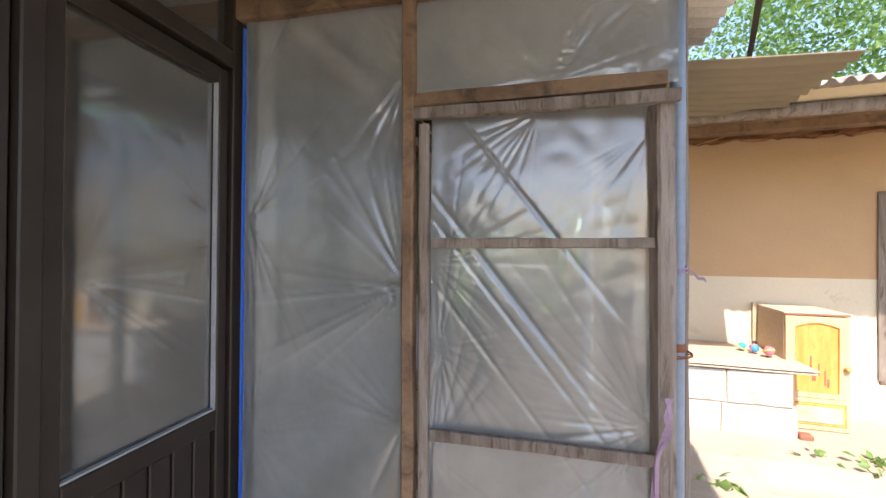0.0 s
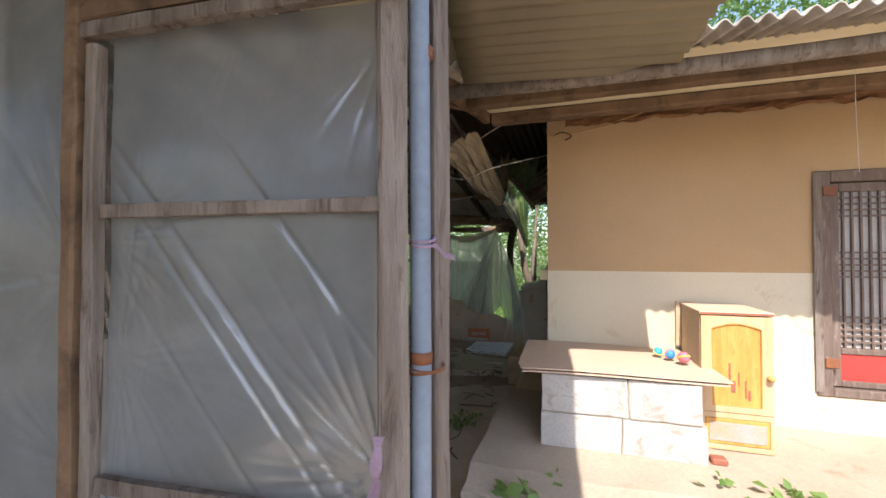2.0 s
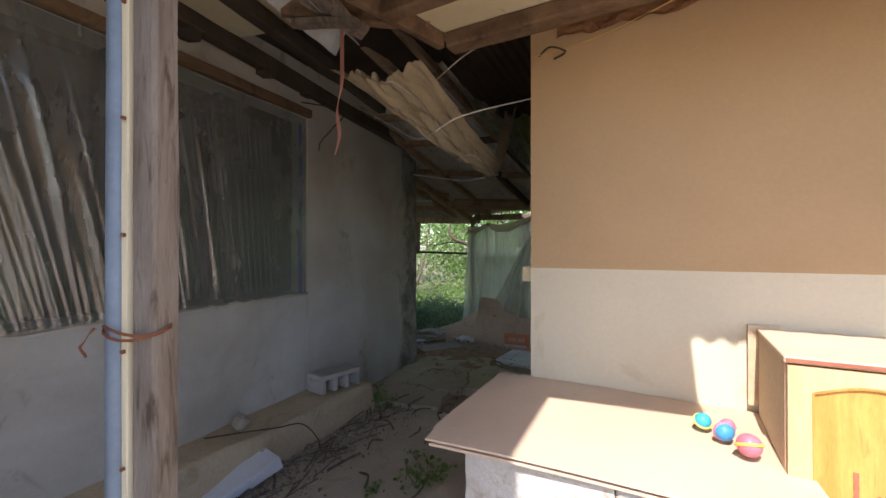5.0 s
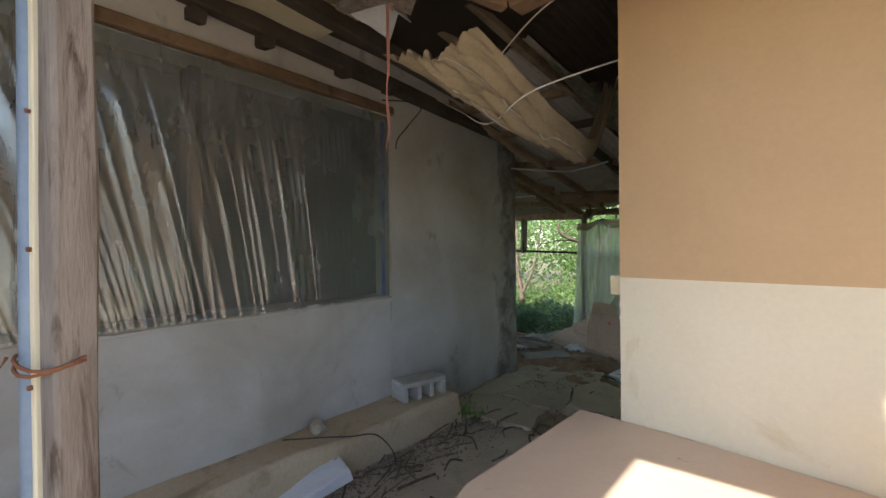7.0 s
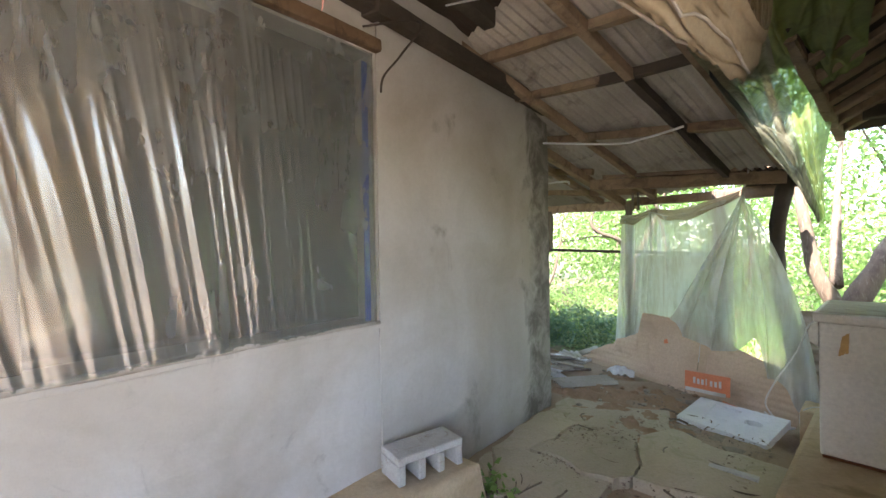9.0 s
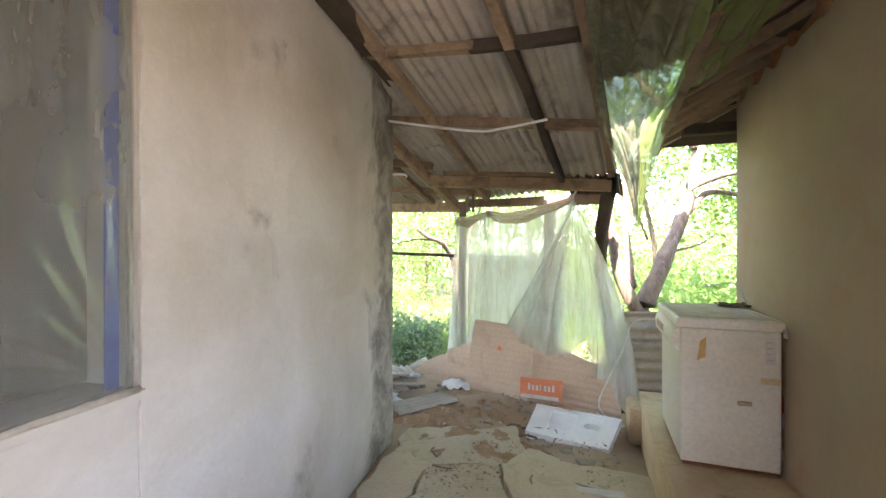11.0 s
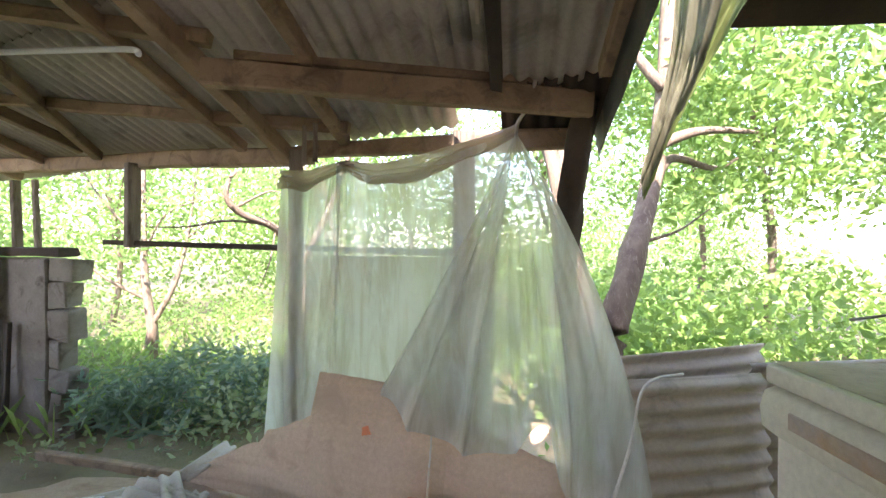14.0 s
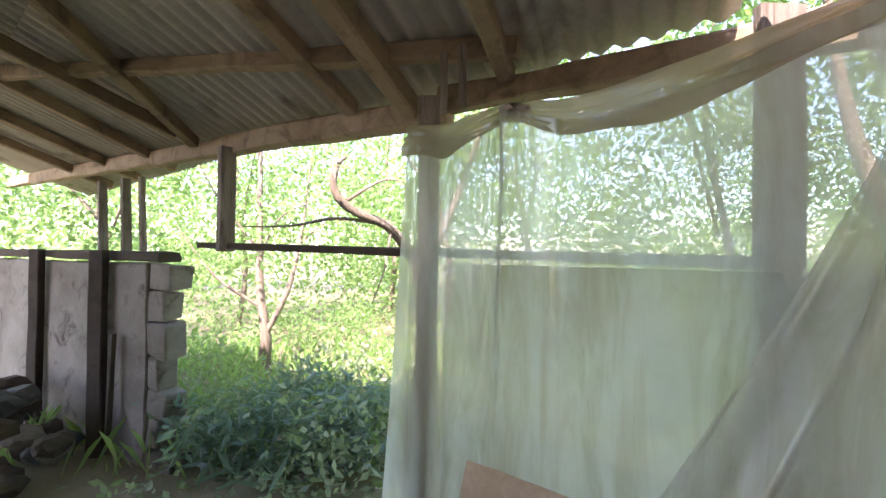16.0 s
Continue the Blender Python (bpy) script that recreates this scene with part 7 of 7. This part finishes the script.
for k, (x, y, h) in enumerate(((-3.6, 13.5, 4.5), (-2.8, 16.0, 5.5), (1.2, 14.5, 5.5), (4.6, 12.6, 6.0), (6.8, 10.8, 6.5), (3.0, 16.5, 6.5), (-5.8, 11.5, 5.0), (8.6, 13.5, 7.0), (0.0, 18.0, 6.0))):
    z = ground_z(x, y) - 0.05
    tree("woodland_tree", "slender woodland tree with light green leaves", [(x, y, z), (x + 0.15, y, z + h * 0.25), (x - 0.1, y + 0.1, z + h * 0.55), (x + 0.1, y, z + h * 0.95)], (0.05 + 0.004 * k, 0.02),
         [([(x, y, z + h * 0.3), (x + 0.7 * math.cos(k), y - 0.5, z + h * 0.5), (x + 1.3 * math.cos(k), y - 0.8, z + h * 0.7)], 0.025), ([(x, y, z + h * 0.45), (x - 0.8, y + 0.4 * math.sin(k), z + h * 0.65)], 0.035)],
         [(x + 3.2 * (rs.rand() - 0.5), y + 3.2 * (rs.rand() - 0.5), z + h * (0.30 + 0.75 * rs.rand())) for _ in range(58)], 110, 0.50, 0.088, M_LEAF_FAR, "woodland trees")


def stuff(name, me, label, cat):
    return tagged(new(name, me), label, cat, "", "stuff")


seeds = [(-2.6 + 3.6 * rs.rand(), 9.75 + 2.3 * rs.rand(), -0.22 + 0.55 * rs.rand() ** 1.8) for _ in range(120)]
c = clumps([p for p in seeds if p[0] > -0.55 or p[1] > 11.0 + 0.4 * (-p[0] - 0.55)], 0.24, 85, 0.7)
stuff("undergrowth", leaves("undergrowth", c, 0.055 * (0.6 + 0.9 * rs.rand(len(c))), M_BUSH), "dense dark green undergrowth behind the building", "bushes")
c = clumps([(-6 + 16 * rs.rand(), 12.4 + 4.5 * rs.rand(), -0.25 + 0.5 * rs.rand()) for _ in range(170)], 0.5, 100, 0.6)
stuff("bright_undergrowth", leaves("bright_undergrowth", c, 0.07 * (0.6 + 0.9 * rs.rand(len(c))), M_LEAF_FAR), "sunlit light green undergrowth in the clearing", "bushes")
c = clumps([(2.6 + 6.5 * rs.rand(), 8.7 + 3.0 * rs.rand(), -0.1 + 1.1 * rs.rand() ** 1.5) for _ in range(150)], 0.38, 80, 0.7)
stuff("fence_thicket", leaves("fence_thicket", c, 0.088 * (0.6 + 0.9 * rs.rand(len(c))), M_LEAF), "bright green thicket behind the corrugated fence", "bushes")
c = clumps([(-16 + 36 * rs.rand(), 19 + 7 * rs.rand(), 7.5 * rs.rand() ** 1.2) for _ in range(520)], 1.1, 110, 0.8)
stuff("far_woods", leaves("far_woods", c, 0.16 * (0.6 + 0.9 * rs.rand(len(c))), M_LEAF_FAR), "light green woods in the distance", "woods")
c = clumps([(-12 + 28 * rs.rand(), 15.5 + 4 * rs.rand(), -0.2 + 3.4 * rs.rand()) for _ in range(330)], 0.8, 110, 0.8)
stuff("middle_woods", leaves("middle_woods", c, 0.11 * (0.6 + 0.9 * rs.rand(len(c))), M_LEAF_FAR), "light green saplings and brush beyond the clearing", "woods")
c = clumps([(5.5 + 7 * rs.rand(), 6.5 + 6 * rs.rand(), 2.2 + 6.6 * rs.rand()) for _ in range(280)], 0.7, 110, 0.8)
stuff("roof_side_foliage", leaves("roof_side_foliage", c, 0.13 * (0.6 + 0.9 * rs.rand(len(c))), M_LEAF), "leafy branches overhanging behind the house", "foliage")
c = clumps([(-0.55 + 1.2 * rs.rand(), 10.05 + 0.9 * rs.rand(), -0.12 + 0.42 * rs.rand()) for _ in range(46)], 0.16, 40, 0.7)
stuff("ferns", leaves("ferns", c, 0.11 * (0.6 + 0.8 * rs.rand(len(c))), M_BLUELEAF, 0.6, 4.0), "bluish dark ferns beside the opening", "ferns")
# grass blades in the clearing
n = 5000
gx, gy = -5 + 12 * rs.rand(n), 10.1 + 4.5 * rs.rand(n)
gh = 0.10 + 0.22 * rs.rand(n)
ga = rs.rand(n) * 6.28
gz = np.array([ground_z(x, y) for x, y in zip(gx, gy)])
v = np.stack([np.stack([gx + np.cos(ga) * 0.006, gy + np.sin(ga) * 0.006, gz], 1), np.stack([gx - np.cos(ga) * 0.006, gy - np.sin(ga) * 0.006, gz], 1),
              np.stack([gx + 0.3 * gh * np.cos(ga + 1.2) - np.cos(ga) * 0.003, gy + 0.3 * gh * np.sin(ga + 1.2), gz + gh * 0.7], 1), np.stack([gx + 0.6 * gh * np.cos(ga + 1.2), gy + 0.6 * gh * np.sin(ga + 1.2), gz + gh], 1)], 1).reshape(-1, 3)
me = bpy.data.meshes.new("grass")
me.from_pydata(v.tolist(), [], np.arange(4 * n).reshape(-1, 4)[:, [0, 1, 2, 3]].tolist())
me.materials.append(M_LEAF)
stuff("grass", me, "thin green grass blades in the clearing", "grass")
# leaf litter along the ledge and over the passage floor
n = 5200
ly = 4.2 + 3.0 * rs.rand(n) ** 1.2
lx = LEFT.translation.x + (ly - LEFT.translation.y) * 0.218 + 0.24 + 0.045 * (ly - 4.2) + np.abs(rs.normal(size=n)) * 0.20
lc = np.stack([lx, ly, 0.045 + 0.018 * rs.rand(n)], 1)
stuff("leaf_litter", leaves("leaf_litter", lc, 0.014 + 0.028 * rs.rand(n) ** 2, M_LITTER, 0.25), "dry brown leaf litter along the ledge", "litter")
n = 1300
ly = 6.3 + 2.2 * rs.rand(n)
lx = 0.62 + 0.30 * (ly - 6.3) + 1.0 * rs.rand(n)
lc = np.stack([lx, ly, 0.05 + 0.015 * rs.rand(n)], 1)
stuff("floor_litter", leaves("floor_litter", lc, 0.012 + 0.022 * rs.rand(n), M_LITTER, 0.25), "scattered dry bits on the passage floor", "litter")


def weed(x, y, z, n, r, size, label):
    t = thing("weed", (x, y, z), label, "weed", "weeds")
    c = np.array([(x, y, z + r * 0.6)]) + rs.normal(size=(n, 3)) * np.array([r, r, r * 0.6]) * 0.6
    c[:, 2] = np.maximum(c[:, 2], z + 0.01)
    ob = new("leaves", leaves("leaves", c, size * (0.6 + 0.8 * rs.rand(n)), M_LEAF, 0.6, 1.5))
    ob.parent = t
    ob.matrix_parent_inverse = t.matrix_basis.inverted()
    bm = bmesh.new()
    for k in range(5):
        tube(bm, [(x, y, z - 0.01), tuple(c[k])], 0.0025, 5)
    part("stems", bm, M_BUSH, t)


for x, y, z, n, r, s in ((1.32, 3.58, 0.27, 26, 0.08, 0.075), (1.52, 3.66, 0.30, 18, 0.06, 0.05), (1.62, 3.40, 0.26, 22, 0.07, 0.06), (2.22, 3.52, 0.32, 22, 0.07, 0.05), (2.42, 3.40, 0.30, 46, 0.11, 0.06), (2.9, 3.3, 0.30, 40, 0.10, 0.06), (1.10, 5.00, 0.045, 70, 0.09, 0.03), (1.22, 5.05, 0.045, 60, 0.08, 0.03), (0.92, 4.85, 0.045, 20, 0.04, 0.025), (0.42, 6.12, 0.04, 40, 0.07, 0.03), (1.05, 5.25, 0.045, 24, 0.06, 0.025)):
    weed(x, y, z, n, r, s, "small green weed growing from a crack")
p = LEFT @ Vector((0.36, -1.46, 0.04))
weed(p.x, p.y, p.z, 60, 0.11, 0.05, "green weed growing at the ledge end")
stuff("strap_leaves", (lambda c: leaves("strap_leaves", c, 0.22 + 0.1 * rs.rand(len(c)), M_BLUELEAF, 0.5, 9.0))(np.array([0.15, 10.15, 0.02]) + rs.normal(size=(160, 3)) * np.array([0.22, 0.14, 0.06])), "clump of bluish strap leaves by the opening", "plant")
